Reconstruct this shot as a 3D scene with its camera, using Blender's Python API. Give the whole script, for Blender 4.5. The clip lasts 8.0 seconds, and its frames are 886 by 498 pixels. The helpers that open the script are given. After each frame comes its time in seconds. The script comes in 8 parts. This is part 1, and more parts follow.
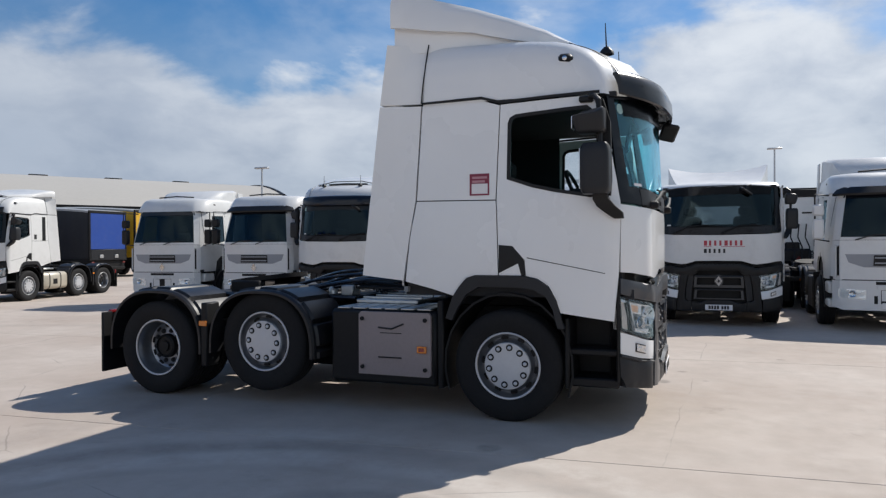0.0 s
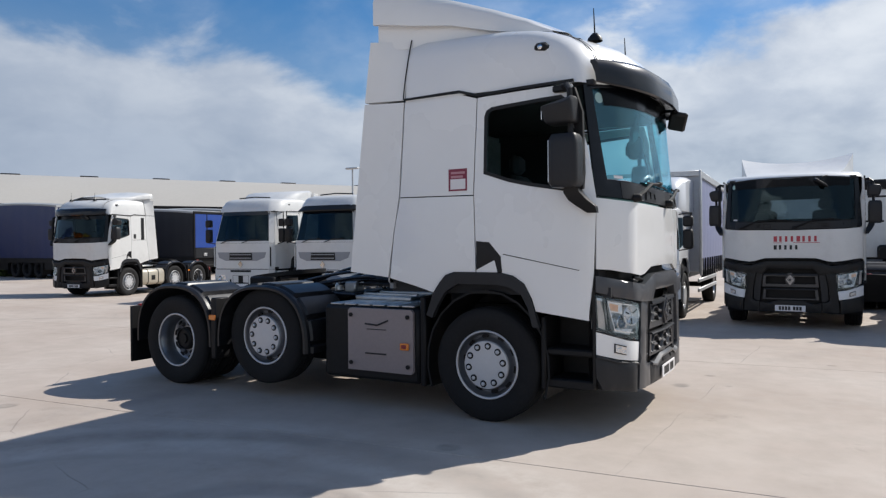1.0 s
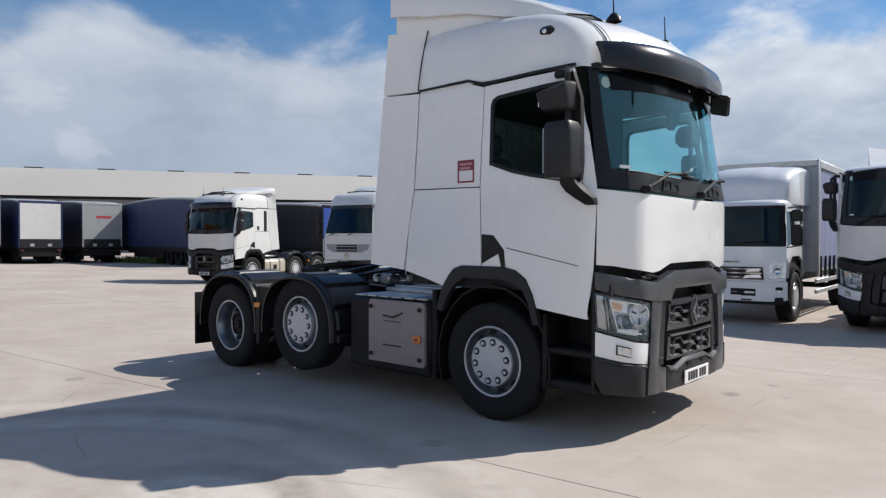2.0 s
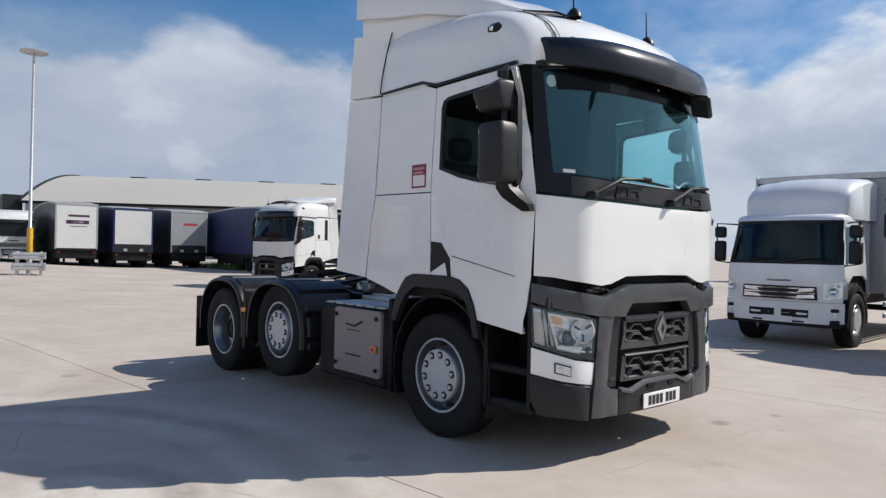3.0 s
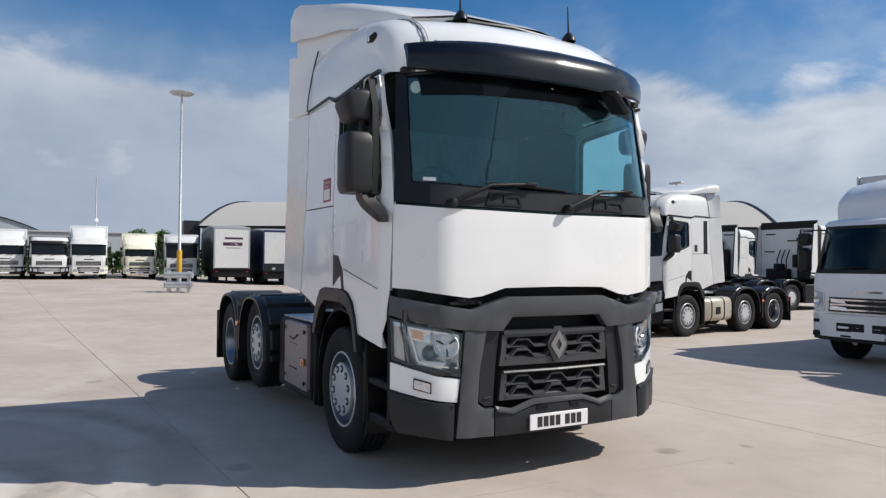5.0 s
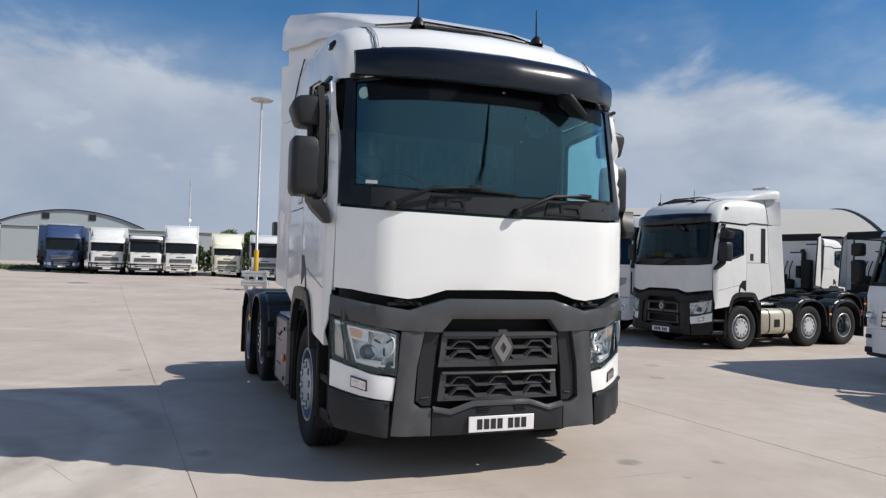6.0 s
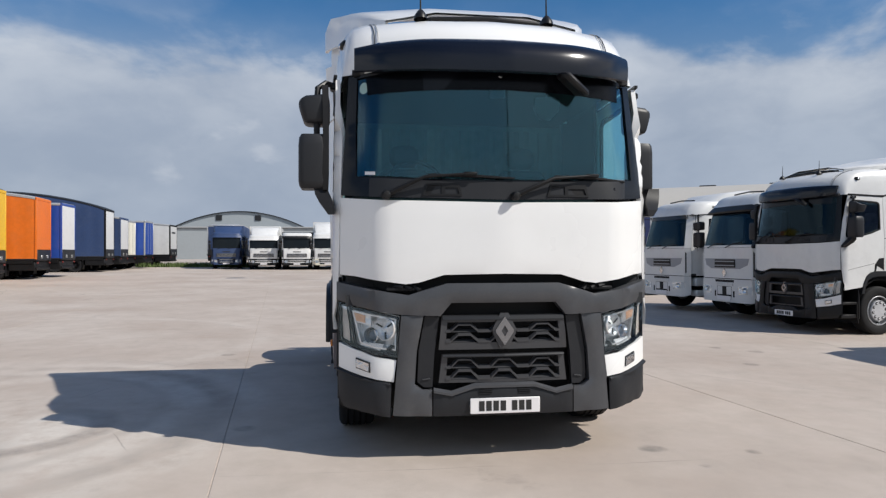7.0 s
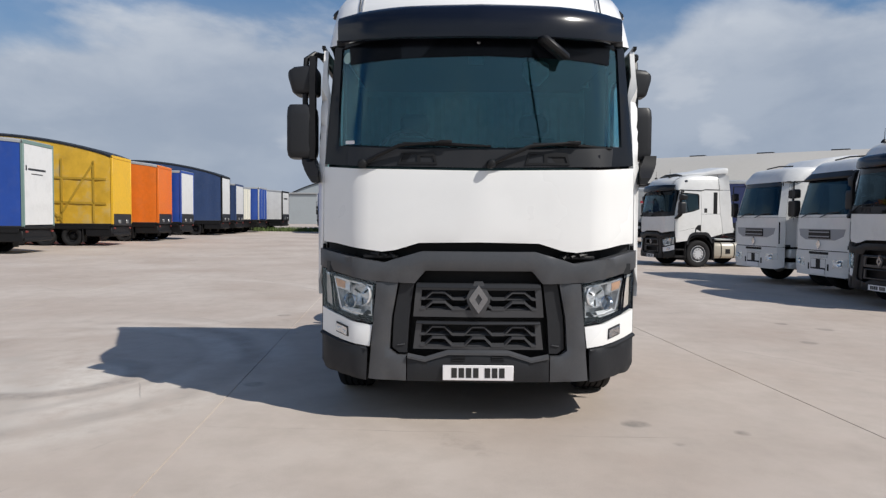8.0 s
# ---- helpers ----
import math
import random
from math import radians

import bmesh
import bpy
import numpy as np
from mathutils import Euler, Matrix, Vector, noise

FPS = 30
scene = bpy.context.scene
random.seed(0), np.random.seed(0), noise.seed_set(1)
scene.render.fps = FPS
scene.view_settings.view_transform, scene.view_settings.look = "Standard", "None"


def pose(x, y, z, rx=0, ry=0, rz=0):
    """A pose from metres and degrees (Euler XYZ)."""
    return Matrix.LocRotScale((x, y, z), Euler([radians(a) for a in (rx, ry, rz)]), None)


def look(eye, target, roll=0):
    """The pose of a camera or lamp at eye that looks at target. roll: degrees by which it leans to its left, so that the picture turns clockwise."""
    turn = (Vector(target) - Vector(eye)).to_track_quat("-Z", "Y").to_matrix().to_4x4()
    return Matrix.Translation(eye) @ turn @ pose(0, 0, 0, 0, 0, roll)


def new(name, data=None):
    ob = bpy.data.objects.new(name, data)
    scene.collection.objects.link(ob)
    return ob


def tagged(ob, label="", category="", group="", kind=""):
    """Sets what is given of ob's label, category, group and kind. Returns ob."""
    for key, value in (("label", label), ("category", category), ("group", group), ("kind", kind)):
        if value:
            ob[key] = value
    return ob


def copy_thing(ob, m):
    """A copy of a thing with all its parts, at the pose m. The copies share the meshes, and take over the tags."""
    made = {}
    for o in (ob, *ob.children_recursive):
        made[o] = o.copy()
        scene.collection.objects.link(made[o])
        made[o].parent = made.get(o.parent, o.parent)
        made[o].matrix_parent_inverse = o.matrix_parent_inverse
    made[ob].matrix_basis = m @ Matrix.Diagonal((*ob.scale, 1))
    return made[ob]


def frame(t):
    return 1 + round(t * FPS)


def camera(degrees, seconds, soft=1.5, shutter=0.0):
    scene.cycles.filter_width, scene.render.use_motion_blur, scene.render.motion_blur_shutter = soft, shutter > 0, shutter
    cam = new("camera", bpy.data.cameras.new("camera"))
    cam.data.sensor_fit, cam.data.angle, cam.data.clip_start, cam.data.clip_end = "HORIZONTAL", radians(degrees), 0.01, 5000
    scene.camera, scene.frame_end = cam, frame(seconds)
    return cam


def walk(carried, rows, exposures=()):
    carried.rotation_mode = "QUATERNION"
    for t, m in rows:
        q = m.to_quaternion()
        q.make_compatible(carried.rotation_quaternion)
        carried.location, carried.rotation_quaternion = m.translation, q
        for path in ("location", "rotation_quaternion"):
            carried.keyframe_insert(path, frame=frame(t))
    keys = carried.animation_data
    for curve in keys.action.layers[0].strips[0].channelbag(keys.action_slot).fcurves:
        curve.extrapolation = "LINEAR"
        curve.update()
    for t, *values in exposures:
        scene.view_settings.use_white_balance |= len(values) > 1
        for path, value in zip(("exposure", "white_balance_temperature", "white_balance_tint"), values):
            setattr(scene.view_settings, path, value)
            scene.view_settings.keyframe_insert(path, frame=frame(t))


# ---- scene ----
cam = camera(65.6, 8.0, soft=1.3)
PATH = [
    (0, (1.676, -7.132, 1.579), (0.958, -5.265, 1.57), -0.3),
    (0.5, (2.183, -6.901, 1.578), (1.324, -5.095, 1.584), 0.1),
    (1, (2.674, -6.588, 1.558), (1.679, -4.854, 1.545), -0.5),
    (1.5, (3.163, -6.286, 1.55), (2.064, -4.615, 1.546), -1.1),
    (2, (3.55, -5.845, 1.543), (2.229, -4.344, 1.514), 0.1),
    (2.2, (3.686, -5.652, 1.556), (2.337, -4.176, 1.527), 0.5),
    (3.3, (4.382, -4.583, 1.501), (2.791, -3.371, 1.509), 0.8),
    (3.5, (4.496, -4.406, 1.51), (2.849, -3.27, 1.516), 0.4),
    (4, (4.792, -3.984, 1.522), (3.112, -2.899, 1.555), 0.8),
    (4.5, (5.03, -3.508, 1.523), (3.322, -2.47, 1.584), 1.0),
    (5, (5.308, -3.102, 1.512), (3.544, -2.16, 1.557), 0.4),
    (5.2, (5.399, -2.918, 1.525), (3.624, -1.998, 1.578), 0.5),
    (6.3, (5.97, -1.918, 1.499), (4.052, -1.352, 1.538), 1.2),
    (6.5, (6.064, -1.718, 1.493), (4.119, -1.257, 1.523), 0.5),
    (7, (6.203, -1.175, 1.501), (4.224, -0.885, 1.516), -0.1),
    (7.5, (6.31, -0.669, 1.513), (4.312, -0.594, 1.473), -0.3),
    (8, (6.31, -0.178, 1.516), (4.312, -0.212, 1.433), 0.4),
]
walk(cam, [(t, look(eye, target, roll)) for t, eye, target, roll in PATH], exposures=[(0, 0.0, 6230, 10), (1.5, 0.05, 6230, 10), (3.5, 0.03, 6230, 10), (5, 0.0, 6230, 10), (6.5, -0.04, 6250, 10), (8, -0.13, 6270, 10)])

# ---- world, sun ----
SUN_TO = Vector((0.53, 0.90, 1.0)).normalized()
sun = new("sun", bpy.data.lights.new("sun", "SUN"))
sun.data.energy, sun.data.angle, sun.data.color = 4.95, radians(0.53), (1.0, 0.935, 0.835)
sun.matrix_world = look(SUN_TO * 60, (0, 0, 0))

world = bpy.data.worlds.new("sky")
scene.world = world
world.use_nodes = True


def build_sky():
    nt = world.node_tree
    nt.nodes.clear()
    N, L = nt.nodes.new, nt.links.new

    def math_node(op, a, b=None, c=None, clamp=False):
        n = N("ShaderNodeMath")
        n.operation, n.use_clamp = op, clamp
        for k, s in enumerate((a, b, c)):
            if s is None:
                continue
            if isinstance(s, (int, float)):
                n.inputs[k].default_value = s
            else:
                L(s, n.inputs[k])
        return n.outputs[0]

    sky = N("ShaderNodeTexSky")
    sky.sky_type, sky.sun_disc = "NISHITA", False
    sky.sun_elevation = math.asin(SUN_TO.z)
    sky.sun_rotation = math.atan2(SUN_TO.x, SUN_TO.y)
    sky.air_density, sky.dust_density, sky.ozone_density = 1.0, 0.6, 2.0
    co = N("ShaderNodeTexCoord")
    sep = N("ShaderNodeSeparateXYZ")
    L(co.outputs["Generated"], sep.inputs[0])
    x, y, z = sep.outputs
    up = math_node("MAXIMUM", z, 0.0)
    den = math_node("ADD", up, 0.30)
    comb = N("ShaderNodeCombineXYZ")
    L(math_node("DIVIDE", x, den), comb.inputs[0])
    L(math_node("DIVIDE", y, den), comb.inputs[1])
    mapping = N("ShaderNodeMapping")
    mapping.inputs["Location"].default_value = CLOUD_SHIFT
    L(comb.outputs[0], mapping.inputs[0])
    def fbm(scale, detail, rough, stretch=1.0):
        n = N("ShaderNodeTexNoise")
        n.inputs["Scale"].default_value, n.inputs["Detail"].default_value, n.inputs["Roughness"].default_value = scale, detail, rough
        n.inputs["Distortion"].default_value = 0.35
        L(mapping.outputs[0], n.inputs["Vector"])
        return n.outputs[0]

    def ramp(src, a, b, c, d, kind="SMOOTHSTEP"):
        n = N("ShaderNodeMapRange")
        n.interpolation_type = kind
        for key, value in zip(("From Min", "From Max", "To Min", "To Max"), (a, b, c, d)):
            n.inputs[key].default_value = value
        L(src, n.inputs["Value"])
        return n.outputs[0]

    def blend(fac, a, b):
        n = N("ShaderNodeMix")
        n.data_type = "RGBA"
        for key, v in (("Factor", fac), ("A", a), ("B", b)):
            if isinstance(v, tuple):
                n.inputs[key].default_value = (*v, 1)
            else:
                L(v, n.inputs[key])
        return n.outputs["Result"]

    def lump(scale, detail, rough):
        """Noise over the sky's own directions, squeezed towards the horizon."""
        n, mp = N("ShaderNodeTexNoise"), N("ShaderNodeMapping")
        mp.inputs["Scale"].default_value, mp.inputs["Location"].default_value = (1.0, 1.0, 1.9), (0.9, 0.35, 0.2)
        n.inputs["Scale"].default_value, n.inputs["Detail"].default_value, n.inputs["Roughness"].default_value = scale, detail, rough
        n.inputs["Distortion"].default_value = 0.25
        L(co.outputs["Generated"], mp.inputs[0])
        L(mp.outputs[0], n.inputs["Vector"])
        return n.outputs[0]

    big, mid, fine = fbm(0.55, 3, 0.5), lump(3.4, 8, 0.55), lump(9.0, 8, 0.55)
    # a bank of cloud low down, broken cloud above it
    bank = ramp(up, 0.09, 0.31, 0.28, 0.0)
    dens = math_node("ADD", math_node("MULTIPLY", big, 0.72), math_node("MULTIPLY", mid, 0.42))
    dens = math_node("ADD", dens, bank)
    # a heap of cloud in the north-west
    heap = N("ShaderNodeVectorMath")
    heap.operation = "DOT_PRODUCT"
    heap.inputs[1].default_value = Vector((-0.80, 0.55, 0.27)).normalized()
    L(co.outputs["Generated"], heap.inputs[0])
    dens = math_node("ADD", dens, ramp(heap.outputs["Value"], 0.95, 0.99, 0.0, 0.13))
    cover = ramp(dens, 0.56, 0.635, 0.0, 1.0)
    veil = math_node("MULTIPLY", ramp(math_node("ADD", math_node("MULTIPLY", mid, 0.65), math_node("MULTIPLY", fine, 0.35)), 0.40, 0.66, 0.04, 0.55), ramp(big, 0.30, 0.62, 0.35, 1.0))
    cover = math_node("MAXIMUM", cover, veil)
    clear = math_node("MULTIPLY", ramp(x, -0.95, -0.70, 1.0, 0.0), ramp(up, 0.255, 0.325, 0.0, 0.92))
    cover = math_node("MULTIPLY", cover, math_node("SUBTRACT", 1.0, clear))
    # the cloud breaks up overhead
    cover = math_node("MULTIPLY", cover, ramp(up, 0.42, 0.62, 1.0, 0.55))
    thick = ramp(dens, 0.66, 0.95, 0.0, 1.0)
    billow = ramp(math_node("ADD", math_node("MULTIPLY", mid, 0.6), math_node("MULTIPLY", fine, 0.4)), 0.38, 0.62, 0.0, 1.0)
    lit = blend(billow, (5.5, 6.0, 6.8), (8.6, 8.8, 9.0))
    grey = blend(billow, (3.4, 4.0, 5.0), (6.0, 6.5, 7.2))
    cloud = blend(thick, lit, grey)
    hs = N("ShaderNodeHueSaturation")
    hs.inputs["Saturation"].default_value, hs.inputs["Value"].default_value = 1.42, 1.05
    L(sky.outputs[0], hs.inputs["Color"])
    mixed = blend(math_node("MULTIPLY", cover, 0.94), hs.outputs[0], cloud)
    # a smooth blue-grey layer over the west, thinning upwards, with a few small puffs in it
    west = math_node("MULTIPLY", ramp(x, -0.92, -0.35, 1.0, 0.0), ramp(up, 0.17, 0.36, 0.93, 0.06))
    west = math_node("MULTIPLY", west, ramp(big, 0.36, 0.62, 0.62, 1.0))
    slab = blend(ramp(math_node("ADD", math_node("MULTIPLY", big, 0.6), math_node("MULTIPLY", mid, 0.4)), 0.36, 0.64, 0.0, 1.0), (3.3, 3.95, 5.0), (4.3, 4.9, 5.9))
    puff = N("ShaderNodeTexNoise")
    puff.inputs["Scale"].default_value, puff.inputs["Detail"].default_value, puff.inputs["Roughness"].default_value = 6.5, 6, 0.52
    flat = N("ShaderNodeMapping")
    flat.inputs["Scale"].default_value, flat.inputs["Location"].default_value = (1.0, 1.0, 2.1), (0.37, 0.2, 0.1)
    L(co.outputs["Generated"], flat.inputs[0])
    L(flat.outputs[0], puff.inputs["Vector"])
    puffs = math_node("MULTIPLY", ramp(puff.outputs[0], 0.60, 0.70, 0.0, 0.75), ramp(up, 0.04, 0.12, 0.0, 1.0))
    slab = blend(puffs, slab, (5.6, 6.0, 6.7))
    mixed = blend(west, mixed, slab)
    # a thin even layer over the east
    east = math_node("MULTIPLY", ramp(x, 0.25, 0.7, 0.0, 0.85), ramp(up, 0.45, 0.75, 1.0, 0.15))
    mixed = blend(east, mixed, blend(ramp(big, 0.36, 0.64, 0.0, 1.0), (3.8, 4.6, 5.4), (5.2, 5.9, 6.6)))
    bg = N("ShaderNodeBackground")
    bg.inputs["Strength"].default_value = SKY_STRENGTH
    L(mixed, bg.inputs[0])
    out = N("ShaderNodeOutputWorld")
    L(bg.outputs[0], out.inputs[0])


CLOUD_SHIFT, SKY_STRENGTH = (3.1, 1.7, 0.0), 0.092
build_sky()

# ---- materials ----


def material(name, colour, rough=0.5, metal=0.0, vary=0.06, grain=30.0, patch=1.2, bump=0.0, coat=0.0, dirt_light=0.0, dirt_light_colour=(0.2, 0.18, 0.15), by_object=0.0, emit=0.0, shine=0.5):
    """A worn surface: colour that varies at two scales, gloss that varies with it, fine relief."""
    m = bpy.data.materials.new(name)
    m.use_nodes = True
    nt = m.node_tree
    N, L = nt.nodes.new, nt.links.new
    b = nt.nodes["Principled BSDF"]
    co = N("ShaderNodeTexCoord")
    fine, wide = N("ShaderNodeTexNoise"), N("ShaderNodeTexNoise")
    fine.inputs["Scale"].default_value, fine.inputs["Detail"].default_value = grain, 6
    wide.inputs["Scale"].default_value, wide.inputs["Detail"].default_value = patch, 5
    for n in (fine, wide):
        L(co.outputs["Object"], n.inputs["Vector"])
    add = N("ShaderNodeMath")
    add.operation = "ADD"
    L(fine.outputs[0], add.inputs[0])
    L(wide.outputs[0], add.inputs[1])
    value = N("ShaderNodeMapRange")
    value.inputs["From Min"].default_value, value.inputs["From Max"].default_value = 0.6, 1.4
    value.inputs["To Min"].default_value, value.inputs["To Max"].default_value = 1 - vary, 1 + vary
    L(add.outputs[0], value.inputs["Value"])
    hsv = N("ShaderNodeHueSaturation")
    hsv.inputs["Color"].default_value = (*colour, 1)
    L(value.outputs[0], hsv.inputs["Value"])
    last = hsv.outputs[0]
    if by_object:
        info = N("ShaderNodeObjectInfo")
        r = N("ShaderNodeMapRange")
        r.inputs["To Min"].default_value, r.inputs["To Max"].default_value = 1 - by_object, 1 + by_object
        L(info.outputs["Random"], r.inputs["Value"])
        h2 = N("ShaderNodeHueSaturation")
        L(last, h2.inputs["Color"])
        L(r.outputs[0], h2.inputs["Value"])
        last = h2.outputs[0]
    if dirt_light:
        # random spots: dirt, and on the yellow sheet the light coming through
        spots = N("ShaderNodeTexNoise")
        spots.inputs["Scale"].default_value, spots.inputs["Detail"].default_value, spots.inputs["Roughness"].default_value = patch * 2.3, 9, 0.7
        L(co.outputs["Object"], spots.inputs["Vector"])
        ramp = N("ShaderNodeMapRange")
        ramp.inputs["From Min"].default_value, ramp.inputs["From Max"].default_value = 0.5, 0.75
        ramp.inputs["To Max"].default_value = dirt_light
        L(spots.outputs[0], ramp.inputs["Value"])
        mix = N("ShaderNodeMix")
        mix.data_type = "RGBA"
        mix.inputs["B"].default_value = (*dirt_light_colour, 1)
        L(ramp.outputs[0], mix.inputs["Factor"])
        L(last, mix.inputs["A"])
        last = mix.outputs["Result"]
    L(last, b.inputs["Base Color"])
    gl = N("ShaderNodeMapRange")
    gl.inputs["To Min"].default_value, gl.inputs["To Max"].default_value = max(0.02, rough * 0.8), min(1, rough * 1.2)
    L(wide.outputs[0], gl.inputs["Value"])
    L(gl.outputs[0], b.inputs["Roughness"])
    b.inputs["Metallic"].default_value = metal
    b.inputs["Specular IOR Level"].default_value = shine
    b.inputs["Coat Weight"].default_value = coat
    b.inputs["Coat Roughness"].default_value = 0.04
    if emit:
        b.inputs["Emission Color"].default_value = (*colour, 1)
        b.inputs["Emission Strength"].default_value = emit
    if bump:
        bp = N("ShaderNodeBump")
        bp.inputs["Strength"].default_value, bp.inputs["Distance"].default_value = 0.6, bump
        L(fine.outputs[0], bp.inputs["Height"])
        L(bp.outputs[0], b.inputs["Normal"])
    return m


def glass(name, tint, gloss=0.03, facing=0.05):
    """A thin pane: tinted see-through with a reflection that grows at grazing angles."""
    m = bpy.data.materials.new(name)
    m.use_nodes = True
    nt = m.node_tree
    nt.nodes.clear()
    N, L = nt.nodes.new, nt.links.new
    clear, shine, mix, out = N("ShaderNodeBsdfTransparent"), N("ShaderNodeBsdfGlossy"), N("ShaderNodeMixShader"), N("ShaderNodeOutputMaterial")
    clear.inputs[0].default_value = (*tint, 1)
    shine.inputs["Roughness"].default_value = gloss
    shine.inputs["Color"].default_value = (0.62, 0.88, 1.0, 1)
    lw, power, gain = N("ShaderNodeLayerWeight"), N("ShaderNodeMath"), N("ShaderNodeMapRange")
    lw.inputs["Blend"].default_value = 0.5
    power.operation = "POWER"
    power.inputs[1].default_value = 4.0
    gain.inputs["To Min"].default_value, gain.inputs["To Max"].default_value = facing, 0.8
    L(lw.outputs["Facing"], power.inputs[0])
    L(power.outputs[0], gain.inputs["Value"])
    L(gain.outputs[0], mix.inputs[0])
    L(clear.outputs[0], mix.inputs[1])
    L(shine.outputs[0], mix.inputs[2])
    L(mix.outputs[0], out.inputs[0])
    return m


WHITE = material("white_paint", (0.82, 0.82, 0.81), 0.28, vary=0.02, grain=3, patch=0.6, coat=0.6, dirt_light=0.05)
WHITE_OLD = material("weathered_white_paint", (0.69, 0.69, 0.68), 0.38, vary=0.04, grain=6, patch=0.8, coat=0.3, dirt_light=0.18, by_object=0.05)
CREAM = material("cream_paint", (0.78, 0.75, 0.62), 0.4, vary=0.04, grain=5, patch=0.8, dirt_light=0.15, by_object=0.05)
LILAC = material("dull_blue_curtain", (0.20, 0.22, 0.36), 0.5, vary=0.1, grain=6, patch=0.7, bump=0.004, dirt_light=0.15)
SILVER = material("silver_grey_paint", (0.74, 0.75, 0.77), 0.3, 0.1, vary=0.03, grain=5, patch=0.8, coat=0.3, dirt_light=0.1)
BLACK = material("black_plastic", (0.011, 0.011, 0.012), 0.42, vary=0.15, grain=60, patch=2, bump=0.0004, dirt_light=0.06, dirt_light_colour=(0.05, 0.047, 0.043), shine=0.28)
GLOSS_BLACK = material("gloss_black_visor", (0.005, 0.006, 0.011), 0.2, vary=0.05, coat=0.1, shine=0.4)
FRIT = material("black_glass_border", (0.005, 0.006, 0.009), 0.22, vary=0.1, grain=40, shine=0.3)
GREY = material("dark_grey_plastic", (0.021, 0.022, 0.025), 0.42, vary=0.1, grain=80, patch=2, bump=0.0004, dirt_light=0.05, dirt_light_colour=(0.08, 0.078, 0.078), shine=0.28)
MUDGUARD = material("ribbed_guard_plastic", (0.012, 0.012, 0.014), 0.4, vary=0.15, grain=50, patch=3, dirt_light=0.3, dirt_light_colour=(0.075, 0.072, 0.07), shine=0.4)
GUNMETAL = material("gunmetal_bumper", (0.060, 0.062, 0.068), 0.31, 0.0, vary=0.08, grain=60, patch=2, dirt_light=0.1)
RUBBER = material("tyre_rubber", (0.012, 0.012, 0.013), 0.8, vary=0.25, grain=40, patch=3, bump=0.001, dirt_light=0.2, dirt_light_colour=(0.035, 0.033, 0.03), shine=0.28)
# rim colour darkened for the shade inside the dish
RIM = material("shaded_wheel_steel", (0.30, 0.31, 0.33), 0.3, 0.85, vary=0.1, grain=20, patch=4, dirt_light=0.25, dirt_light_colour=(0.16, 0.14, 0.12))
COVER = material("pale_hub_cover", (0.55, 0.56, 0.58), 0.4, 0.3, vary=0.05, grain=20, patch=4, dirt_light=0.1)
CHASSIS = material("chassis_black", (0.007, 0.007, 0.008), 0.55, vary=0.3, grain=30, patch=3, dirt_light=0.12, dirt_light_colour=(0.03, 0.027, 0.024), shine=0.28)
LOCKER = material("taupe_locker_plastic", (0.27, 0.225, 0.222), 0.45, vary=0.08, grain=30, patch=2, dirt_light=0.2, dirt_light_colour=(0.25, 0.23, 0.21))
HOSE = material("glossy_hose_rubber", (0.010, 0.011, 0.016), 0.16, vary=0.1, shine=0.6)
BARE = material("bare_aluminium", (0.62, 0.62, 0.6), 0.34, 0.85, vary=0.1, grain=20, patch=3, dirt_light=0.3, dirt_light_colour=(0.2, 0.18, 0.16))
TANK = material("beige_tank_skirt", (0.50, 0.46, 0.38), 0.4, 0.3, vary=0.06, grain=15, patch=2, dirt_light=0.2)
CHROME = material("chrome", (0.75, 0.76, 0.78), 0.12, 1.0, vary=0.04)
AMBER = material("amber_lens", (0.75, 0.22, 0.02), 0.2, vary=0.05, coat=0.5)
RED = material("red_lens", (0.22, 0.012, 0.012), 0.2, vary=0.05, coat=0.5)
LAMPGLASS = material("lamp_reflector", (0.94, 0.94, 0.94), 0.12, 0.65, vary=0.1, grain=11, patch=9, bump=0.05)
LAMPBEIGE = material("pale_lamp_side_lens", (0.74, 0.65, 0.57), 0.3, 0.0, vary=0.1, grain=25, patch=5, bump=0.004)
FOGGLASS = material("fog_lamp_reflector", (0.66, 0.66, 0.67), 0.14, 1.0, vary=0.2, grain=30, patch=12, bump=0.03)
PEACH = material("clear_indicator_bulb", (0.85, 0.52, 0.34), 0.25, 0.35, vary=0.2, grain=60, patch=6, bump=0.01)
PROJECTOR = material("projector_lens", (0.10, 0.13, 0.17), 0.08, vary=0.1, coat=0.8)
GRILLE = material("satin_black_grille", (0.042, 0.043, 0.047), 0.34, vary=0.1, grain=70, patch=2, dirt_light=0.05, shine=0.6)
LENS = glass("clear_lens", (0.93, 0.94, 0.95), 0.03, 0.035)
LAMPBACK = material("silvered_lamp_back", (0.80, 0.80, 0.80), 0.18, 0.6, vary=0.2, grain=14, patch=9, bump=0.03)
TINT = glass("smoked_cab_glass", (0.30, 0.35, 0.38), 0.02, 0.025)
SCREEN = glass("green_tinted_windscreen", (0.62, 0.92, 0.95), 0.02, 0.068)
PANE = glass("grey_side_glass", (0.94, 0.96, 0.96))
DARKPANE = material("dark_cab_glass", (0.008, 0.011, 0.014), 0.06, vary=0.2, patch=0.8, shine=0.25)
DARKCHROME = material("dark_chrome", (0.30, 0.30, 0.31), 0.28, 0.85, vary=0.1)
INTERIOR = material("dark_cab_trim", (0.018, 0.019, 0.022), 0.8, vary=0.15, grain=40)
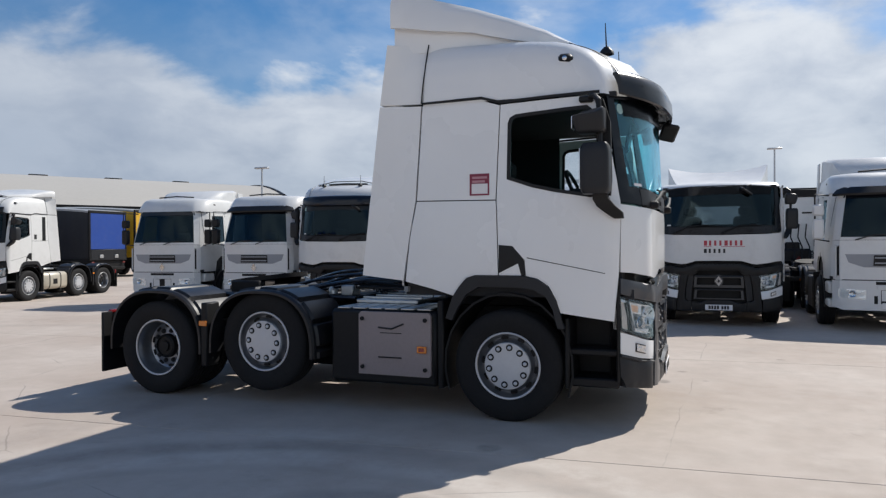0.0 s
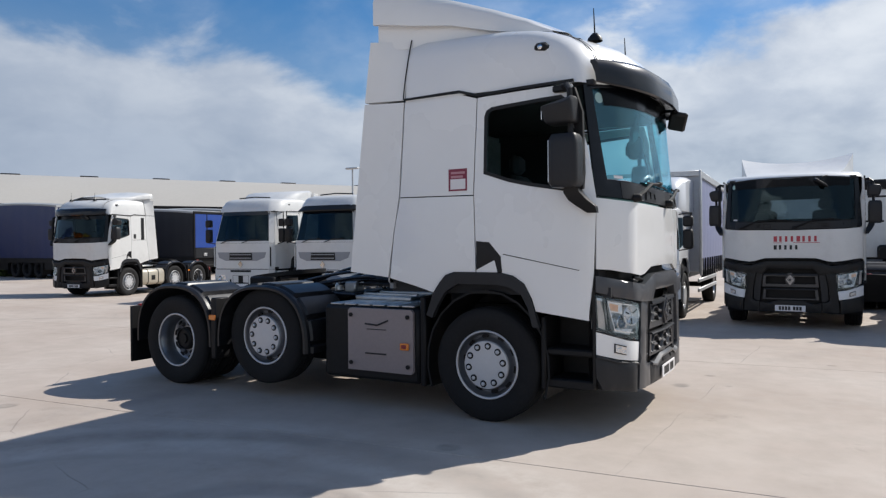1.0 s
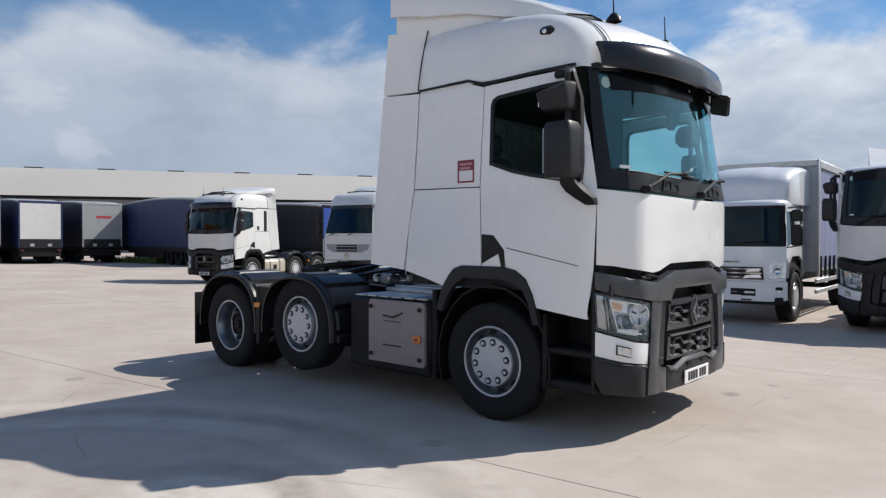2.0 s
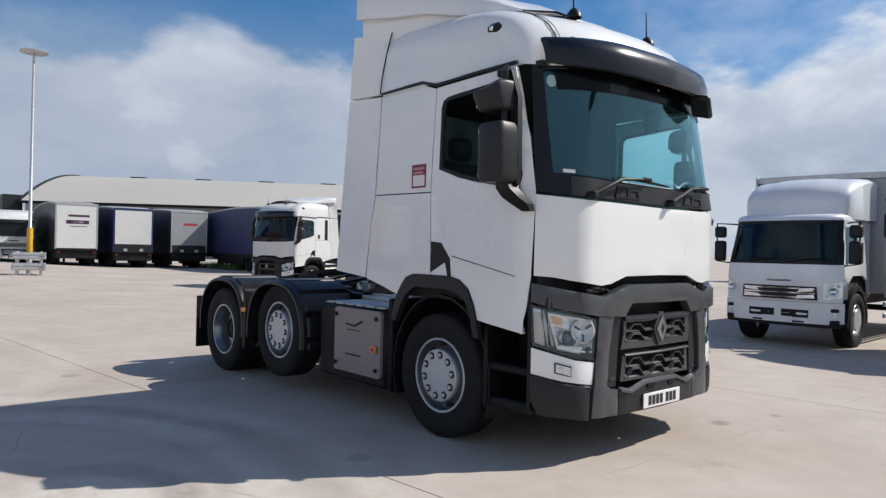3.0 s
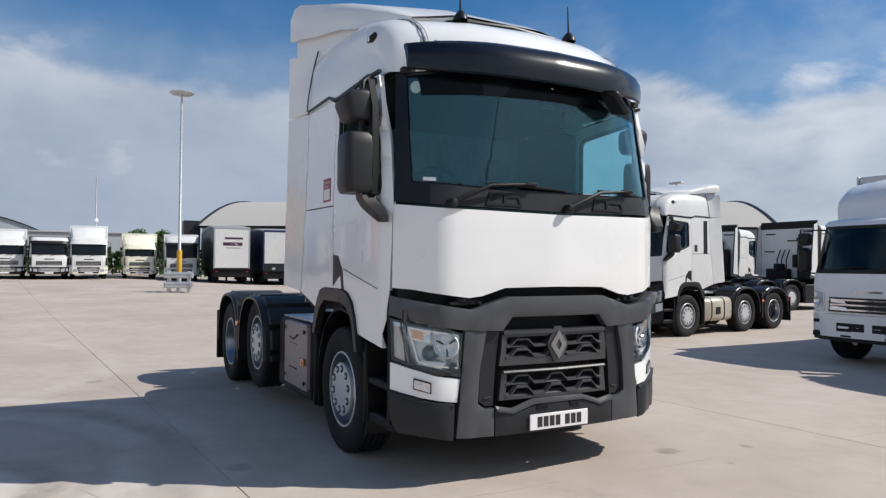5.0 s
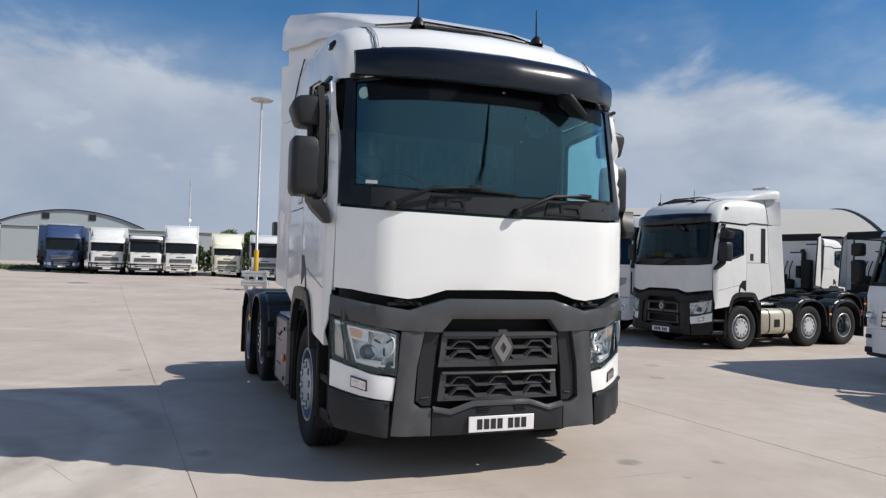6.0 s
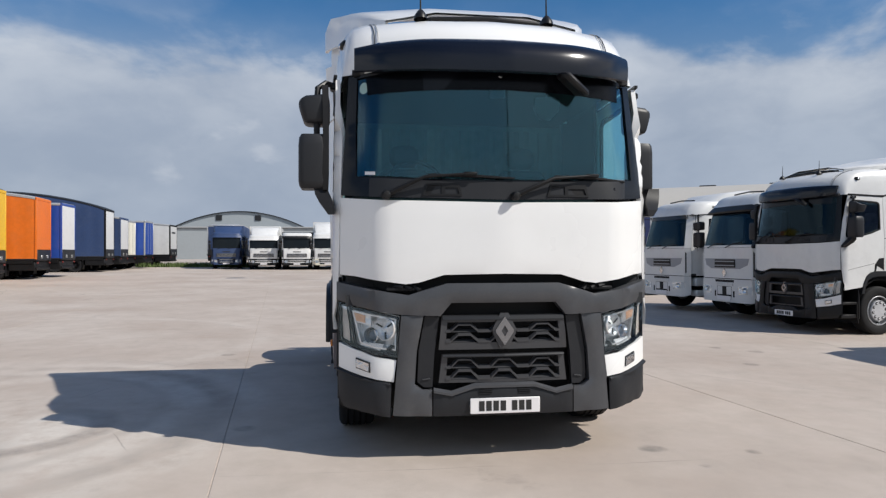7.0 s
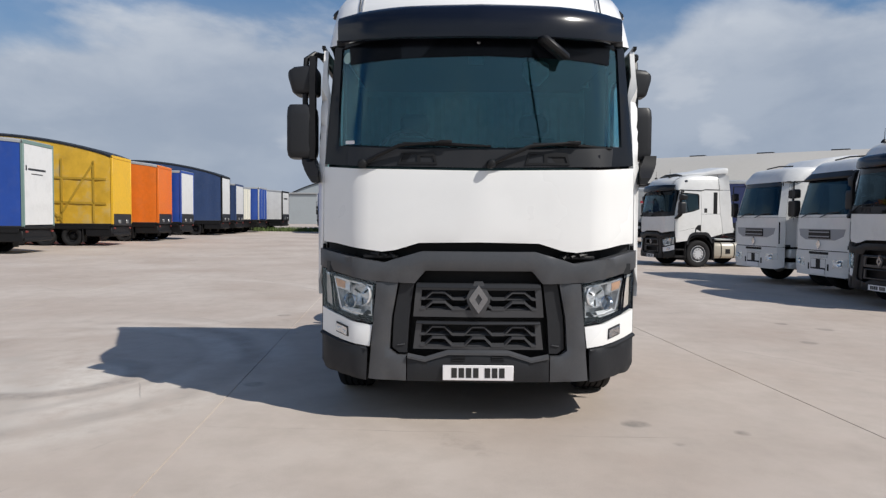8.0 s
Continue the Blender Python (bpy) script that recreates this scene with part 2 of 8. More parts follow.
CURTAIN = material("grey_cab_curtain", (0.20, 0.21, 0.22), 0.85, vary=0.2, grain=14, patch=1.5, bump=0.01)
SEATCLOTH = material("grey_seat_cloth", (0.045, 0.047, 0.052), 0.9, vary=0.2, grain=90)
STICKER = material("maroon_sticker", (0.22, 0.02, 0.05), 0.4, vary=0.05)
PAPER = material("white_sticker", (0.78, 0.76, 0.76), 0.5, vary=0.03)
INK = material("dark_ink", (0.02, 0.02, 0.02), 0.5)
PURPLE = material("purple_sign_paint", (0.07, 0.02, 0.07), 0.45)
REDINK = material("red_lettering", (0.42, 0.04, 0.06), 0.45)
GALV = material("galvanised_steel", (0.50, 0.51, 0.52), 0.45, 0.6, vary=0.12, grain=12, patch=3, dirt_light=0.2)
NAVY = material("navy_curtain", (0.014, 0.024, 0.095), 0.5, vary=0.14, grain=8, patch=1.2, bump=0.004, dirt_light=0.2, dirt_light_colour=(0.05, 0.06, 0.10))
SLATE = material("slate_blue_curtain", (0.028, 0.055, 0.14), 0.55, vary=0.14, grain=8, patch=1.2, bump=0.004, dirt_light=0.2, dirt_light_colour=(0.1, 0.11, 0.14))
ROYAL = material("royal_blue_panel", (0.014, 0.06, 0.31), 0.45, vary=0.08, grain=6, patch=1, dirt_light=0.1)
# the pale spots paint light that comes through the thin sheet
YELLOWSHEET = material("thin_yellow_sheet", (0.62, 0.37, 0.03), 0.5, vary=0.22, grain=2.2, patch=0.5, bump=0.03, dirt_light=0.75, dirt_light_colour=(0.46, 0.40, 0.24))
YELLOW = material("yellow_curtain", (0.72, 0.42, 0.02), 0.5, vary=0.1, grain=6, patch=0.7, bump=0.004, dirt_light=0.18, dirt_light_colour=(0.4, 0.3, 0.12))
ORANGE = material("orange_curtain", (0.72, 0.16, 0.012), 0.5, vary=0.1, grain=6, patch=0.7, bump=0.004, dirt_light=0.12)
GREENFRAME = material("green_grey_frame", (0.16, 0.24, 0.22), 0.5, vary=0.08)
TRAILERGREY = material("grey_trailer_roof", (0.34, 0.35, 0.36), 0.5, vary=0.1, grain=6, patch=0.8, dirt_light=0.3)
CURTAINWHITE = material("pale_curtain", (0.52, 0.54, 0.58), 0.5, vary=0.08, grain=6, patch=0.7, bump=0.004, dirt_light=0.15)
ROOFSHEET = material("pale_roof_sheet", (0.43, 0.41, 0.375), 0.7, vary=0.06, grain=3, patch=0.06, dirt_light=0.2, dirt_light_colour=(0.4, 0.36, 0.3))
WALLSHEET = material("grey_wall_sheet", (0.22, 0.23, 0.25), 0.6, vary=0.08, grain=3, patch=0.1, dirt_light=0.2)
GABLE = material("pale_gable_sheet", (0.33, 0.36, 0.38), 0.6, vary=0.06, grain=3, patch=0.1, dirt_light=0.15)
LEAF = material("leaves", (0.06, 0.11, 0.025), 0.7, vary=0.5, grain=2, patch=0.6)
BARK = material("bark", (0.09, 0.07, 0.05), 0.9, vary=0.3, grain=20, bump=0.01)
GRASS = material("grass", (0.09, 0.13, 0.035), 0.9, vary=0.4, grain=3, patch=0.4)
YELLOWPAINT = material("yellow_post_paint", (0.6, 0.36, 0.02), 0.5, vary=0.1)


def concrete():
    m = bpy.data.materials.new("pale_concrete")
    m.use_nodes = True
    nt = m.node_tree
    N, L = nt.nodes.new, nt.links.new
    b = nt.nodes["Principled BSDF"]
    co = N("ShaderNodeTexCoord")

    def tex(scale, detail, rough=0.55, dist=0.0):
        n = N("ShaderNodeTexNoise")
        n.inputs["Scale"].default_value, n.inputs["Detail"].default_value = scale, detail
        n.inputs["Roughness"].default_value, n.inputs["Distortion"].default_value = rough, dist
        L(co.outputs["Object"], n.inputs["Vector"])
        return n.outputs[0]

    def rng(src, a, b_, c, d):
        n = N("ShaderNodeMapRange")
        for k, v in zip(("From Min", "From Max", "To Min", "To Max"), (a, b_, c, d)):
            n.inputs[k].default_value = v
        L(src, n.inputs["Value"])
        return n.outputs[0]

    def mixc(fac, a, b_):
        n = N("ShaderNodeMix")
        n.data_type = "RGBA"
        L(fac, n.inputs["Factor"])
        for k, s in (("A", a), ("B", b_)):
            if isinstance(s, tuple):
                n.inputs[k].default_value = (*s, 1)
            else:
                L(s, n.inputs[k])
        return n.outputs["Result"]

    base = mixc(rng(tex(0.35, 6), 0.35, 0.65, 0, 1), (0.406, 0.336, 0.284), (0.498, 0.436, 0.382))
    base = mixc(rng(tex(2.2, 8, 0.65), 0.42, 0.7, 0, 0.45), base, (0.34, 0.29, 0.245))
    base = mixc(rng(tex(0.9, 9, 0.7, 0.6), 0.62, 0.72, 0, 0.35), base, (0.2, 0.175, 0.15))
    base = mixc(rng(tex(14, 6, 0.7), 0.66, 0.74, 0, 0.3), base, (0.17, 0.15, 0.13))
    # curved tyre scuffs: rings about a few turning points, broken up by noise
    sepo = N("ShaderNodeSeparateXYZ")
    L(co.outputs["Object"], sepo.inputs[0])

    def op(kind, a, b_=None):
        n = N("ShaderNodeMath")
        n.operation = kind
        for k, v in enumerate((a, b_)):
            if isinstance(v, (int, float)):
                n.inputs[k].default_value = v
            elif v is not None:
                L(v, n.inputs[k])
        return n.outputs[0]

    def ring(cx, cy, r, width, soft, strength, squash=1.0):
        dx, dy = op("SUBTRACT", sepo.outputs[0], cx), op("MULTIPLY", op("SUBTRACT", sepo.outputs[1], cy), squash)
        d = op("SQRT", op("ADD", op("MULTIPLY", dx, dx), op("MULTIPLY", dy, dy)))
        d = op("ADD", d, op("MULTIPLY", op("SUBTRACT", tex(1.3, 5, 0.6), 0.5), 0.28))
        off = op("ABSOLUTE", op("SUBTRACT", d, r))
        band = rng(off, width, width + soft, strength, 0.0)
        if r > 0:
            # only a stretch of each circle was driven
            band = op("MULTIPLY", band, rng(op("SUBTRACT", op("MULTIPLY", dy, 0.9), op("MULTIPLY", dx, -0.25)), -0.5 * r, 0.1 * r, 0.0, 1.0))
            band = op("MULTIPLY", band, rng(tex(0.55, 3, 0.5), 0.36, 0.5, 0.55, 1.0))
        return op("MULTIPLY", band, rng(tex(3.0, 6, 0.7), 0.35, 0.6, 0.15, 1.0))

    for cx, cy, r, width, soft, strength in ((0.4, -4.3, 0.0, 0.9, 1.9, 0.55), (-0.15, -4.0, 0.45, 0.12, 0.2, 0.75), (-0.6, -5.3, 2.62, 0.08, 0.2, 0.55), (-0.6, -5.3, 3.25, 0.05, 0.2, 0.42), (-6.5, -7.0, 4.4, 0.08, 0.2, 0.3), (2.0, 6.5, 3.6, 0.06, 0.2, 0.25)):
        base = mixc(ring(cx, cy, r, width, soft, strength), base, (0.60, 0.555, 0.50))
    for cx, cy, r, width, soft, strength in ((-0.15, -4.0, 0.75, 0.08, 0.10, 0.75), (-0.6, -5.3, 2.95, 0.07, 0.14, 0.48), (-0.6, -5.3, 2.4, 0.02, 0.08, 0.3), (3.2, -9.5, 6.2, 0.07, 0.25, 0.35), (-9.0, -2.0, 5.5, 0.07, 0.2, 0.28), (7.0, 2.0, 5.2, 0.06, 0.2, 0.22)):
        base = mixc(ring(cx, cy, r, width, soft, strength), base, (0.235, 0.205, 0.18))
    # small oil spots
    for cx, cy, r in ((-4.45, -2.88, 0.06), (-2.53, 4.36, 0.07), (-4.21, 4.82, 0.1), (-3.77, 5.22, 0.1), (0.07, -2.01, 0.04), (1.38, 1.9, 0.015), (1.66, 1.36, 0.012), (1.2, 1.19, 0.06), (2.6, 3.3, 0.05)):
        base = mixc(ring(cx, cy, 0.0, r, 0.05, 0.6), base, (0.12, 0.115, 0.10))
    # hairline cracks
    vor = N("ShaderNodeTexVoronoi")
    vor.feature = "DISTANCE_TO_EDGE"
    vor.inputs["Scale"].default_value = 0.16
    bend = N("ShaderNodeMix")
    bend.data_type = "VECTOR"
    bend.inputs["Factor"].default_value = 0.12
    warp = N("ShaderNodeTexNoise")
    warp.inputs["Scale"].default_value, warp.inputs["Detail"].default_value = 1.1, 6
    L(co.outputs["Object"], warp.inputs["Vector"])
    L(co.outputs["Object"], bend.inputs["A"])
    L(warp.outputs["Color"], bend.inputs["B"])
    L(bend.outputs["Result"], vor.inputs["Vector"])
    crack = op("MULTIPLY", rng(vor.outputs[0], 0.0003, 0.0011, 0.45, 0.0), rng(tex(0.7, 3), 0.48, 0.58, 0.0, 1.0))
    base = mixc(crack, base, (0.15, 0.13, 0.115))
    L(base, b.inputs["Base Color"])
    L(rng(tex(5, 5), 0.3, 0.7, 0.7, 0.95), b.inputs["Roughness"])
    bp = N("ShaderNodeBump")
    bp.inputs["Strength"].default_value, bp.inputs["Distance"].default_value = 0.5, 0.004
    L(tex(60, 6, 0.7), bp.inputs["Height"])
    L(bp.outputs[0], b.inputs["Normal"])
    return m


CONCRETE = concrete()

# ---- mesh helpers ----


class M:
    """Collects vertices and faces of one part."""

    def __init__(self):
        self.v, self.f = [], []

    def add(self, verts, faces):
        o = len(self.v)
        self.v += [tuple(p) for p in verts]
        self.f += [tuple(i + o for i in f) for f in faces]
        return self

    def box(self, x0, x1, y0, y1, z0, z1, b=0.0):
        """A box whose edges are chamfered by b."""
        lo, hi = (x0, y0, z0), (x1, y1, z1)
        b = min(b, (x1 - x0) * 0.45, (y1 - y0) * 0.45, (z1 - z0) * 0.45)
        if b <= 0:
            vs = [((x0, x1)[i & 1], (y0, y1)[i >> 1 & 1], (z0, z1)[i >> 2]) for i in range(8)]
            return self.add(vs, [(0, 2, 3, 1), (4, 5, 7, 6), (0, 1, 5, 4), (2, 6, 7, 3), (0, 4, 6, 2), (1, 3, 7, 5)])
        vs, key = [], {}
        for c in range(8):
            for ax in range(3):
                p = []
                for k in range(3):
                    s = c >> k & 1
                    e = (lo, hi)[s][k]
                    p.append(e if k == ax else e + (b if s == 0 else -b))
                key[c, ax] = len(vs)
                vs.append(p)
        fs = []
        for ax in range(3):
            u, w = (ax + 1) % 3, (ax + 2) % 3
            for s in (0, 1):
                q = [key[(s << ax) | (i << u) | (j << w), ax] for i, j in ((0, 0), (1, 0), (1, 1), (0, 1))]
                fs.append(tuple(q if s else q[::-1]))
            for i in (0, 1):
                for j in (0, 1):
                    c0, c1 = (i << u) | (j << w), (i << u) | (j << w) | (1 << ax)
                    q = [key[c0, u], key[c1, u], key[c1, w], key[c0, w]]
                    fs.append(tuple(q if i == j else q[::-1]))
        for c in range(8):
            q = [key[c, 0], key[c, 1], key[c, 2]]
            fs.append(tuple(q if bin(c).count("1") % 2 else q[::-1]))
        return self.add(vs, fs)

    def tube(self, pts, r, n=8, cap=True):
        pts = [Vector(p) for p in pts]
        rs = r if isinstance(r, (list, tuple)) else [r] * len(pts)
        rings, ref = [], None
        for i, p in enumerate(pts):
            d = (pts[min(i + 1, len(pts) - 1)] - pts[max(i - 1, 0)]).normalized()
            if ref is None or abs(ref.dot(d)) > 0.95:
                ref = Vector((0, 0, 1)) if abs(d.z) < 0.9 else Vector((1, 0, 0))
            a = (ref - d * ref.dot(d)).normalized()
            c = d.cross(a)
            ref = a
            rings.append([p + (a * math.cos(2 * math.pi * k / n) + c * math.sin(2 * math.pi * k / n)) * rs[i] for k in range(n)])
        return self.rings(rings, cap)

    def rings(self, rings, cap=True, closed=True):
        n = len(rings[0])
        vs = [p for r in rings for p in r]
        fs = []
        for i in range(len(rings) - 1):
            for k in range(n if closed else n - 1):
                k2 = (k + 1) % n
                fs.append((i * n + k, i * n + k2, (i + 1) * n + k2, (i + 1) * n + k))
        if cap:
            fs.append(tuple(range(n))[::-1])
            fs.append(tuple(len(vs) - n + k for k in range(n)))
        return self.add(vs, fs)

    def lathe(self, prof, centre=(0, 0, 0), n=48, axis="y"):
        """prof: (radius, place along the axis)."""
        cx, cy, cz = centre
        rings = []
        for r, t in prof:
            ring = []
            for k in range(n):
                c, s = r * math.cos(2 * math.pi * k / n), r * math.sin(2 * math.pi * k / n)
                ring.append((cx + c, cy + t, cz + s) if axis == "y" else ((cx + c, cy + s, cz + t) if axis == "z" else (cx + t, cy + c, cz + s)))
            rings.append(ring)
        return self.rings(rings, cap=False)

    def prism(self, poly, lift, depth):
        """poly in 2D; lift(u, v, w) gives the place; w runs from 0 to depth."""
        n = len(poly)
        vs = [lift(u, v, w) for w in (0, depth) for u, v in poly]
        fs = [tuple(range(n)), tuple(range(n, 2 * n))[::-1]] + [(k, k + n, (k + 1) % n + n, (k + 1) % n) for k in range(n)]
        return self.add(vs, fs)


def mesh_of(name, m, mat, smooth=40):
    me = bpy.data.meshes.new(name)
    me.from_pydata(m.v, [], m.f)
    bm = bmesh.new()
    bm.from_mesh(me)
    bmesh.ops.recalc_face_normals(bm, faces=bm.faces)
    bm.to_mesh(me)
    bm.free()
    me.materials.append(mat)
    if smooth:
        me.polygons.foreach_set("use_smooth", [True] * len(me.polygons))
        me.set_sharp_from_angle(angle=radians(smooth))
    return me


def part(name, m, mat, parent=None, label="", at=None, smooth=40):
    """ONE mesh object under a thing or a part; m: an M or a finished mesh."""
    me = m if isinstance(m, bpy.types.Mesh) else mesh_of(name, m, mat, smooth)
    ob = new(name, me)
    if parent:
        ob.parent = parent
    if at is not None:
        ob.matrix_basis = at
    if label:
        ob["label"] = label
    return ob


def thing(name, at, label, category, group=""):
    ob = new(name)
    ob.empty_display_size = 0.3
    ob.matrix_basis = at
    return tagged(ob, label, category, group)


def inside(p, poly):
    x, y = p
    c, j = False, len(poly) - 1
    for i in range(len(poly)):
        (xi, yi), (xj, yj) = poly[i], poly[j]
        if (yi > y) != (yj > y) and x < (xj - xi) * (y - yi) / (yj - yi) + xi:
            c = not c
        j = i
    return c


def dense(poly, step):
    out = []
    for i, p in enumerate(poly):
        q = poly[(i + 1) % len(poly)]
        n = max(1, int(math.hypot(q[0] - p[0], q[1] - p[1]) / step))
        out += [(p[0] + (q[0] - p[0]) * k / n, p[1] + (q[1] - p[1]) * k / n) for k in range(n)]
    return out


def area(poly):
    return 0.5 * sum(p[0] * q[1] - q[0] * p[1] for p, q in zip(poly, poly[1:] + poly[:1]))


def inset(poly, d):
    """The polygon drawn in by d on all sides."""
    s = 1 if area(poly) > 0 else -1
    out, n = [], len(poly)
    for i in range(n):
        a, b, c = Vector(poly[i - 1]), Vector(poly[i]), Vector(poly[(i + 1) % n])
        e1, e2 = (b - a).normalized(), (c - b).normalized()
        n1, n2 = Vector((-e1.y, e1.x)) * s, Vector((-e2.y, e2.x)) * s
        k = (n1 + n2)
        k = k / max(0.35, k.length_squared / 2)
        out.append(tuple(b + k * d))
    return out


def skin(m, poly, lift, thick=0.02, holes=(), step=0.09, edge=0.004):
    """A curved plate: the polygon with its holes, laid on the surface lift(u, v, depth), with rolled edges and a thickness."""
    from mathutils.geometry import delaunay_2d_cdt
    loops = [dense(list(poly), step)] + [dense(list(h), step) for h in holes]
    pts, edges = [], []
    for lp in loops:
        o = len(pts)
        pts += lp
        edges += [(o + k, o + (k + 1) % len(lp)) for k in range(len(lp))]
    us, vs = [p[0] for p in loops[0]], [p[1] for p in loops[0]]
    nu, nv = max(1, int((max(us) - min(us)) / step)), max(1, int((max(vs) - min(vs)) / step))
    for i in range(1, nu):
        for j in range(1, nv):
            p = (min(us) + (max(us) - min(us)) * (i + 0.03 * (j % 2)) / nu, min(vs) + (max(vs) - min(vs)) * j / nv)
            if inside(p, loops[0]) and not any(inside(p, h) for h in loops[1:]):
                near = min((p[0] - q[0]) ** 2 + (p[1] - q[1]) ** 2 for lp in loops for q in lp)
                if near > (step * 0.35) ** 2:
                    pts.append(p)
    v2, _, tris, *_ = delaunay_2d_cdt([Vector(p) for p in pts], edges, [], 0, 1e-6)
    keep = []
    for t in tris:
        c = sum((v2[i] for i in t), Vector((0, 0))) / len(t)
        if inside(c, loops[0]) and not any(inside(c, h) for h in loops[1:]):
            keep.append(tuple(t))
    count = {}
    for t in keep:
        for k in range(len(t)):
            e = (t[k], t[(k + 1) % len(t)])
            count[e] = 1
    rim = [e for e in count if (e[1], e[0]) not in count]
    n = len(v2)
    border = {i for e in rim for i in e}
    top = [lift(p.x, p.y, -edge if i in border else 0.0) for i, p in enumerate(v2)]
    low = [lift(p.x, p.y, -thick) for p in v2]
    fs = keep + [tuple(i + n for i in t[::-1]) for t in keep]
    fs += [(a, a + n, b + n, b) for a, b in rim]
    return m.add(top + low, fs)


def lerp_table(tab, a):
    for p, q in zip(tab, tab[1:]):
        if a <= q[0]:
            t = (a - p[0]) / (q[0] - p[0])
            return tuple(p[k] + (q[k] - p[k]) * t for k in range(1, len(p)))
    return tuple(tab[-1][1:])


def smooth_table(tab, n=4):
    """The same table with rounded corners (Catmull-Rom)."""
    out = []
    for i in range(len(tab) - 1):
        p0, p1, p2, p3 = tab[max(i - 1, 0)], tab[i], tab[i + 1], tab[min(i + 2, len(tab) - 1)]
        for k in range(n):
            t = k / n
            out.append(tuple(0.5 * (2 * b + (c - a) * t + (2 * a - 5 * b + 4 * c - d) * t * t + (3 * b - a - 3 * c + d) * t ** 3) for a, b, c, d in zip(p0, p1, p2, p3)))
    out.append(tab[-1])
    return out


class Shell:
    """The outer surface of a cab: a is the length round it from the middle of the front, z the height."""

    def __init__(self, low, high, z0, z1):
        self.low, self.high, self.z0, self.z1 = smooth_table(low), smooth_table(high), z0, z1

    def at(self, a, z):
        t = min(1.0, max(0.0, (z - self.z0) / (self.z1 - self.z0)))
        (x0, y0), (x1, y1) = lerp_table(self.low, abs(a)), lerp_table(self.high, abs(a))
        y = y0 + (y1 - y0) * t
        return Vector((x0 + (x1 - x0) * t, math.copysign(y, a) if a else 0.0, z))

    def lift(self, a, z, d):
        p = self.at(a, z)
        e = 0.01
        s = self.at(a + e, z) - self.at(a - e, z)
        u = self.at(a, z + e) - self.at(a, z - e)
        return p + s.cross(u).normalized() * d

    def a_of(self, x, z):
        lo, hi = 0.0, 3.5
        for _ in range(30):
            mid = (lo + hi) / 2
            lo, hi = (mid, hi) if self.at(mid, z).x > x else (lo, mid)
        return lo

    def side(self, poly, s):
        """A polygon of (x, z) as one of (a, z) on the side s (-1 right, 1 left)."""
        return [(s * self.a_of(x, z), z) for x, z in poly]


def mirrored(poly):
    return [(-u, v) for u, v in poly][::-1]

# ---- ground ----


def ground_z(x, y):
    """The yard is level round the lorry and rises a little towards its far side."""
    def ease(d, k):
        return k * max(0.0, d) ** 2 / (max(0.0, d) + 8.0)
    side = min(1.0, max(0.0, (10.0 - y) / 10.0))
    t = min(1.0, max(0.0, (y - 3.0) / 6.0))
    return min(0.6, ease(-x - 12, 0.0095) * side + ease(-y - 8, 0.006)) - 0.11 * t * t * (3 - 2 * t)


def build_ground():
    joints_y = [-21.76 + 4.9 * k for k in range(9)]
    skew = 0.09
    joints_x = [-44.0, -24.0, 9.5]

    def breaks(lo, hi, step, joints, far):
        v = []
        x = lo
        while x < hi:
            v.append((x, 0))
            x += step
        v.append((hi, 0))
        v = [q for q in v if all(abs(q[0] - j) > 0.1 for j in joints)]
        for j in joints:
            v += [(j - 0.006, 0), (j - 0.003, 1), (j + 0.003, 1), (j + 0.006, 0)]
        v += [(s * f, 0) for f in far for s in (-1, 1)]
        return sorted(v)

    xs = breaks(-80, 40, 2.5, joints_x, (120, 200, 400, 900, 2500))
    ys = breaks(-40, 40, 2.5, joints_y, (70, 120, 200, 400, 900, 2500))
    vs, fs = [], []
    for x, jx in xs:
        for y, jy in ys:
            wander = 0.016 * noise.noise((x * 0.4, y * 0.4, 0))
            inner = abs(x) < 75 and abs(y) < 38
            y += skew * x
            vs.append((x + (wander if jx else 0), y + (wander if jy else 0), ground_z(x, y) - (0.006 if (jx or jy) and inner else 0)))
    n = len(ys)
    for i in range(len(xs) - 1):
        for k in range(n - 1):
            fs.append((i * n + k, (i + 1) * n + k, (i + 1) * n + k + 1, i * n + k + 1))
    m = M().add(vs, fs)
    ob = part("ground", m, CONCRETE, smooth=0)
    tagged(ob, "pale sunlit concrete lorry yard with joints and tyre scuffs", "ground", kind="structure")


build_ground()

# ---- wheels ----
MESHES = {}


def cached(key, make):
    if key not in MESHES:
        MESHES[key] = make()
    return MESHES[key]


def tyre_mesh():
    prof = [(0.29, -0.115), (0.325, -0.142), (0.40, -0.154), (0.455, -0.15), (0.485, -0.138), (0.499, -0.118)]
    for c in (-0.075, -0.025, 0.025, 0.075):
        prof += [(0.502, c - 0.008), (0.488, c - 0.005), (0.488, c + 0.005), (0.502, c + 0.008)]
    prof += [(r, -y) for r, y in prof[5::-1]]
    prof.append((0.29, -0.115))
    return mesh_of("tyre", M().lathe(prof, n=64), RUBBER, 50)


def front_rim_mesh():
    prof = [(0.293, -0.10), (0.30, -0.124), (0.293, -0.134), (0.283, -0.13), (0.276, -0.105), (0.262, -0.06), (0.25, -0.045),
            (0.236, -0.055), (0.222, -0.09), (0.208, -0.128), (0.2, -0.136), (0.19, -0.137), (0.19, 0.05), (0.293, 0.06)]
    return mesh_of("rim", M().lathe(prof, n=64), RIM, 35)


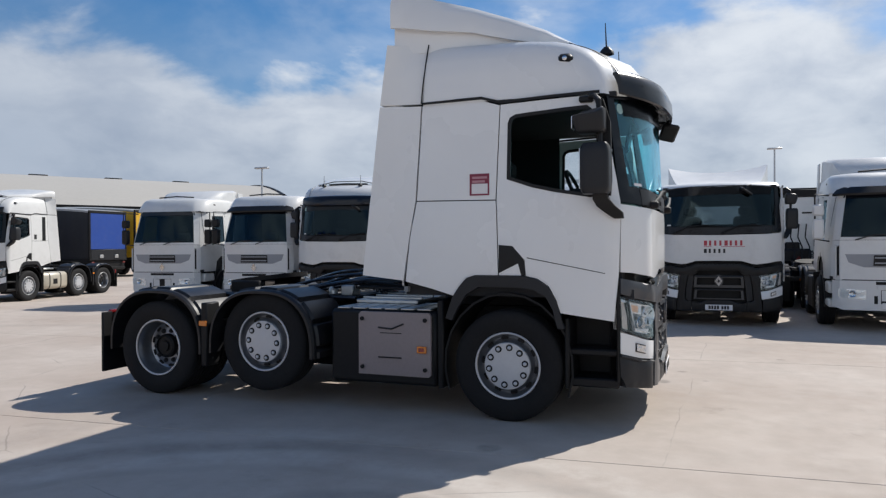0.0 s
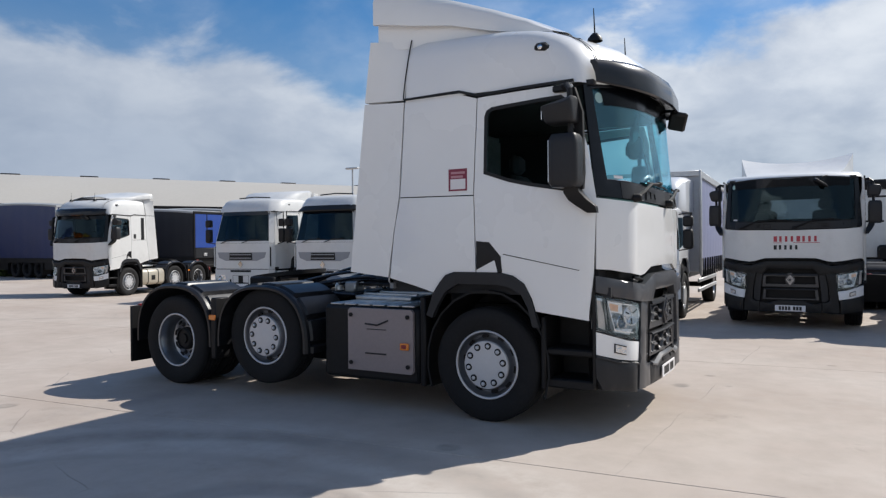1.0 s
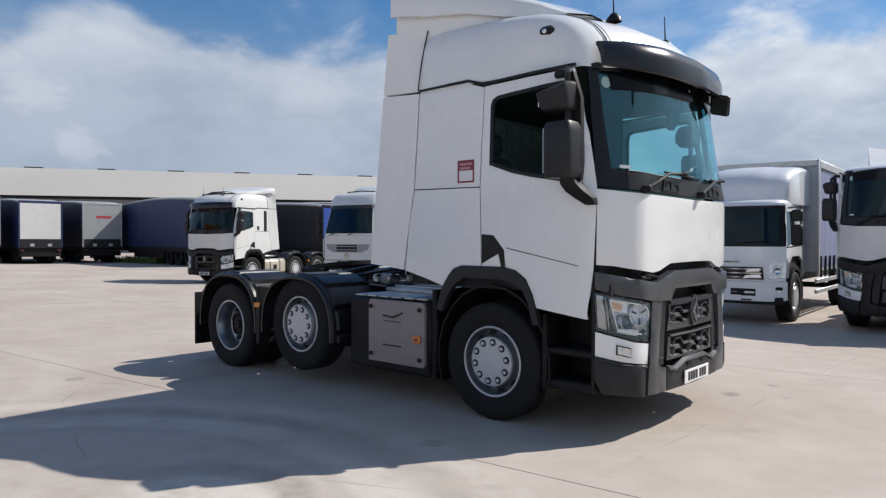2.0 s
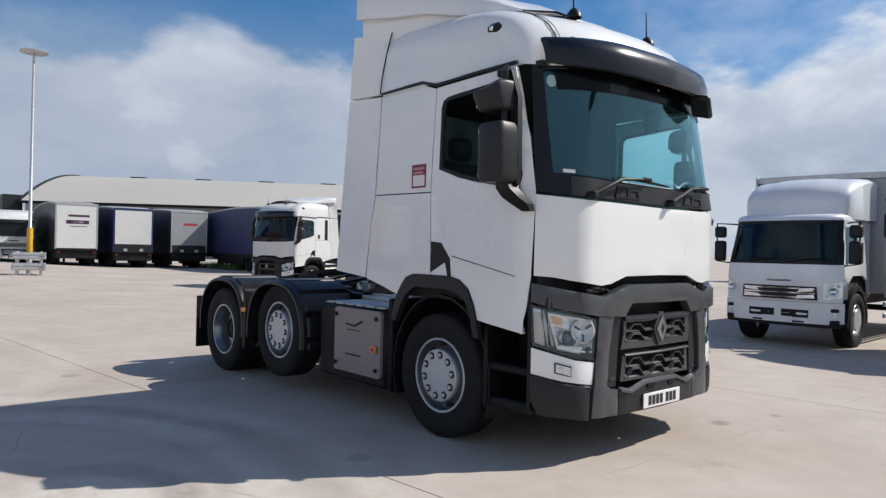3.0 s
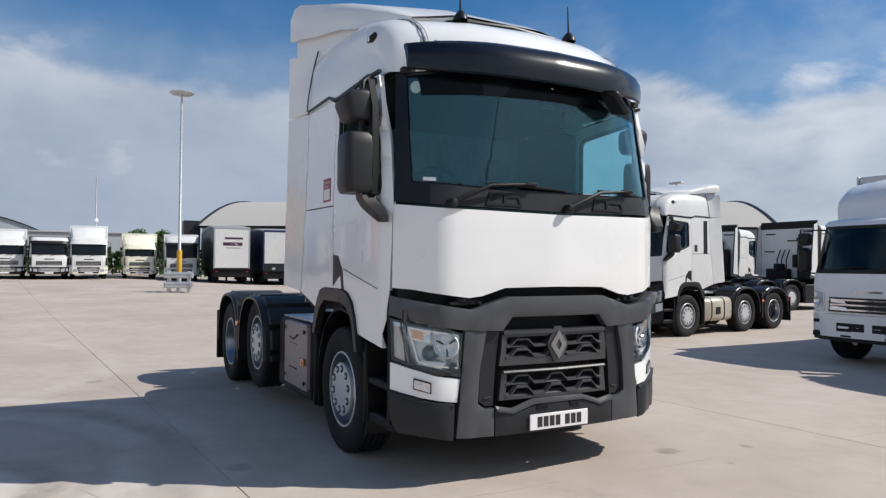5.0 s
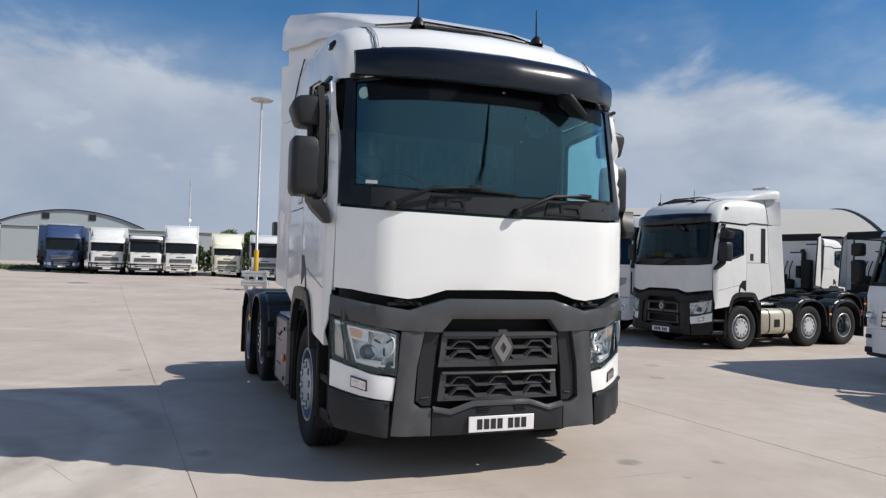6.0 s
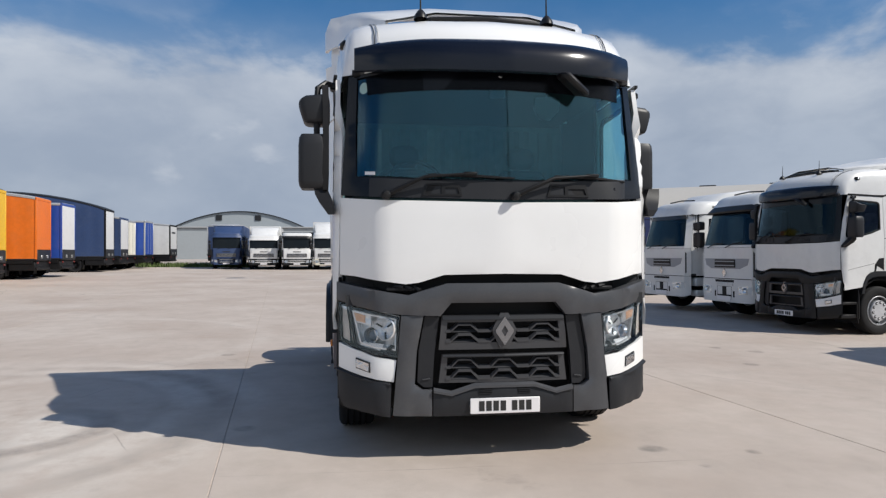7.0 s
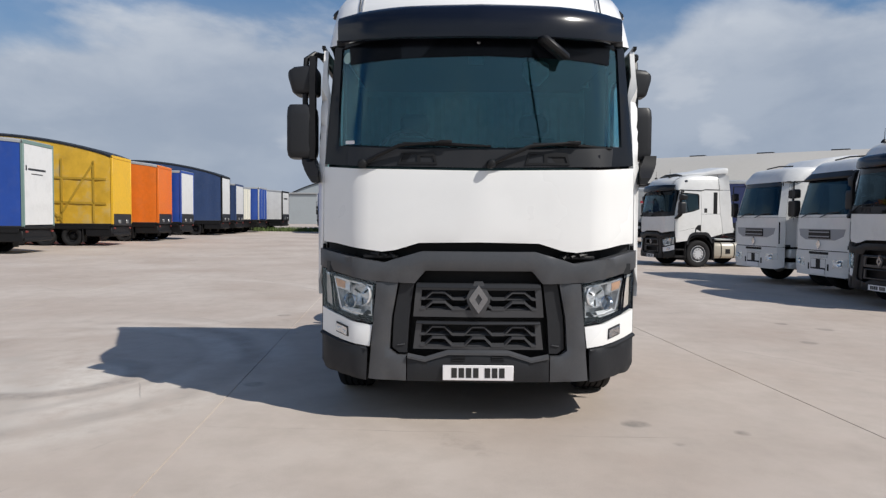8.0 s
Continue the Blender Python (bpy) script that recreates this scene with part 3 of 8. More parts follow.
def rear_rim_mesh():
    prof = [(0.293, -0.10), (0.30, -0.124), (0.293, -0.134), (0.283, -0.13), (0.278, -0.11), (0.262, -0.085), (0.258, -0.03), (0.25, 0.0),
            (0.245, 0.035), (0.22, 0.05), (0.19, 0.035), (0.125, 0.03), (0.12, 0.03)]
    return mesh_of("rim", M().lathe(prof, n=64), RIM, 35)


def lip_mesh():
    return mesh_of("rim_lip", M().lathe([(0.291, -0.130), (0.302, -0.126), (0.3035, -0.133), (0.297, -0.139), (0.288, -0.137), (0.291, -0.130)], n=64), COVER, 35)


def rear_hub_mesh():
    return mesh_of("hub", M().lathe([(0.132, 0.05), (0.13, 0.0), (0.125, -0.02), (0.105, -0.035), (0.10, -0.02), (0.06, -0.02), (0.055, -0.04), (0.0, -0.042)], n=32), CHASSIS, 35)


def dark_rim(mat):
    me = rear_rim_mesh()
    me.materials[0] = mat
    return me


def cover_mesh():
    return mesh_of("hub_cover", M().lathe([(0.212, -0.118), (0.212, -0.138), (0.206, -0.146), (0.06, -0.149), (0.0, -0.15)], n=48), COVER, 30)


def nut_mesh():
    """A dark recessed ring round a pale cap."""
    m = M().lathe([(0.031, 0.003), (0.031, -0.004), (0.018, -0.004), (0.016, -0.001)], n=14)
    m.lathe([(0.0165, 0.0), (0.0165, -0.014), (0.009, -0.02), (0.0, -0.02)], n=14)
    me = mesh_of("wheel_nut", m, CHASSIS, 40)
    me.materials.append(COVER)
    for p in me.polygons:
        if all(math.hypot(me.vertices[i].co.x, me.vertices[i].co.z) < 0.017 for i in p.vertices):
            p.material_index = 1
    return me


def plain_nut_mesh():
    m = M().lathe([(0.027, 0.004), (0.027, -0.006), (0.018, -0.008), (0.018, -0.024), (0.01, -0.032), (0, -0.032)], n=12)
    return mesh_of("wheel_nut", m, GREY, 40)


def hole_mesh():
    ring = [(0.021 * math.cos(2 * math.pi * k / 14), 0.0, 0.034 * math.sin(2 * math.pi * k / 14)) for k in range(14)]
    back = [(p[0] * 0.8, 0.03, p[2] * 0.8) for p in ring]
    m = M().rings([ring, back])
    return mesh_of("hand_hole", m, CHASSIS, 40)


def wheel(parent, x, y, z, kind, turn=0.0, full=True, steel=RIM):
    """kind: front (capped hub) or rear (deep dish). Outward is away from the middle of the vehicle."""
    right = y < 0
    at = pose(x, y, z, 0, turn, 0 if right else 180)
    w = part("wheel", cached("tyre", tyre_mesh), RUBBER, parent, "black rubber tyre", at)
    if steel is RIM:
        part("rim", cached("rim_" + kind, front_rim_mesh if kind == "front" else rear_rim_mesh), RIM, w, "silver painted steel, darkened for the shade in its dish")
    else:
        part("rim", cached("rim_dark", lambda: dark_rim(steel)), steel, w, "dirty dark steel")
    # the lip's highlight is put into its paler colour
    if full:
        part("rim_lip", cached("rim_lip", lip_mesh), COVER, w, "thin outer lip, paler for its highlight")
    if kind == "rear":
        part("hub", cached("rear_hub", rear_hub_mesh), CHASSIS, w, "greasy dark hub")
    if kind == "front":
        part("hub_cover", cached("cover", cover_mesh), COVER, w, "pale grey metal")
    if not full:
        return w
    for k in range(10):
        a = 2 * math.pi * (k + 0.5) / 10
        r, d = (0.168, -0.146) if kind == "front" else (0.167, 0.032)
        part("wheel_nut", cached("nut", nut_mesh) if kind == "front" else cached("plain_nut", plain_nut_mesh), GREY, w, at=pose(r * math.cos(a), d, r * math.sin(a)))
        if k % 1 == 0:
            a += math.pi / 10
            r, d, tilt = (0.246, -0.062, 0) if kind == "front" else (0.222, 0.04, 0)
            part("hand_hole", cached("hole", hole_mesh), CHASSIS, w, at=pose(r * math.cos(a), d, r * math.sin(a), 0, -math.degrees(a), 0))
    return w


# ---- the tractor units ----
T_LOW = [(0, 1.278, 0), (0.55, 1.25, 0.55), (0.86, 1.22, 0.86), (0.93, 1.197, 0.927), (1.06, 1.122, 1.032), (1.20, 1.043, 1.148), (1.32, 0.953, 1.222), (1.5, 0.78, 1.25), (3.5, -1.22, 1.25)]
T_HIGH = [(0, 1.235, 0), (0.55, 1.19, 0.53), (0.86, 1.09, 0.825), (0.93, 1.06, 0.885), (1.06, 0.985, 0.99), (1.20, 0.915, 1.085), (1.32, 0.84, 1.17), (1.5, 0.71, 1.235), (3.5, -1.22, 1.24)]
TS = Shell(T_LOW, T_HIGH, 1.9, 2.85)

FENDER = [(-0.49, 1.12), (-0.42, 1.22), (-0.36, 1.285), (-0.28, 1.31), (0.17, 1.31), (0.29, 1.285), (0.39, 1.22), (0.455, 1.1), (0.49, 0.99)]
DOOR = [(-0.04, 2.835), (0.40, 2.85), (0.815, 2.86), (0.93, 2.35), (1.0, 1.95), (0.985, 1.32), (0.95, 0.93), (0.49, 0.99), (0.455, 1.1), (0.39, 1.22), (0.29, 1.285), (0.17, 1.31), (-0.06, 1.31), (-0.08, 1.98)]
WINDOW = [(0.03, 2.66), (0.05, 2.71), (0.10, 2.735), (0.54, 2.765), (0.725, 2.772), (0.765, 2.74), (0.84, 2.45), (0.915, 2.06), (0.90, 2.0), (0.75, 1.985), (0.42, 2.045), (0.25, 2.085), (0.02, 2.165)]
ROOF_S = [(-0.775, 0.60), (-0.4, 0.59), (-0.1, 0.58), (0.2, 0.57), (0.4, 0.547), (0.55, 0.51), (0.68, 0.452), (0.78, 0.375), (0.86, 0.27), (0.92, 0.125), (0.94, 0.0)]
ROOF_C = [(-1.245, 0.0), (-1.242, 0.2), (-1.234, 0.42), (-1.217, 0.65), (-1.187, 0.81), (-1.13, 0.92), (-1.03, 0.965), (-0.55, 0.992), (0.0, 1.0)]


def roof_point(s, h, c, f, top, lift=0.0):
    ramp = min(1.0, max(0.0, (s + 0.1) / 0.9)) ** 1.4
    a = abs(c)
    full = TS.at(a * 1.06, 2.86).x - 0.94
    squeeze = 1 - 0.055 * ramp
    return Vector((s + full * ramp, c * squeeze, 2.875 + f * h * top + lift))


def cab(tr, paint, opt):
    L, roof = TS.lift, opt.get("roof", 1.0)

    def panel(name, poly, mat, label="", thick=0.03, off=0.0, holes=(), gap=0.005, step=0.09, parent=tr, edge=0.004):
        m = M()
        lift = (lambda a, z, d: L(a, z, d + off)) if off else L
        skin(m, inset(poly, gap) if gap else poly, lift, thick, holes, step, edge)
        return part(name, m, mat, parent, label)

    # front white panel
    under = [(-1.27, 1.345), (-1.12, 1.335), (-1.0, 1.315), (-0.72, 1.278), (-0.62, 1.29), (-0.44, 1.345), (0, 1.352), (0.44, 1.345), (0.62, 1.29), (0.72, 1.278), (1.0, 1.315), (1.12, 1.335), (1.27, 1.345)]
    panel("front_panel", under + [(1.265, 1.93), (0.9, 1.9), (0, 1.885), (-0.9, 1.9), (-1.265, 1.93)], paint, "plain white lower front panel", 0.03)
    # black windscreen surround with the scuttle
    glass_hole = [(-1.13, 2.078), (-0.6, 2.05), (0, 2.042), (0.6, 2.05), (1.13, 2.078), (1.15, 2.4), (1.17, 2.84), (0.6, 2.87), (0, 2.88), (-0.6, 2.87), (-1.17, 2.84), (-1.15, 2.4)]
    panel("windscreen_surround", [(-1.262, 1.94), (-0.9, 1.908), (0, 1.893), (0.9, 1.908), (1.262, 1.94), (1.265, 2.4), (1.262, 2.865), (0.6, 2.90), (0, 2.905), (-0.6, 2.90), (-1.262, 2.865)],
          FRIT, "black glass border", 0.03, holes=[glass_hole])
    panel("windscreen", inset(glass_hole, 0.004), SCREEN if opt.get("main") else TINT, "large green-tinted laminated glass", 0.006, -0.012)
    part_tab = M()
    skin(part_tab, [(-1.05, 2.09), (-0.96, 2.085), (-0.96, 2.11), (-1.05, 2.115)], lambda a, z, d: L(a, z, d - 0.008), 0.002)
    part("tax_label", part_tab, PAPER, tr, "pale paper sticker")
    disc = [(-1.095 + 0.045 * math.cos(2 * math.pi * k / 20), 2.76 + 0.045 * math.sin(2 * math.pi * k / 20)) for k in range(20)]
    m = M()
    skin(m, disc, lambda a, z, d: L(a, z, d - 0.009), 0.002)
    part("round_sticker", m, material("pale_green_sticker", (0.35, 0.5, 0.47), 0.5), tr, "pale green round sticker")
    # sides
    for s in (-1, 1):
        W = lambda poly: TS.side(poly, s)
        door = panel("door", W(DOOR), paint, "white cab door", 0.04, holes=[W(WINDOW)])
        panel("window_seal", W(WINDOW), BLACK, "black rubber", 0.03, 0.004, [W(inset(WINDOW, 0.03))], 0.0, parent=door)
        if s > 0 or not opt.get("main"):
            panel("window_glass", W(inset(WINDOW, 0.028)), PANE, "tinted glass", 0.005, -0.012, gap=0, parent=door)
        panel("door_handle", W([(-0.055, 1.585), (0.07, 1.575), (0.18, 1.45), (0.19, 1.315), (0.15, 1.315), (0.12, 1.42), (-0.055, 1.335)]), BLACK, "black plastic handle recess", 0.03, 0.006, gap=0.0, parent=door)
        # dark strip painted for the shade along the door's crease
        crease = M()
        skin(crease, W([(0.2, 1.475), (0.955, 1.325), (0.955, 1.319), (0.2, 1.467)]), lambda a, z, d: L(a, z, d + 0.0015), 0.004, edge=0.0)
        part("crease", crease, GREY, door)
        back = [(-0.08, 1.985), (-0.85, 1.995), (-0.79, 2.88), (-0.21, 2.885), (-0.04, 2.83)]
        panel("sleeper_panel", W(back), paint, "white sleeper side panel", 0.03)
        lower = [(-0.08, 1.985), (-0.06, 1.31), (-0.28, 1.31), (-0.36, 1.285), (-0.42, 1.22), (-0.49, 1.12), (-0.7, 1.18), (-0.97, 1.245), (-0.92, 1.66), (-0.85, 1.995)]
        panel("locker_door", W(lower), paint, "white side locker door", 0.03)
        panel("trim_strip", W([(-0.79, 2.885), (-0.21, 2.89), (-0.03, 2.84), (0.40, 2.857), (0.83, 2.868), (0.83, 2.89), (0.40, 2.88), (-0.03, 2.862), (-0.21, 2.915), (-0.79, 2.905)]), BLACK, "black", 0.03, 0.016, gap=0)
        if roof == 1.0:
            front_edge = [(1.25, -0.985), (1.66, -0.92), (2.0, -0.855), (2.88, -0.795), (3.46, -0.745)]
            rear_edge = [(1.25, -1.40), (2.04, -1.30), (2.885, -1.188), (3.46, -1.095)]
            rear_width = [(1.25, 1.298), (2.885, 1.325), (3.46, 1.35)]

            def fairing(x, z, d):
                """The side of the fairing: flush with the cab in front, flaring outwards to its rear edge."""
                xf, xr, wr = lerp_table(front_edge, z)[0], lerp_table(rear_edge, z)[0], lerp_table(rear_width, z)[0]
                base = 1.25 - 0.01 * max(0.0, z - 1.9) - 0.085 * (max(0.0, z - 2.892) / 0.563) ** 1.6
                t = min(1.0, max(0.0, (xf - x) / (xf - xr)))
                return Vector((x, s * (base + (wr - base) * t ** 1.2 + d), z))

            fl = [(-0.985, 1.25), (-1.395, 1.30), (-1.30, 2.04), (-1.19, 2.885), (-0.795, 2.88), (-0.855, 2.0), (-0.92, 1.66)]
            part("side_fairing", skin(M(), inset(fl, 0.005), fairing, 0.035), paint, tr, "white cab side fairing")
            fu = [(-1.187, 2.892), (-1.098, 3.45), (-0.745, 3.455), (-0.79, 2.892)]
            part("roof_fairing", skin(M(), inset(fu, 0.004), fairing, 0.09), paint, tr, "white upper side fairing")
        # wheel arch
        arch = FENDER + [(0.53, 0.86), (0.47, 0.86), (0.43, 1.02), (0.37, 1.13), (0.26, 1.19), (0.14, 1.21), (-0.24, 1.21), (-0.36, 1.14), (-0.44, 1.02), (-0.50, 0.9), (-0.56, 0.92)]
        panel("wheel_arch", W(arch), GREY, "dark grey plastic", 0.06, 0.02, gap=0.0)
        # inner guard over the front wheel
        m = M()
        rings = []
        for k in range(15):
            t = math.pi * (-0.12 + 1.24 * k / 14)
            rings.append([(0.6 * math.cos(t), s * w, 0.5 + 0.66 * math.sin(t)) for w in (0.62, 1.2, 1.2, 0.62)])
        for k, r in enumerate(rings):
            r[2] = (r[2][0] * 0.97, r[2][1], 0.5 + (r[2][2] - 0.5) * 0.97)
            r[3] = (r[3][0] * 0.97, r[3][1], 0.5 + (r[3][2] - 0.5) * 0.97)
        m.rings(rings)
        part("inner_guard", m, CHASSIS, tr, "black plastic")
        # steps under the door
        part("step", M().box(0.56, 0.98, min(s * 0.85, s * 1.19), max(s * 0.85, s * 1.19), 0.36, 0.44, 0.015), CHASSIS, tr, "black plastic step")
        part("step", M().box(0.56, 0.98, min(s * 0.9, s * 1.19), max(s * 0.9, s * 1.19), 0.63, 0.69, 0.015), CHASSIS, tr, "black plastic step")
        part("step_cheek", M().box(0.52, 0.565, min(s * 0.8, s * 1.21), max(s * 0.8, s * 1.21), 0.34, 0.95, 0.012), CHASSIS, tr, "black plastic")
        part("step_back", M().box(0.55, 1.0, min(s * 0.8, s * 0.86), max(s * 0.8, s * 0.86), 0.34, 0.95, 0.01), CHASSIS, tr, "black plastic")
        # mirrors
        arm = M()
        o = 0.11 if s > 0 and opt.get("main") else 0.0
        arm.tube([(0.72, s * 1.22, 2.82), (0.80 - o, s * (1.30 - o * 0.6), 2.83), (0.84 - o, s * (1.36 - o), 2.78), (0.85 - o, s * (1.37 - o), 2.6), (0.85 - o, s * (1.36 - o), 2.0)], 0.024, 8)
        arm.box(0.66, 0.78, min(s * 1.215, s * 1.27), max(s * 1.215, s * 1.27), 2.79, 2.845, 0.012)
        arm_ob = part("mirror_arm", arm, BLACK, tr, "black")

        def housing(name, z0, z1, x0, x1, y0, y1, taper=0.0):
            """A mirror head; taper draws its outer and rear sides in towards the bottom."""
            m = M()
            rings = []
            for k, (t, g) in enumerate(((0, 0.82), (0.05, 0.94), (0.14, 1), (0.80, 1), (0.94, 0.95), (1, 0.82))):
                z = z0 + (z1 - z0) * t
                xa, yb = x0 + 0.6 * taper * (1 - t), y1 - taper * (1 - t)
                cx, cy, hx, hy = (xa + x1) / 2, (y0 + yb) / 2, (x1 - xa) / 2 * g, (yb - y0) / 2 * g
                ring = []
                for i in range(16):
                    u = 2 * math.pi * (i + 0.5) / 16
                    c, n_ = math.cos(u), math.sin(u)
                    ring.append((cx + hx * math.copysign(abs(c) ** 0.36, c), s * (cy + hy * math.copysign(abs(n_) ** 0.36, n_)), z + 0.03 * t * (c - n_) * (taper > 0)))
                rings.append(ring)
            m.rings(rings)
            ob = part(name, m, GREY, arm_ob, "dark grey plastic")
            g = M().box(x0 - 0.004, x0 + 0.006, min(s * (y0 + 0.03), s * (y1 - 0.03 - taper)), max(s * (y0 + 0.03), s * (y1 - 0.03 - taper)), z0 + 0.04, z1 - 0.04, 0.003)
            part("mirror_glass", g, CHROME, arm_ob, "silvered mirror")
            return ob

        fold = 0.10 if s > 0 and opt.get("main") else 0.0
        housing("main_mirror", 2.0, 2.415, (0.76 if fold else 0.70) - fold, 0.94 - fold, 1.28 - fold, 1.505 - 1.3 * fold)
        housing("wide_mirror", 2.505, 2.69, (0.70 if fold else 0.63) - fold, 0.90 - fold, 1.27 - fold, 1.515 - 1.3 * fold, 0.05)
        m = M()
        m.rings([[(xa, s * ya, z), (xb, s * ya, z), (xb, s * yb, z), (xa, s * yb, z)] for xa, xb, ya, yb, z in (
            (0.80, 0.90, 1.30, 1.39, 2.03), (0.79, 0.92, 1.27, 1.38, 1.96), (0.82, 0.97, 1.245, 1.35, 1.90), (0.88, 1.025, 1.24, 1.315, 1.85), (0.95, 1.03, 1.235, 1.28, 1.80))])
        part("mirror_foot", m, BLACK, arm_ob, "broad black wedge-shaped bracket", smooth=30)
        if s < 0:
            m = M()
            m.rings([[(xa, s * ya, z), (xb, s * ya, z), (xb, s * yb, z), (xa, s * yb, z)] for xa, xb, ya, yb, z in (
                (0.85, 0.93, 1.28, 1.32, 1.99), (0.87, 0.94, 1.275, 1.32, 2.12), (0.86, 0.93, 1.275, 1.32, 2.6), (0.80, 0.87, 1.28, 1.33, 2.8))])
            part("mirror_stalk", m, CHASSIS, arm_ob, "black upright between the heads and the door", smooth=30)
        # side marker camera
        if roof == 1.0:
            m = M().box(0.455, 0.595, min(s * 1.10, s * 1.192), max(s * 1.10, s * 1.192), 3.16, 3.245, 0.03)
            part("side_lamp", m, BLACK, tr, "black oval side lamp pod")
            m = M().lathe([(0.03, 0), (0.03, 0.012), (0.02, 0.02), (0.0, 0.022)], (0.525, 0, 0), 14)
            m.v = [(x * 0.7 + 0.16, s * (1.192 + 0.6 * y), z * 0.7 + 3.2) for x, y, z in m.v]
            part("side_lamp_lens", m, CHROME, tr, "silver lens")
    # inner lining
    for s in (-1, 1):
        y0, y1 = min(s * 1.17, s * 1.2), max(s * 1.17, s * 1.2)
        part("side_lining", M().box(-1.0, 0.0, y0, y1, 1.2, 2.95), INTERIOR, tr, "dark trim", smooth=0)
        part("door_lining", M().box(0.0, 0.93, y0, y1, 1.2, 1.97), INTERIOR, tr, "dark trim", smooth=0)
    top_z = 3.25 if roof == 1 else 2.86 + 0.5 * (roof > 0.5)

    def wall(x0, x1, w, z0, z1, b=0.0):
        """A cross wall, with an opening for the rear window where the cab has one."""
        if not opt.get("rear_window"):
            return M().box(x0, x1, -w, w, z0, z1, b)
        return M().box(x0, x1, -w, w, z0, 2.16).box(x0, x1, -w, w, 2.58, z1).box(x0, x1, -w, -0.5, 2.16, 2.58).box(x0, x1, 0.5, w, 2.16, 2.58)

    part("back_panel", wall(-1.03, -1.004, 1.19, 1.2, top_z, 0.01), WHITE_OLD, tr, "pale cab rear panel")
    part("back_lining", wall(-1.0, -0.96, 1.2, 1.15, top_z + 0.05), CURTAIN if opt.get("main") else INTERIOR, tr, "grey rear trim", smooth=0)
    if opt.get("main"):
        part("bunk", M().box(-0.95, -0.50, -1.1, 1.1, 1.55, 1.72, 0.05), CURTAIN, tr, "grey bunk mattress")
        rings = [[(-0.93 + 0.025 * math.sin(k * 1.9), -1.1 + 2.2 * k / 60, z) for z in (1.74, 2.2, 2.80)] + [(-0.95, -1.1 + 2.2 * k / 60, z) for z in (2.80, 1.74)] for k in range(61)]
        part("cab_curtain", M().rings(rings), CURTAIN, tr, "grey pleated curtain across the bunk")
    if opt.get("rear_window"):
        part("rear_window", M().box(-1.02, -1.012, -0.5, 0.5, 2.16, 2.58), PANE, tr, "clear rear glass", smooth=0)
    part("cab_floor", M().box(-1.0, 1.1, -1.15, 1.15, 1.12, 1.2), INTERIOR, tr, smooth=0)
    part("bulkhead", M().box(0.9, 1.0, -1.15, 1.15, 1.2, 1.9), INTERIOR, tr, smooth=0)
    part("headlining", M().box(-1.0, 0.95, -1.1, 1.1, 2.86, 2.9), INTERIOR, tr, smooth=0)
    m = M().box(0.55, 1.06, -1.1, 1.1, 1.7, 1.98, 0.06)
    m.box(0.45, 0.75, -0.85, -0.3, 1.85, 2.1, 0.05)
    part("dashboard", m, INTERIOR, tr, "dark grey")
    m = M()
    ring = [(0.52 - 0.09 * math.sin(2 * math.pi * k / 24), -0.58 + 0.23 * math.cos(2 * math.pi * k / 24), 2.08 + 0.2 * math.sin(2 * math.pi * k / 24)) for k in range(25)]
    m.tube(ring, 0.018, 8, cap=False)
    m.tube([(0.7, -0.58, 1.95), (0.53, -0.58, 2.07)], 0.03, 8)
    m.tube([(0.52, -0.8, 2.08), (0.52, -0.36, 2.08)], 0.016, 6)
    part("steering_wheel", m, BLACK, tr, "black")
    for y in (-0.58, 0.58):
        m = M().box(-0.45, 0.08, y - 0.26, y + 0.26, 1.55, 1.72, 0.06)
        m.box(-0.52, -0.36, y - 0.25, y + 0.25, 1.68, 2.32, 0.06)
        m.box(-0.52, -0.40, y - 0.14, y + 0.14, 2.34, 2.55, 0.05)
        part("seat", m, SEATCLOTH, tr, "grey cloth with headrest")
    # dark strip: the blind, with the visor's dark reflection put into its colour
    m = M()
    skin(m, [(-1.05, 2.70), (0.0, 2.72), (1.05, 2.70), (1.08, 2.86), (0.0, 2.88), (-1.08, 2.86)], lambda a, z, d: L(a, z, d - 0.004), 0.004, step=0.15)
    part("sun_strip", m, FRIT, tr, "dark strip for the blind and the visor's reflection in the glass")
    if roof == 1.0 and opt.get("main"):
        # dark solid behind the glass, added as the kerb mirror's reflection
        m = M().prism([(-0.1, 0.07), (-0.1, -0.02), (-0.05, -0.09), (0.03, -0.1), (0.1, -0.03), (0.1, 0.06), (0.06, 0.08)], lambda u, v, w: (0.87 + w + 0.2 * v, 0.44 + u, 2.67 + v), 0.04)
        m.tube([(0.9, 0.44, 2.74), (0.92, 0.44, 2.87)], 0.014, 8)
        part("inner_mirror", m, FRIT, tr, "black shape for the kerb mirror's reflection in the glass")
        m = M().box(1.185, 1.21, -0.09, 0.03, 2.66, 2.82, 0.01)
        part("sensor_box", m, FRIT, tr, "black sensor housing behind the glass")
    # bumper
    bar = [(-1.28, 1.30), (-1.0, 1.25), (-0.7, 1.205), (-0.64, 1.225), (-0.42, 1.29), (0.42, 1.29), (0.64, 1.225), (0.7, 1.205), (1.0, 1.25), (1.28, 1.30),
           (1.28, 1.165), (1.06, 1.11), (0.76, 1.062), (0.47, 1.05), (0.39, 1.145), (-0.39, 1.145), (-0.47, 1.05), (-0.76, 1.062), (-1.06, 1.11), (-1.28, 1.165)]
    panel("bumper_bar", bar, opt.get("bumper", GUNMETAL), "dark grey bumper top bar", 0.08, 0.03, gap=0.002, step=0.05, edge=0.012)
    back = M()
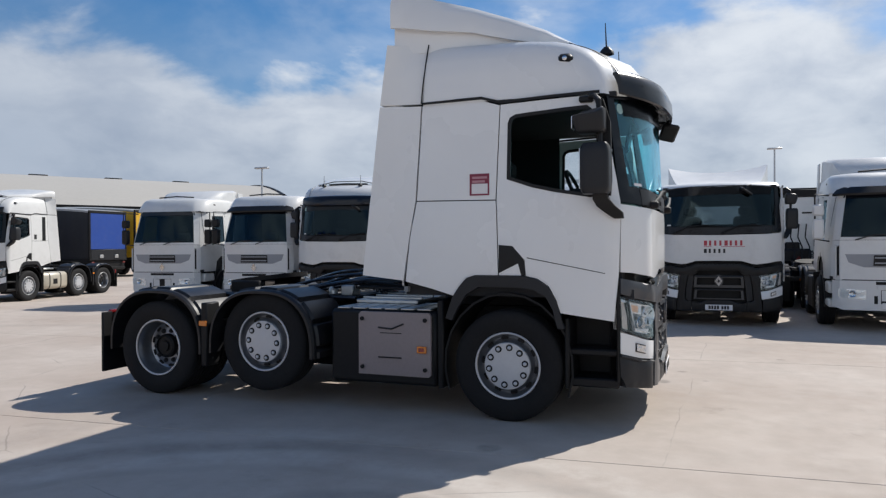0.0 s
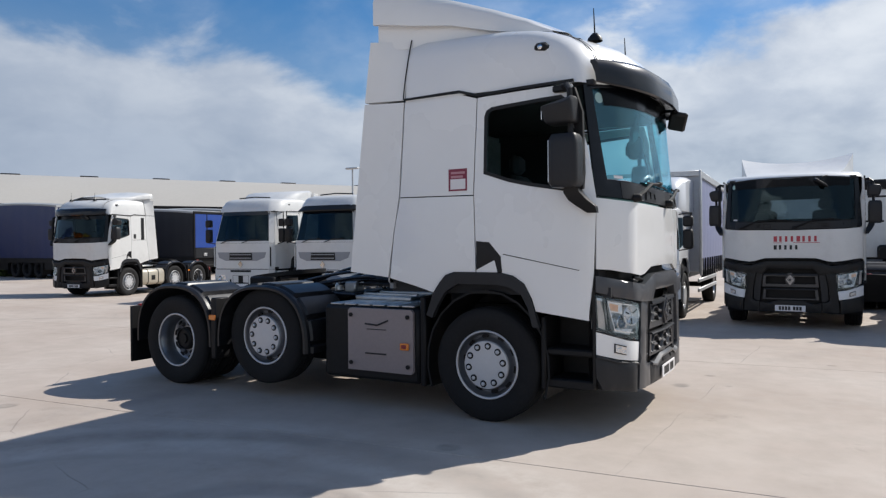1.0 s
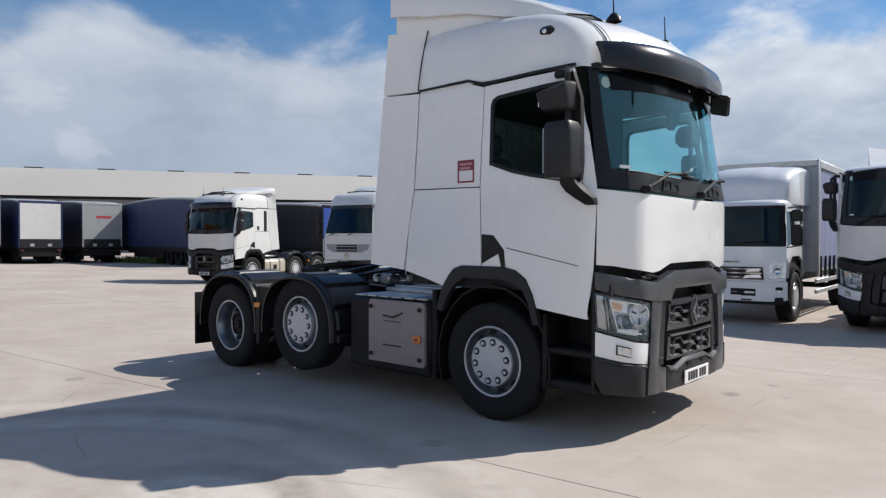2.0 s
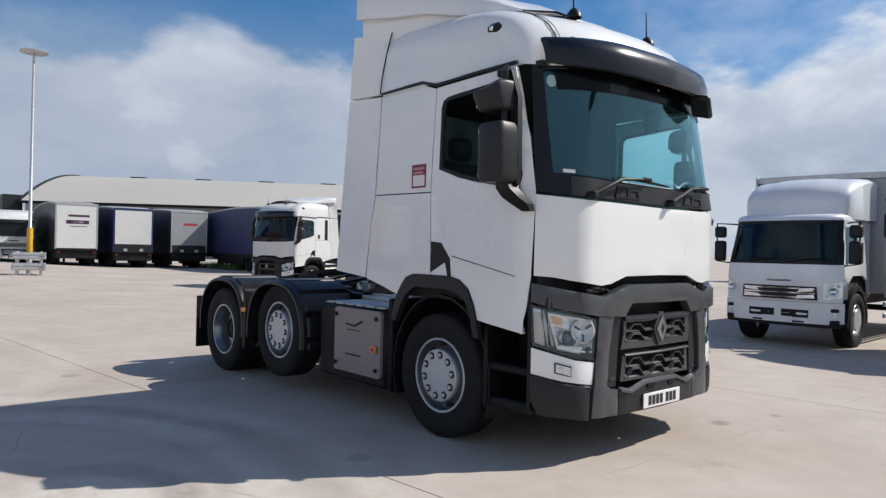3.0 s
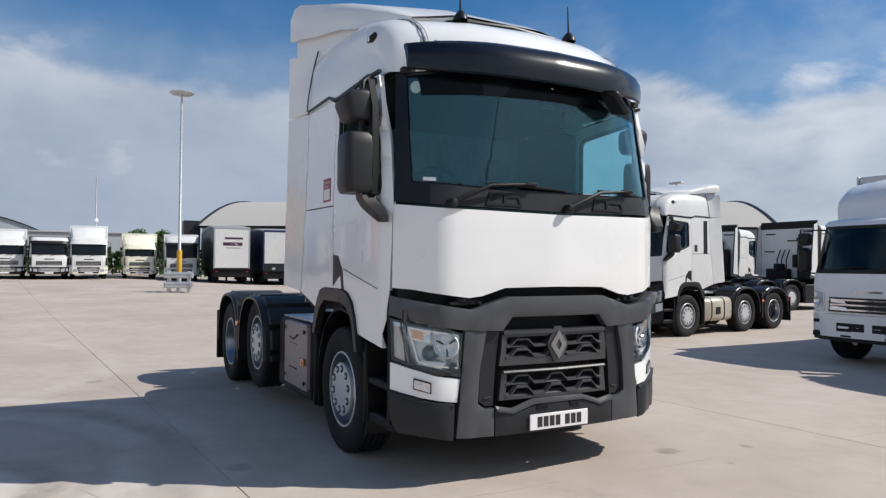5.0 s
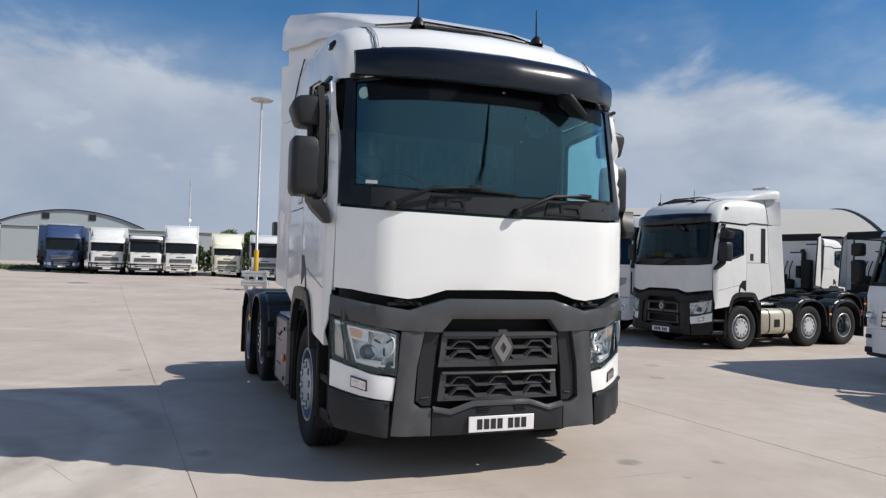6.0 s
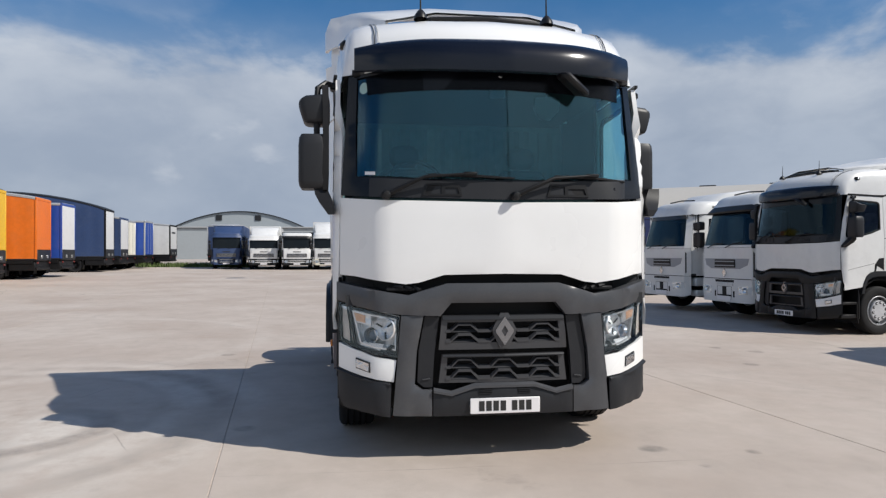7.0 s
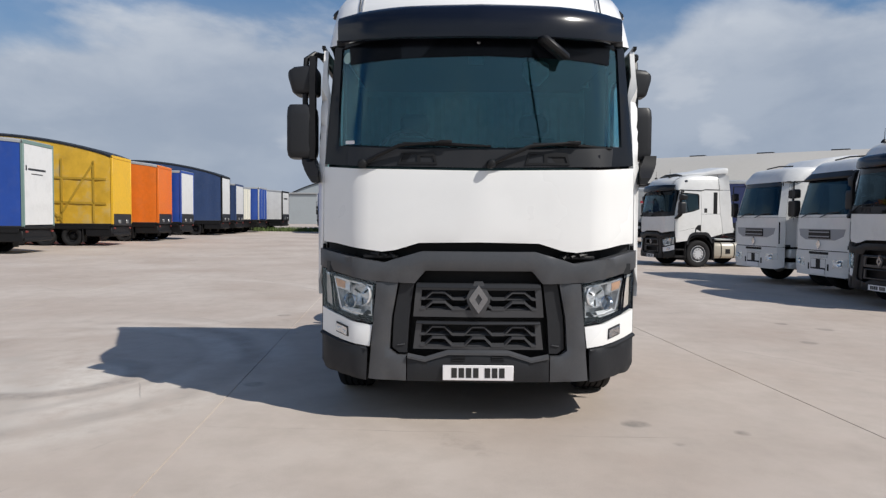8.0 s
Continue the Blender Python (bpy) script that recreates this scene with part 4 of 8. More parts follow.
    skin(back, [(-1.27, 0.45), (-0.8, 0.36), (0.8, 0.36), (1.27, 0.45), (1.27, 1.36), (0.7, 1.34), (0, 1.38), (-0.7, 1.34), (-1.27, 1.36)], lambda a, z, d: L(a, z, d - 0.15), 0.03, step=0.12)
    part("bumper_back", back, CHASSIS, tr, "black backing behind the grille")
    for s in (-1, 1):
        m = M()
        for k in range(3):
            m.tube([(1.22, s * (0.62 + 0.06 * k), 1.235 + 0.012 * k), (1.19, s * (0.66 + 0.07 * k), 1.27)], 0.016, 8)
        m.box(1.16, 1.21, min(s * 0.6, s * 0.86), max(s * 0.6, s * 0.86), 1.23, 1.26, 0.008)
        part("hinge", m, BLACK, tr)
    for s in (-1, 1):
        P = (lambda poly: poly) if s > 0 else mirrored
        panel("bumper_post", P([(0.59, 1.06), (0.755, 1.06), (0.785, 0.7), (0.815, 0.335), (0.53, 0.325), (0.53, 0.52), (0.60, 0.52), (0.655, 0.56), (0.64, 0.8)]), opt.get("bumper", GUNMETAL), "dark grey", 0.07, 0.024, gap=0.002, step=0.05, edge=0.012)
        panel("air_guide", P([(0.475, 1.045), (0.585, 1.055), (0.63, 0.8), (0.64, 0.57), (0.59, 0.53), (0.525, 0.53), (0.51, 0.78)]), GREY, "dark grey plastic", 0.05, -0.012, gap=0.003)
        # head lamp: housing, reflector bowls, clear cover
        lamp = P([(0.765, 1.045), (0.775, 0.74), (0.95, 0.765), (1.27, 0.855), (1.285, 1.15), (1.12, 1.115), (0.9, 1.08)])
        hl = panel("headlight", lamp, LAMPBACK, "clear headlight with bright reflectors", 0.04, -0.085, gap=0.003)
        m = M()
        well = P([(0.79, 1.035), (0.79, 0.80), (0.95, 0.815), (1.085, 0.845), (1.155, 1.085), (1.0, 1.062), (0.9, 1.05)])
        skin(m, well, lambda a, z, d: L(a, z, d - 0.012), 0.075, [inset(well, 0.011)], 0.06)
        part("lamp_well", m, LAMPGLASS, hl, "bright inner frame of the lamp", smooth=25)
        m = M()
        skin(m, inset(lamp, 0.004), lambda a, z, d: L(a, z, d - 0.004), 0.03, [inset(lamp, 0.02)], 0.06)
        part("lamp_outline", m, GLOSS_BLACK, hl, "black rim")
        panel("headlight_cover", lamp, LENS, "clear plastic", 0.004, 0.004, gap=0.004, parent=hl)
        m = M()
        skin(m, P([(1.232, 1.125), (1.278, 1.137), (1.265, 0.868), (1.135, 0.826)]), lambda a, z, d: L(a, z, d - 0.022), 0.015, step=0.06)
        part("side_lens", m, LAMPBEIGE, hl, "pale beige outer lens")
        m = M()
        skin(m, P([(1.185, 1.118), (1.275, 1.137), (1.272, 1.105), (1.19, 1.085)]), lambda a, z, d: L(a, z, d - 0.014), 0.015, step=0.04)
        part("top_strip", m, LAMPGLASS, hl, "bright faceted strip")
        for (a, z, r, mat_, nm) in ((1.0, 0.905, 0.058, CHROME, "projector"), (0.868, 0.96, 0.085, LAMPGLASS, "reflector_bowl")):
            c = L(s * a, z, -0.045)
            m = M()
            prof = [(r, 0.03), (r * 1.04, -0.022), (r * 0.95, -0.028), (r * 0.72, 0.012), (r * 0.6, 0.022)]
            if nm != "projector":
                prof += [(r * 0.25, -0.002), (0.0, -0.014)]
            m.lathe(prof, n=24, axis="x")
            m.v = [(-x, y, z_) for x, y, z_ in m.v]
            bowl = part(nm, m, mat_, hl, "bright chrome ring" if nm == "projector" else "bright faceted reflector", pose(c.x, c.y, c.z, 0, 0, s * 32))
            if nm == "projector":
                part("projector_lens", M().lathe([(r * 0.64, -0.016), (r * 0.5, 0.0), (r * 0.25, 0.008), (0, 0.01)], n=20, axis="x"), PROJECTOR, hl, "blue-grey round lens", pose(c.x, c.y, c.z, 0, 0, s * 32))
            else:
                for k in range(3):
                    t = 0.6 + 2.1 * k
                    part("reflector_rib", M().tube([(0.012, r * 0.3 * math.cos(t), r * 0.3 * math.sin(t)), (0.014, r * 0.92 * math.cos(t), r * 0.92 * math.sin(t))], 0.007, 6), GREY, hl, "dark thin rib", pose(c.x, c.y, c.z, 0, 0, s * 32))
        m = M()
        skin(m, P([(0.775, 0.83), (0.83, 0.845), (0.875, 0.80), (0.84, 0.775), (0.775, 0.768)]), lambda a, z, d: L(a, z, d - 0.012), 0.02)
        part("lamp_wedge", m, GREY, hl, "dark grey wedge")
        m = M()
        skin(m, P([(0.88, 0.845), (1.06, 0.86), (1.09, 0.83), (0.92, 0.80)]), lambda a, z, d: L(a, z, d - 0.018), 0.02)
        part("lamp_shelf", m, WHITE, hl, "bright white lower facet")
        m = M()
        skin(m, P([(1.0, 1.06), (1.145, 1.088), (1.125, 1.0), (1.0, 0.975)]), lambda a, z, d: L(a, z, d - 0.02), 0.02, step=0.04)
        ind = part("indicator", m, LAMPGLASS, hl, "clear ribbed indicator")
        m = M()
        skin(m, P([(1.045, 1.05), (1.135, 1.07), (1.12, 1.012), (1.045, 0.995)]), lambda a, z, d: L(a, z, d - 0.012), 0.012, step=0.04)
        part("indicator_bulb", m, PEACH, hl, "pale amber bulb behind clear glass")
        m = M()
        skin(m, P([(1.16, 1.108), (1.178, 1.112), (1.12, 0.85), (1.09, 0.832), (0.78, 0.768), (0.78, 0.756), (1.10, 0.815), (1.14, 0.84)][::1]), lambda a, z, d: L(a, z, d - 0.010), 0.02, step=0.04)
        skin(m, P([(1.195, 1.112), (1.208, 1.115), (1.15, 0.825), (1.115, 0.806), (0.9, 0.757), (0.9, 0.75), (1.12, 0.795), (1.165, 0.82)]), lambda a, z, d: L(a, z, d - 0.010), 0.02, step=0.04)
        part("bezel", m, GLOSS_BLACK, hl, "thin black double bezel")
        m = M()
        skin(m, P([(0.775, 0.775), (0.95, 0.795), (1.12, 0.832), (1.268, 0.885), (1.268, 0.862), (0.95, 0.77), (0.775, 0.745)]), lambda a, z, d: L(a, z, d - 0.013), 0.02, step=0.05)
        part("lamp_base", m, GREY, hl, "dark lower edge of the lamp")
        strip = panel("light_panel", P([(0.785, 0.735), (0.95, 0.757), (1.275, 0.848), (1.275, 0.66), (1.05, 0.605), (0.805, 0.572)]), opt.get("strip", paint), "white lower light panel", 0.04, 0.006, gap=0.003)
        panel("fog_frame", P([(0.984, 0.714), (1.106, 0.743), (1.106, 0.667), (0.984, 0.639)]), GREY, "dark frame", 0.02, 0.017, gap=0, parent=strip)
        panel("fog_lamp", P([(0.99, 0.706), (1.10, 0.733), (1.10, 0.675), (0.99, 0.648)]), FOGGLASS, "clear fog lamp", 0.03, 0.024, gap=0, parent=strip)
        panel("bumper_corner", P([(0.82, 0.565), (1.06, 0.598), (1.285, 0.655), (1.275, 0.47), (1.22, 0.37), (0.83, 0.318)]), opt.get("corner", GREY), "dark grey bumper corner", 0.08, 0.014, gap=0.003, parent=tr, step=0.05, edge=0.012)
        m = M()
        skin(m, P([(1.3, 0.95), (1.31, 1.32), (1.275, 1.33), (1.275, 0.42), (1.30, 0.42)]), lambda a, z, d: L(a, z, d), 0.03)
        part("corner_trim", m, CHASSIS, tr)
    lip = [(-0.525, 0.515), (-0.39, 0.49), (-0.22, 0.545), (0.22, 0.545), (0.39, 0.49), (0.525, 0.515), (0.525, 0.325), (-0.525, 0.325)]
    panel("bumper_lip", lip, opt.get("bumper", GUNMETAL) if not opt.get("main") else GREY, "dark grey lower bumper", 0.08, 0.024, gap=0.002, step=0.05, edge=0.012)
    # grille: two frames, each with bars that step up and down and slope back at the top
    def ledge(m, pts, front, section):
        """A bar along pts on the front; section: (rise, depth) pairs round it."""
        m.rings([[L(a, z + v, front + d) for v, d in section] for a, z in pts])

    bar_section = ((-0.008, 0.0), (0.003, 0.0), (0.019, -0.026), (0.017, -0.045), (-0.008, -0.04))
    for z0, z1, rim_top, rim_low in ((0.80, 1.055, 0.052, 0.055), (0.56, 0.772, 0.024, 0.024)):
        outer = [(-0.462, z1), (0.462, z1), (0.487, z0), (-0.487, z0)]
        hole = [(-0.418, z1 - rim_top), (0.418, z1 - rim_top), (0.43, z0 + rim_low), (-0.43, z0 + rim_low)]
        g = panel("grille_frame", outer, GRILLE, "satin black plastic grille", 0.05, 0.004, [hole], 0.004, edge=0.014)
        brow = M()
        rise = rim_top * 0.62
        ledge(brow, [(-0.455, z1 - rise), (0.0, z1 - rise), (0.455, z1 - rise)], 0.014, ((-0.004, 0.0), (0.002, 0.0), (rise * 0.85, -0.008), (rise, -0.03), (rise, -0.04), (-0.004, -0.02)))
        part("grille_brow", brow, GREY, g, "satin black sloping top edge", smooth=0)
        if not opt.get("grille", True):
            continue
        h = (z1 - z0 - rim_top - rim_low) / 2
        for row in range(2):
            zb = z0 + rim_low + row * h
            pts = []
            for k in range(-3, 4):
                c, up = k * 0.147, k % 2 == 0
                z = zb + h - 0.016 if up else zb + 0.008
                pts += [(c - 0.045, z), (c + 0.045, z)]
            pts = [(-0.43, zb + 0.008)] + [p for p in pts if abs(p[0]) < 0.41] + [(0.43, zb + 0.008)]
            m = M()
            ledge(m, pts, -0.004, bar_section)
            bar = part("grille_bar", m, GRILLE, g, "satin black stepped bar", smooth=0)
            for k in (-2, 0, 2):
                c = k * 0.147
                m = M()
                skin(m, [(c - 0.095, zb + 0.002), (c + 0.095, zb + 0.002), (c + 0.07, zb + h * 0.34), (c - 0.07, zb + h * 0.34)], lambda a, z, d: L(a, z, d - 0.008 - 0.10 * (z - zb) / h), 0.02, step=0.12)
                part("scoop", m, GRILLE, bar)
    if opt.get("main"):
        # ledges along the lower bumper, the slots over the plate and the small marks on the air guides
        lip_edge = M()
        ledge(lip_edge, [(-0.52, 0.512), (-0.39, 0.487), (-0.22, 0.541), (0.22, 0.541), (0.39, 0.487), (0.52, 0.512)], 0.034, ((-0.012, 0.0), (0.004, 0.0), (0.022, -0.03), (-0.012, -0.02)))
        part("lip_edge", lip_edge, opt.get("bumper", GUNMETAL), tr, "dark grey raised edge over the plate", smooth=25)
        for s in (-1, 1):
            slot = M()
            skin(slot, [(s * 0.10 - 0.05 + 0.045 * s, 0.482), (s * 0.10 + 0.05 + 0.045 * s, 0.482), (s * 0.10 + 0.045 * s + 0.05 - 0.015 * (s > 0), 0.524), (s * 0.10 + 0.045 * s - 0.05 + 0.015 * (s < 0), 0.524)], lambda a, z, d: L(a, z, d + 0.028), 0.02, step=0.1)
            so = part("lip_slot", slot, CHASSIS, tr, "black ribbed slot over the plate")
            for k in range(3):
                r = M()
                ledge(r, [(s * 0.145 - 0.045, 0.489 + 0.012 * k), (s * 0.145 + 0.045, 0.489 + 0.012 * k)], 0.031, ((-0.002, 0), (0.002, 0), (0.002, -0.006), (-0.002, -0.006)))
                part("slat", r, GREY, so)
            corner = M()
            ledge(corner, [(s * 0.83, 0.558), (s * 1.05, 0.59), (s * 1.17, 0.622), (s * 1.275, 0.648)], 0.022, ((-0.012, 0.0), (0.0, 0.0), (0.012, -0.02), (-0.012, -0.015)))
            part("corner_ledge", corner, GREY, tr, "dark grey upper edge of the bumper corner", smooth=25)
            mark = M()
            ledge(mark, [(s * 0.545, 0.598), (s * 0.60, 0.59)], -0.006, ((-0.004, 0), (0.004, 0), (0.003, -0.01), (-0.004, -0.01)))
            part("guide_tab", mark, GUNMETAL, tr)
    # diamond emblem as a plain shape
    outer = [(0, 1.045), (0.066, 0.948), (0.066, 0.932), (0, 0.835), (-0.066, 0.932), (-0.066, 0.948)]
    inner = [(0, 0.982), (0.024, 0.94), (0, 0.898), (-0.024, 0.94)]
    m = M()
    skin(m, outer, lambda a, z, d: L(a, z, d + 0.028), 0.035, [inner], 0.05, 0.008)
    em = part("emblem", m, DARKCHROME, tr, "dull chrome diamond shape")
    m = M()
    skin(m, [(-0.03, 1.07), (0.03, 1.07), (0.085, 0.96), (0.085, 0.92), (0.03, 0.812), (-0.03, 0.812), (-0.085, 0.92), (-0.085, 0.96)], lambda a, z, d: L(a, z, d + 0.012), 0.03, step=0.05)
    part("emblem_backing", m, GRILLE, em, "black surround")
    # number plate
    pl = part("number_plate", M().box(1.298, 1.308, -0.26, 0.26, 0.343, 0.456, 0.004), PAPER, tr, "white plate")
    u = -0.195
    for k in range(7):
        part("plate_bar", M().box(1.308, 1.3105, u, u + 0.04, 0.364, 0.436), INK, pl, "dark bar", smooth=0)
        u += 0.053 if k != 3 else 0.085
    # sun visor
    vis = M()
    rings = []
    for k in range(29):
        a = -1.2 + 2.4 * k / 28
        t = 1 - (abs(a) / 1.2) ** 3
        p = TS.at(a, 2.86)
        xt, xb = p.x + 0.01 - 0.045 * t, p.x + 0.072 + 0.053 * t
        zt, zb = 3.065 + 0.022 * t, 2.885 - 0.055 * t
        ring = []
        for u, v, d in ((0, 0, 0), (0.3, 0.04, 0.012), (0.62, 0.22, 0.02), (0.85, 0.55, 0.018), (0.97, 0.9, 0.006), (1.0, 1.0, 0), (0.93, 1.02, -0.01), (0.8, 0.6, -0.012), (0.4, 0.22, -0.012), (0.0, 0.1, -0.004)):
            ring.append((xt + (xb - xt) * u + d, p.y, zt + (zb - zt) * v + d * 0.5))
        rings.append(ring)
    vis.rings(rings)
    if opt.get("visor", True):
        vo = part("sun_visor", vis, GLOSS_BLACK, tr, "glossy black exterior sun visor")
        for a in (-0.95, -0.45, 0.22, 0.72):
            p = TS.at(a, 2.86)
            part("visor_bolt", M().lathe([(0.017, -0.004), (0.017, 0.005), (0.008, 0.010), (0.0, 0.010)], n=10, axis="z"), CHROME, vo, at=pose(p.x + 0.015, p.y, 3.072, 0, 28, 0))
        if opt.get("main"):
            m = M().lathe([(0.0, 0.03), (0.012, 0.03), (0.022, 0.022), (0.026, 0.0), (0.022, -0.03), (0.0, -0.035)], n=14, axis="x")
            part("visor_camera", m, CHROME, vo, "small round camera under the visor", pose(1.20, -0.011, 2.822))
            part("camera_lens", M().lathe([(0.013, 0.028), (0.010, 0.034), (0.0, 0.036)], n=12, axis="x"), GLOSS_BLACK, vo, "dark lens", pose(1.20, -0.011, 2.822))
    # scuttle with its recesses, wipers
    scuttle = M()
    skin(scuttle, [(-1.0, 1.925), (-0.9, 1.916), (0, 1.90), (0.9, 1.916), (1.0, 1.925), (1.03, 2.06), (0.6, 2.04), (0, 2.032), (-0.6, 2.04), (-1.0, 2.06)], lambda a, z, d: L(a, z, d + 0.006), 0.02, step=0.1)
    sc = part("scuttle", scuttle, GREY, tr, "dark grey scuttle panel under the glass")
    for y0, y1 in ((-0.60, -0.31), (0.33, 0.66)):
        m = M()
        skin(m, [(y0, 1.925), (y1, 1.925), (y1 - 0.02, 2.015), (y0 + 0.03, 2.02)], lambda a, z, d: L(a, z, d + 0.016), 0.02, [[(y0 + 0.02, 1.94), (y0 + 0.14, 1.94), (y0 + 0.14, 2.0), (y0 + 0.04, 2.005)], [(y0 + 0.165, 1.94), (y1 - 0.02, 1.94), (y1 - 0.035, 1.985), (y0 + 0.165, 1.985)]], step=0.1)
        part("scuttle_vent", m, BLACK, sc, "black ribbed vent")
        m = M()
        skin(m, [(y0 + 0.01, 1.93), (y1 - 0.01, 1.93), (y1 - 0.025, 2.01), (y0 + 0.03, 2.012)], lambda a, z, d: L(a, z, d + 0.008), 0.01, step=0.2)
        part("vent_well", m, CHASSIS, sc, "black well")
    for y0, y1, y2 in ((-0.86, -0.585, 0.08), (0.08, 0.37, 1.0)):
        m = M()
        m.lathe([(0.034, -0.02), (0.034, 0.03), (0.022, 0.045), (0.0, 0.048)], n=12, axis="x")
        p0, p1, p2 = TS.lift(y0, 1.925, 0.02), TS.lift(y1, 2.055, 0.06), TS.lift(y1 + 0.5 * (y2 - y1), 2.085, 0.04)
        m.v = [(x + p0.x, y + p0.y, z + p0.z) for x, y, z in m.v]
        m.tube([p0, p0.lerp(p1, 0.45) + Vector((0.012, 0, 0.004)), p1, p2], [0.021, 0.017, 0.013, 0.008], 8)
        m.tube([TS.lift(y1 + 0.02, 2.078, 0.014), TS.lift((y1 + y2) / 2, 2.072, 0.016), TS.lift(y2, 2.056, 0.012)], [0.009, 0.013, 0.008], 6)
        m.box(p2.x - 0.02, p2.x + 0.012, p2.y - 0.05, p2.y + 0.05, p2.z - 0.014, p2.z + 0.012, 0.006)
        part("wiper", m, CHASSIS, tr, "black wiper arm and blade")
    # kerb mirror ahead of the left corner
    m = M()
    m.tube([(1.10, 0.62, 2.90), (1.26, 0.54, 2.87), (1.30, 0.50, 2.79)], 0.016, 8)
    part("kerb_mirror_arm", m, BLACK, tr)
    m = M().box(-0.085, 0.085, -0.125, 0.125, -0.028, 0.028, 0.02)
    part("kerb_mirror", m, BLACK, tr, "black kerb mirror", pose(1.30, 0.52, 2.762, -34, 14, 12))
    # roof
    top = M()
    cs = ROOF_C + [(-c, f) for c, f in ROOF_C[-2::-1]]
    rings = [[roof_point(s_, h, c, f, roof) for c, f in cs] for s_, h in ROOF_S]
    top.rings(rings, cap=False, closed=False)
    low = [[roof_point(s_, max(0, h - 0.02), c * 0.985, f, roof) for c, f in cs] for s_, h in ROOF_S]
    top.rings([r[::-1] for r in low], cap=False, closed=False)
    top.add(rings[0] + low[0], [(k, k + 1, k + 1 + len(cs), k + len(cs)) for k in range(len(cs) - 1)])
    top.add(low[0], [tuple(range(len(cs)))])
    part("roof", top, paint, tr, "rounded white high roof", smooth=50)
    if roof == 1.0:
        for s in (-1, 1):
            for c in (0.955, 0.985):
                f = 0.0
                for (c0, f0), (c1, f1) in zip(ROOF_C, ROOF_C[1:]):
                    if c0 <= -c <= c1:
                        f = f0 + (f1 - f0) * (-c - c0) / (c1 - c0)
                pts = [roof_point(s_, h, s * c, f, roof, 0.002) for s_, h in smooth_table(ROOF_S)[16:37]]
                part("roof_seam", M().tube(pts, 0.004, 5), TRAILERGREY if c < 0.96 else GREY, tr, "thin roof seam")
            pts = [(-0.79 + 0.045 * k / 6, s * (1.262 - 0.085 * (k / 6) ** 1.6), 2.895 + 0.56 * k / 6) for k in range(7)]
            part("fairing_seam", M().tube(pts, 0.006, 5), CHASSIS, tr, "dark joint before the fairing")
        for y in (-0.56, 0.47):
            m = M()
            z0 = 3.36
            m.lathe([(0.055, 0), (0.05, 0.03), (0.03, 0.06), (0.018, 0.075), (0.0, 0.08)], n=12, axis="z")
            m.v = [(x * 1.3, y_, z) for x, y_, z in m.v]
            m.tube([(0, 0, 0.06), (-0.01, 0, 0.3)], [0.008, 0.004], 6)
            part("aerial", m, BLACK, tr, "black whip aerial", pose(0.80, y, z0))
        hatch = M().box(0.28, 0.34, -0.5, 0.5, 3.38, 3.47, 0.015)
        hatch.tube([(0.34, -0.5, 3.44), (0.52, -0.52, 3.44), (0.62, -0.45, 3.43), (0.66, 0, 3.44), (0.62, 0.45, 3.43), (0.52, 0.52, 3.44), (0.34, 0.5, 3.44)], 0.02, 8)
        part("roof_hatch", hatch, BLACK, tr, "black raised hatch frame")
        # air deflector, lower on the parked units
        low = 0.0 if opt.get("main") else 1.0
        m = M()
        sec = [(-1.06, 1.35, 3.60, 3.94), (-0.95, 1.33, 3.595, 3.945), (-0.72, 1.22, 3.575, 3.895), (-0.35, 1.12, 3.545, 3.80), (0.0, 1.05, 3.46, 3.68), (0.3, 0.95, 3.42, 3.57), (0.5, 0.82, 3.40, 3.47)]
        outer_, inner_ = [], []
        for x, w, zb, zt in sec:
            sink = low * 0.22 * min(1.0, max(0.0, (0.5 - x) / 0.8))
            zb, zt = zb - 0.4 * sink, zt - sink
            outer_.append([(x, -w, zb), (x, -w, zb + (zt - zb) * 0.6), (x, -w + 0.04, zt - 0.02), (x, -w + 0.14, zt), (x, -0.4, zt + 0.06), (x, 0.4, zt + 0.06), (x, w - 0.14, zt), (x, w - 0.04, zt - 0.02), (x, w, zb + (zt - zb) * 0.6), (x, w, zb)])
            inner_.append([(p[0], p[1] * 0.975, p[2] - (0.02 if k not in (0, 9) else 0)) for k, p in enumerate(outer_[-1])])
        m.rings(outer_, cap=False, closed=False)
        m.rings([r[::-1] for r in inner_], cap=False, closed=False)
        m.add(outer_[0] + inner_[0], [(k, k + 1, k + 11, k + 10) for k in range(9)])
        for k in (0, 9):
            m.add([r[k] for r in outer_] + [r[k] for r in inner_], [(i, i + 1, i + 8, i + 7) for i in range(6)])
        part("air_deflector", m, paint, tr, "white roof air deflector", smooth=50)
        m = M()
        sec = [(-1.045, 1.285, 3.63), (-0.7, 1.15, 3.6), (-0.35, 1.07, 3.57), (0.0, 1.0, 3.5), (0.35, 0.9, 3.44)]
        rings = [[(x, -w, 3.38), (x, -w, zt), (x, -w + 0.04, zt), (x, -w + 0.04, 3.38)] for x, w, zt in sec]
        part("deflector_collar", M().rings(rings), paint, tr, "white collar under the deflector")
        part("deflector_collar", M().rings([[(p[0], -p[1], p[2]) for p in r] for r in rings]), paint, tr, "white collar under the deflector")


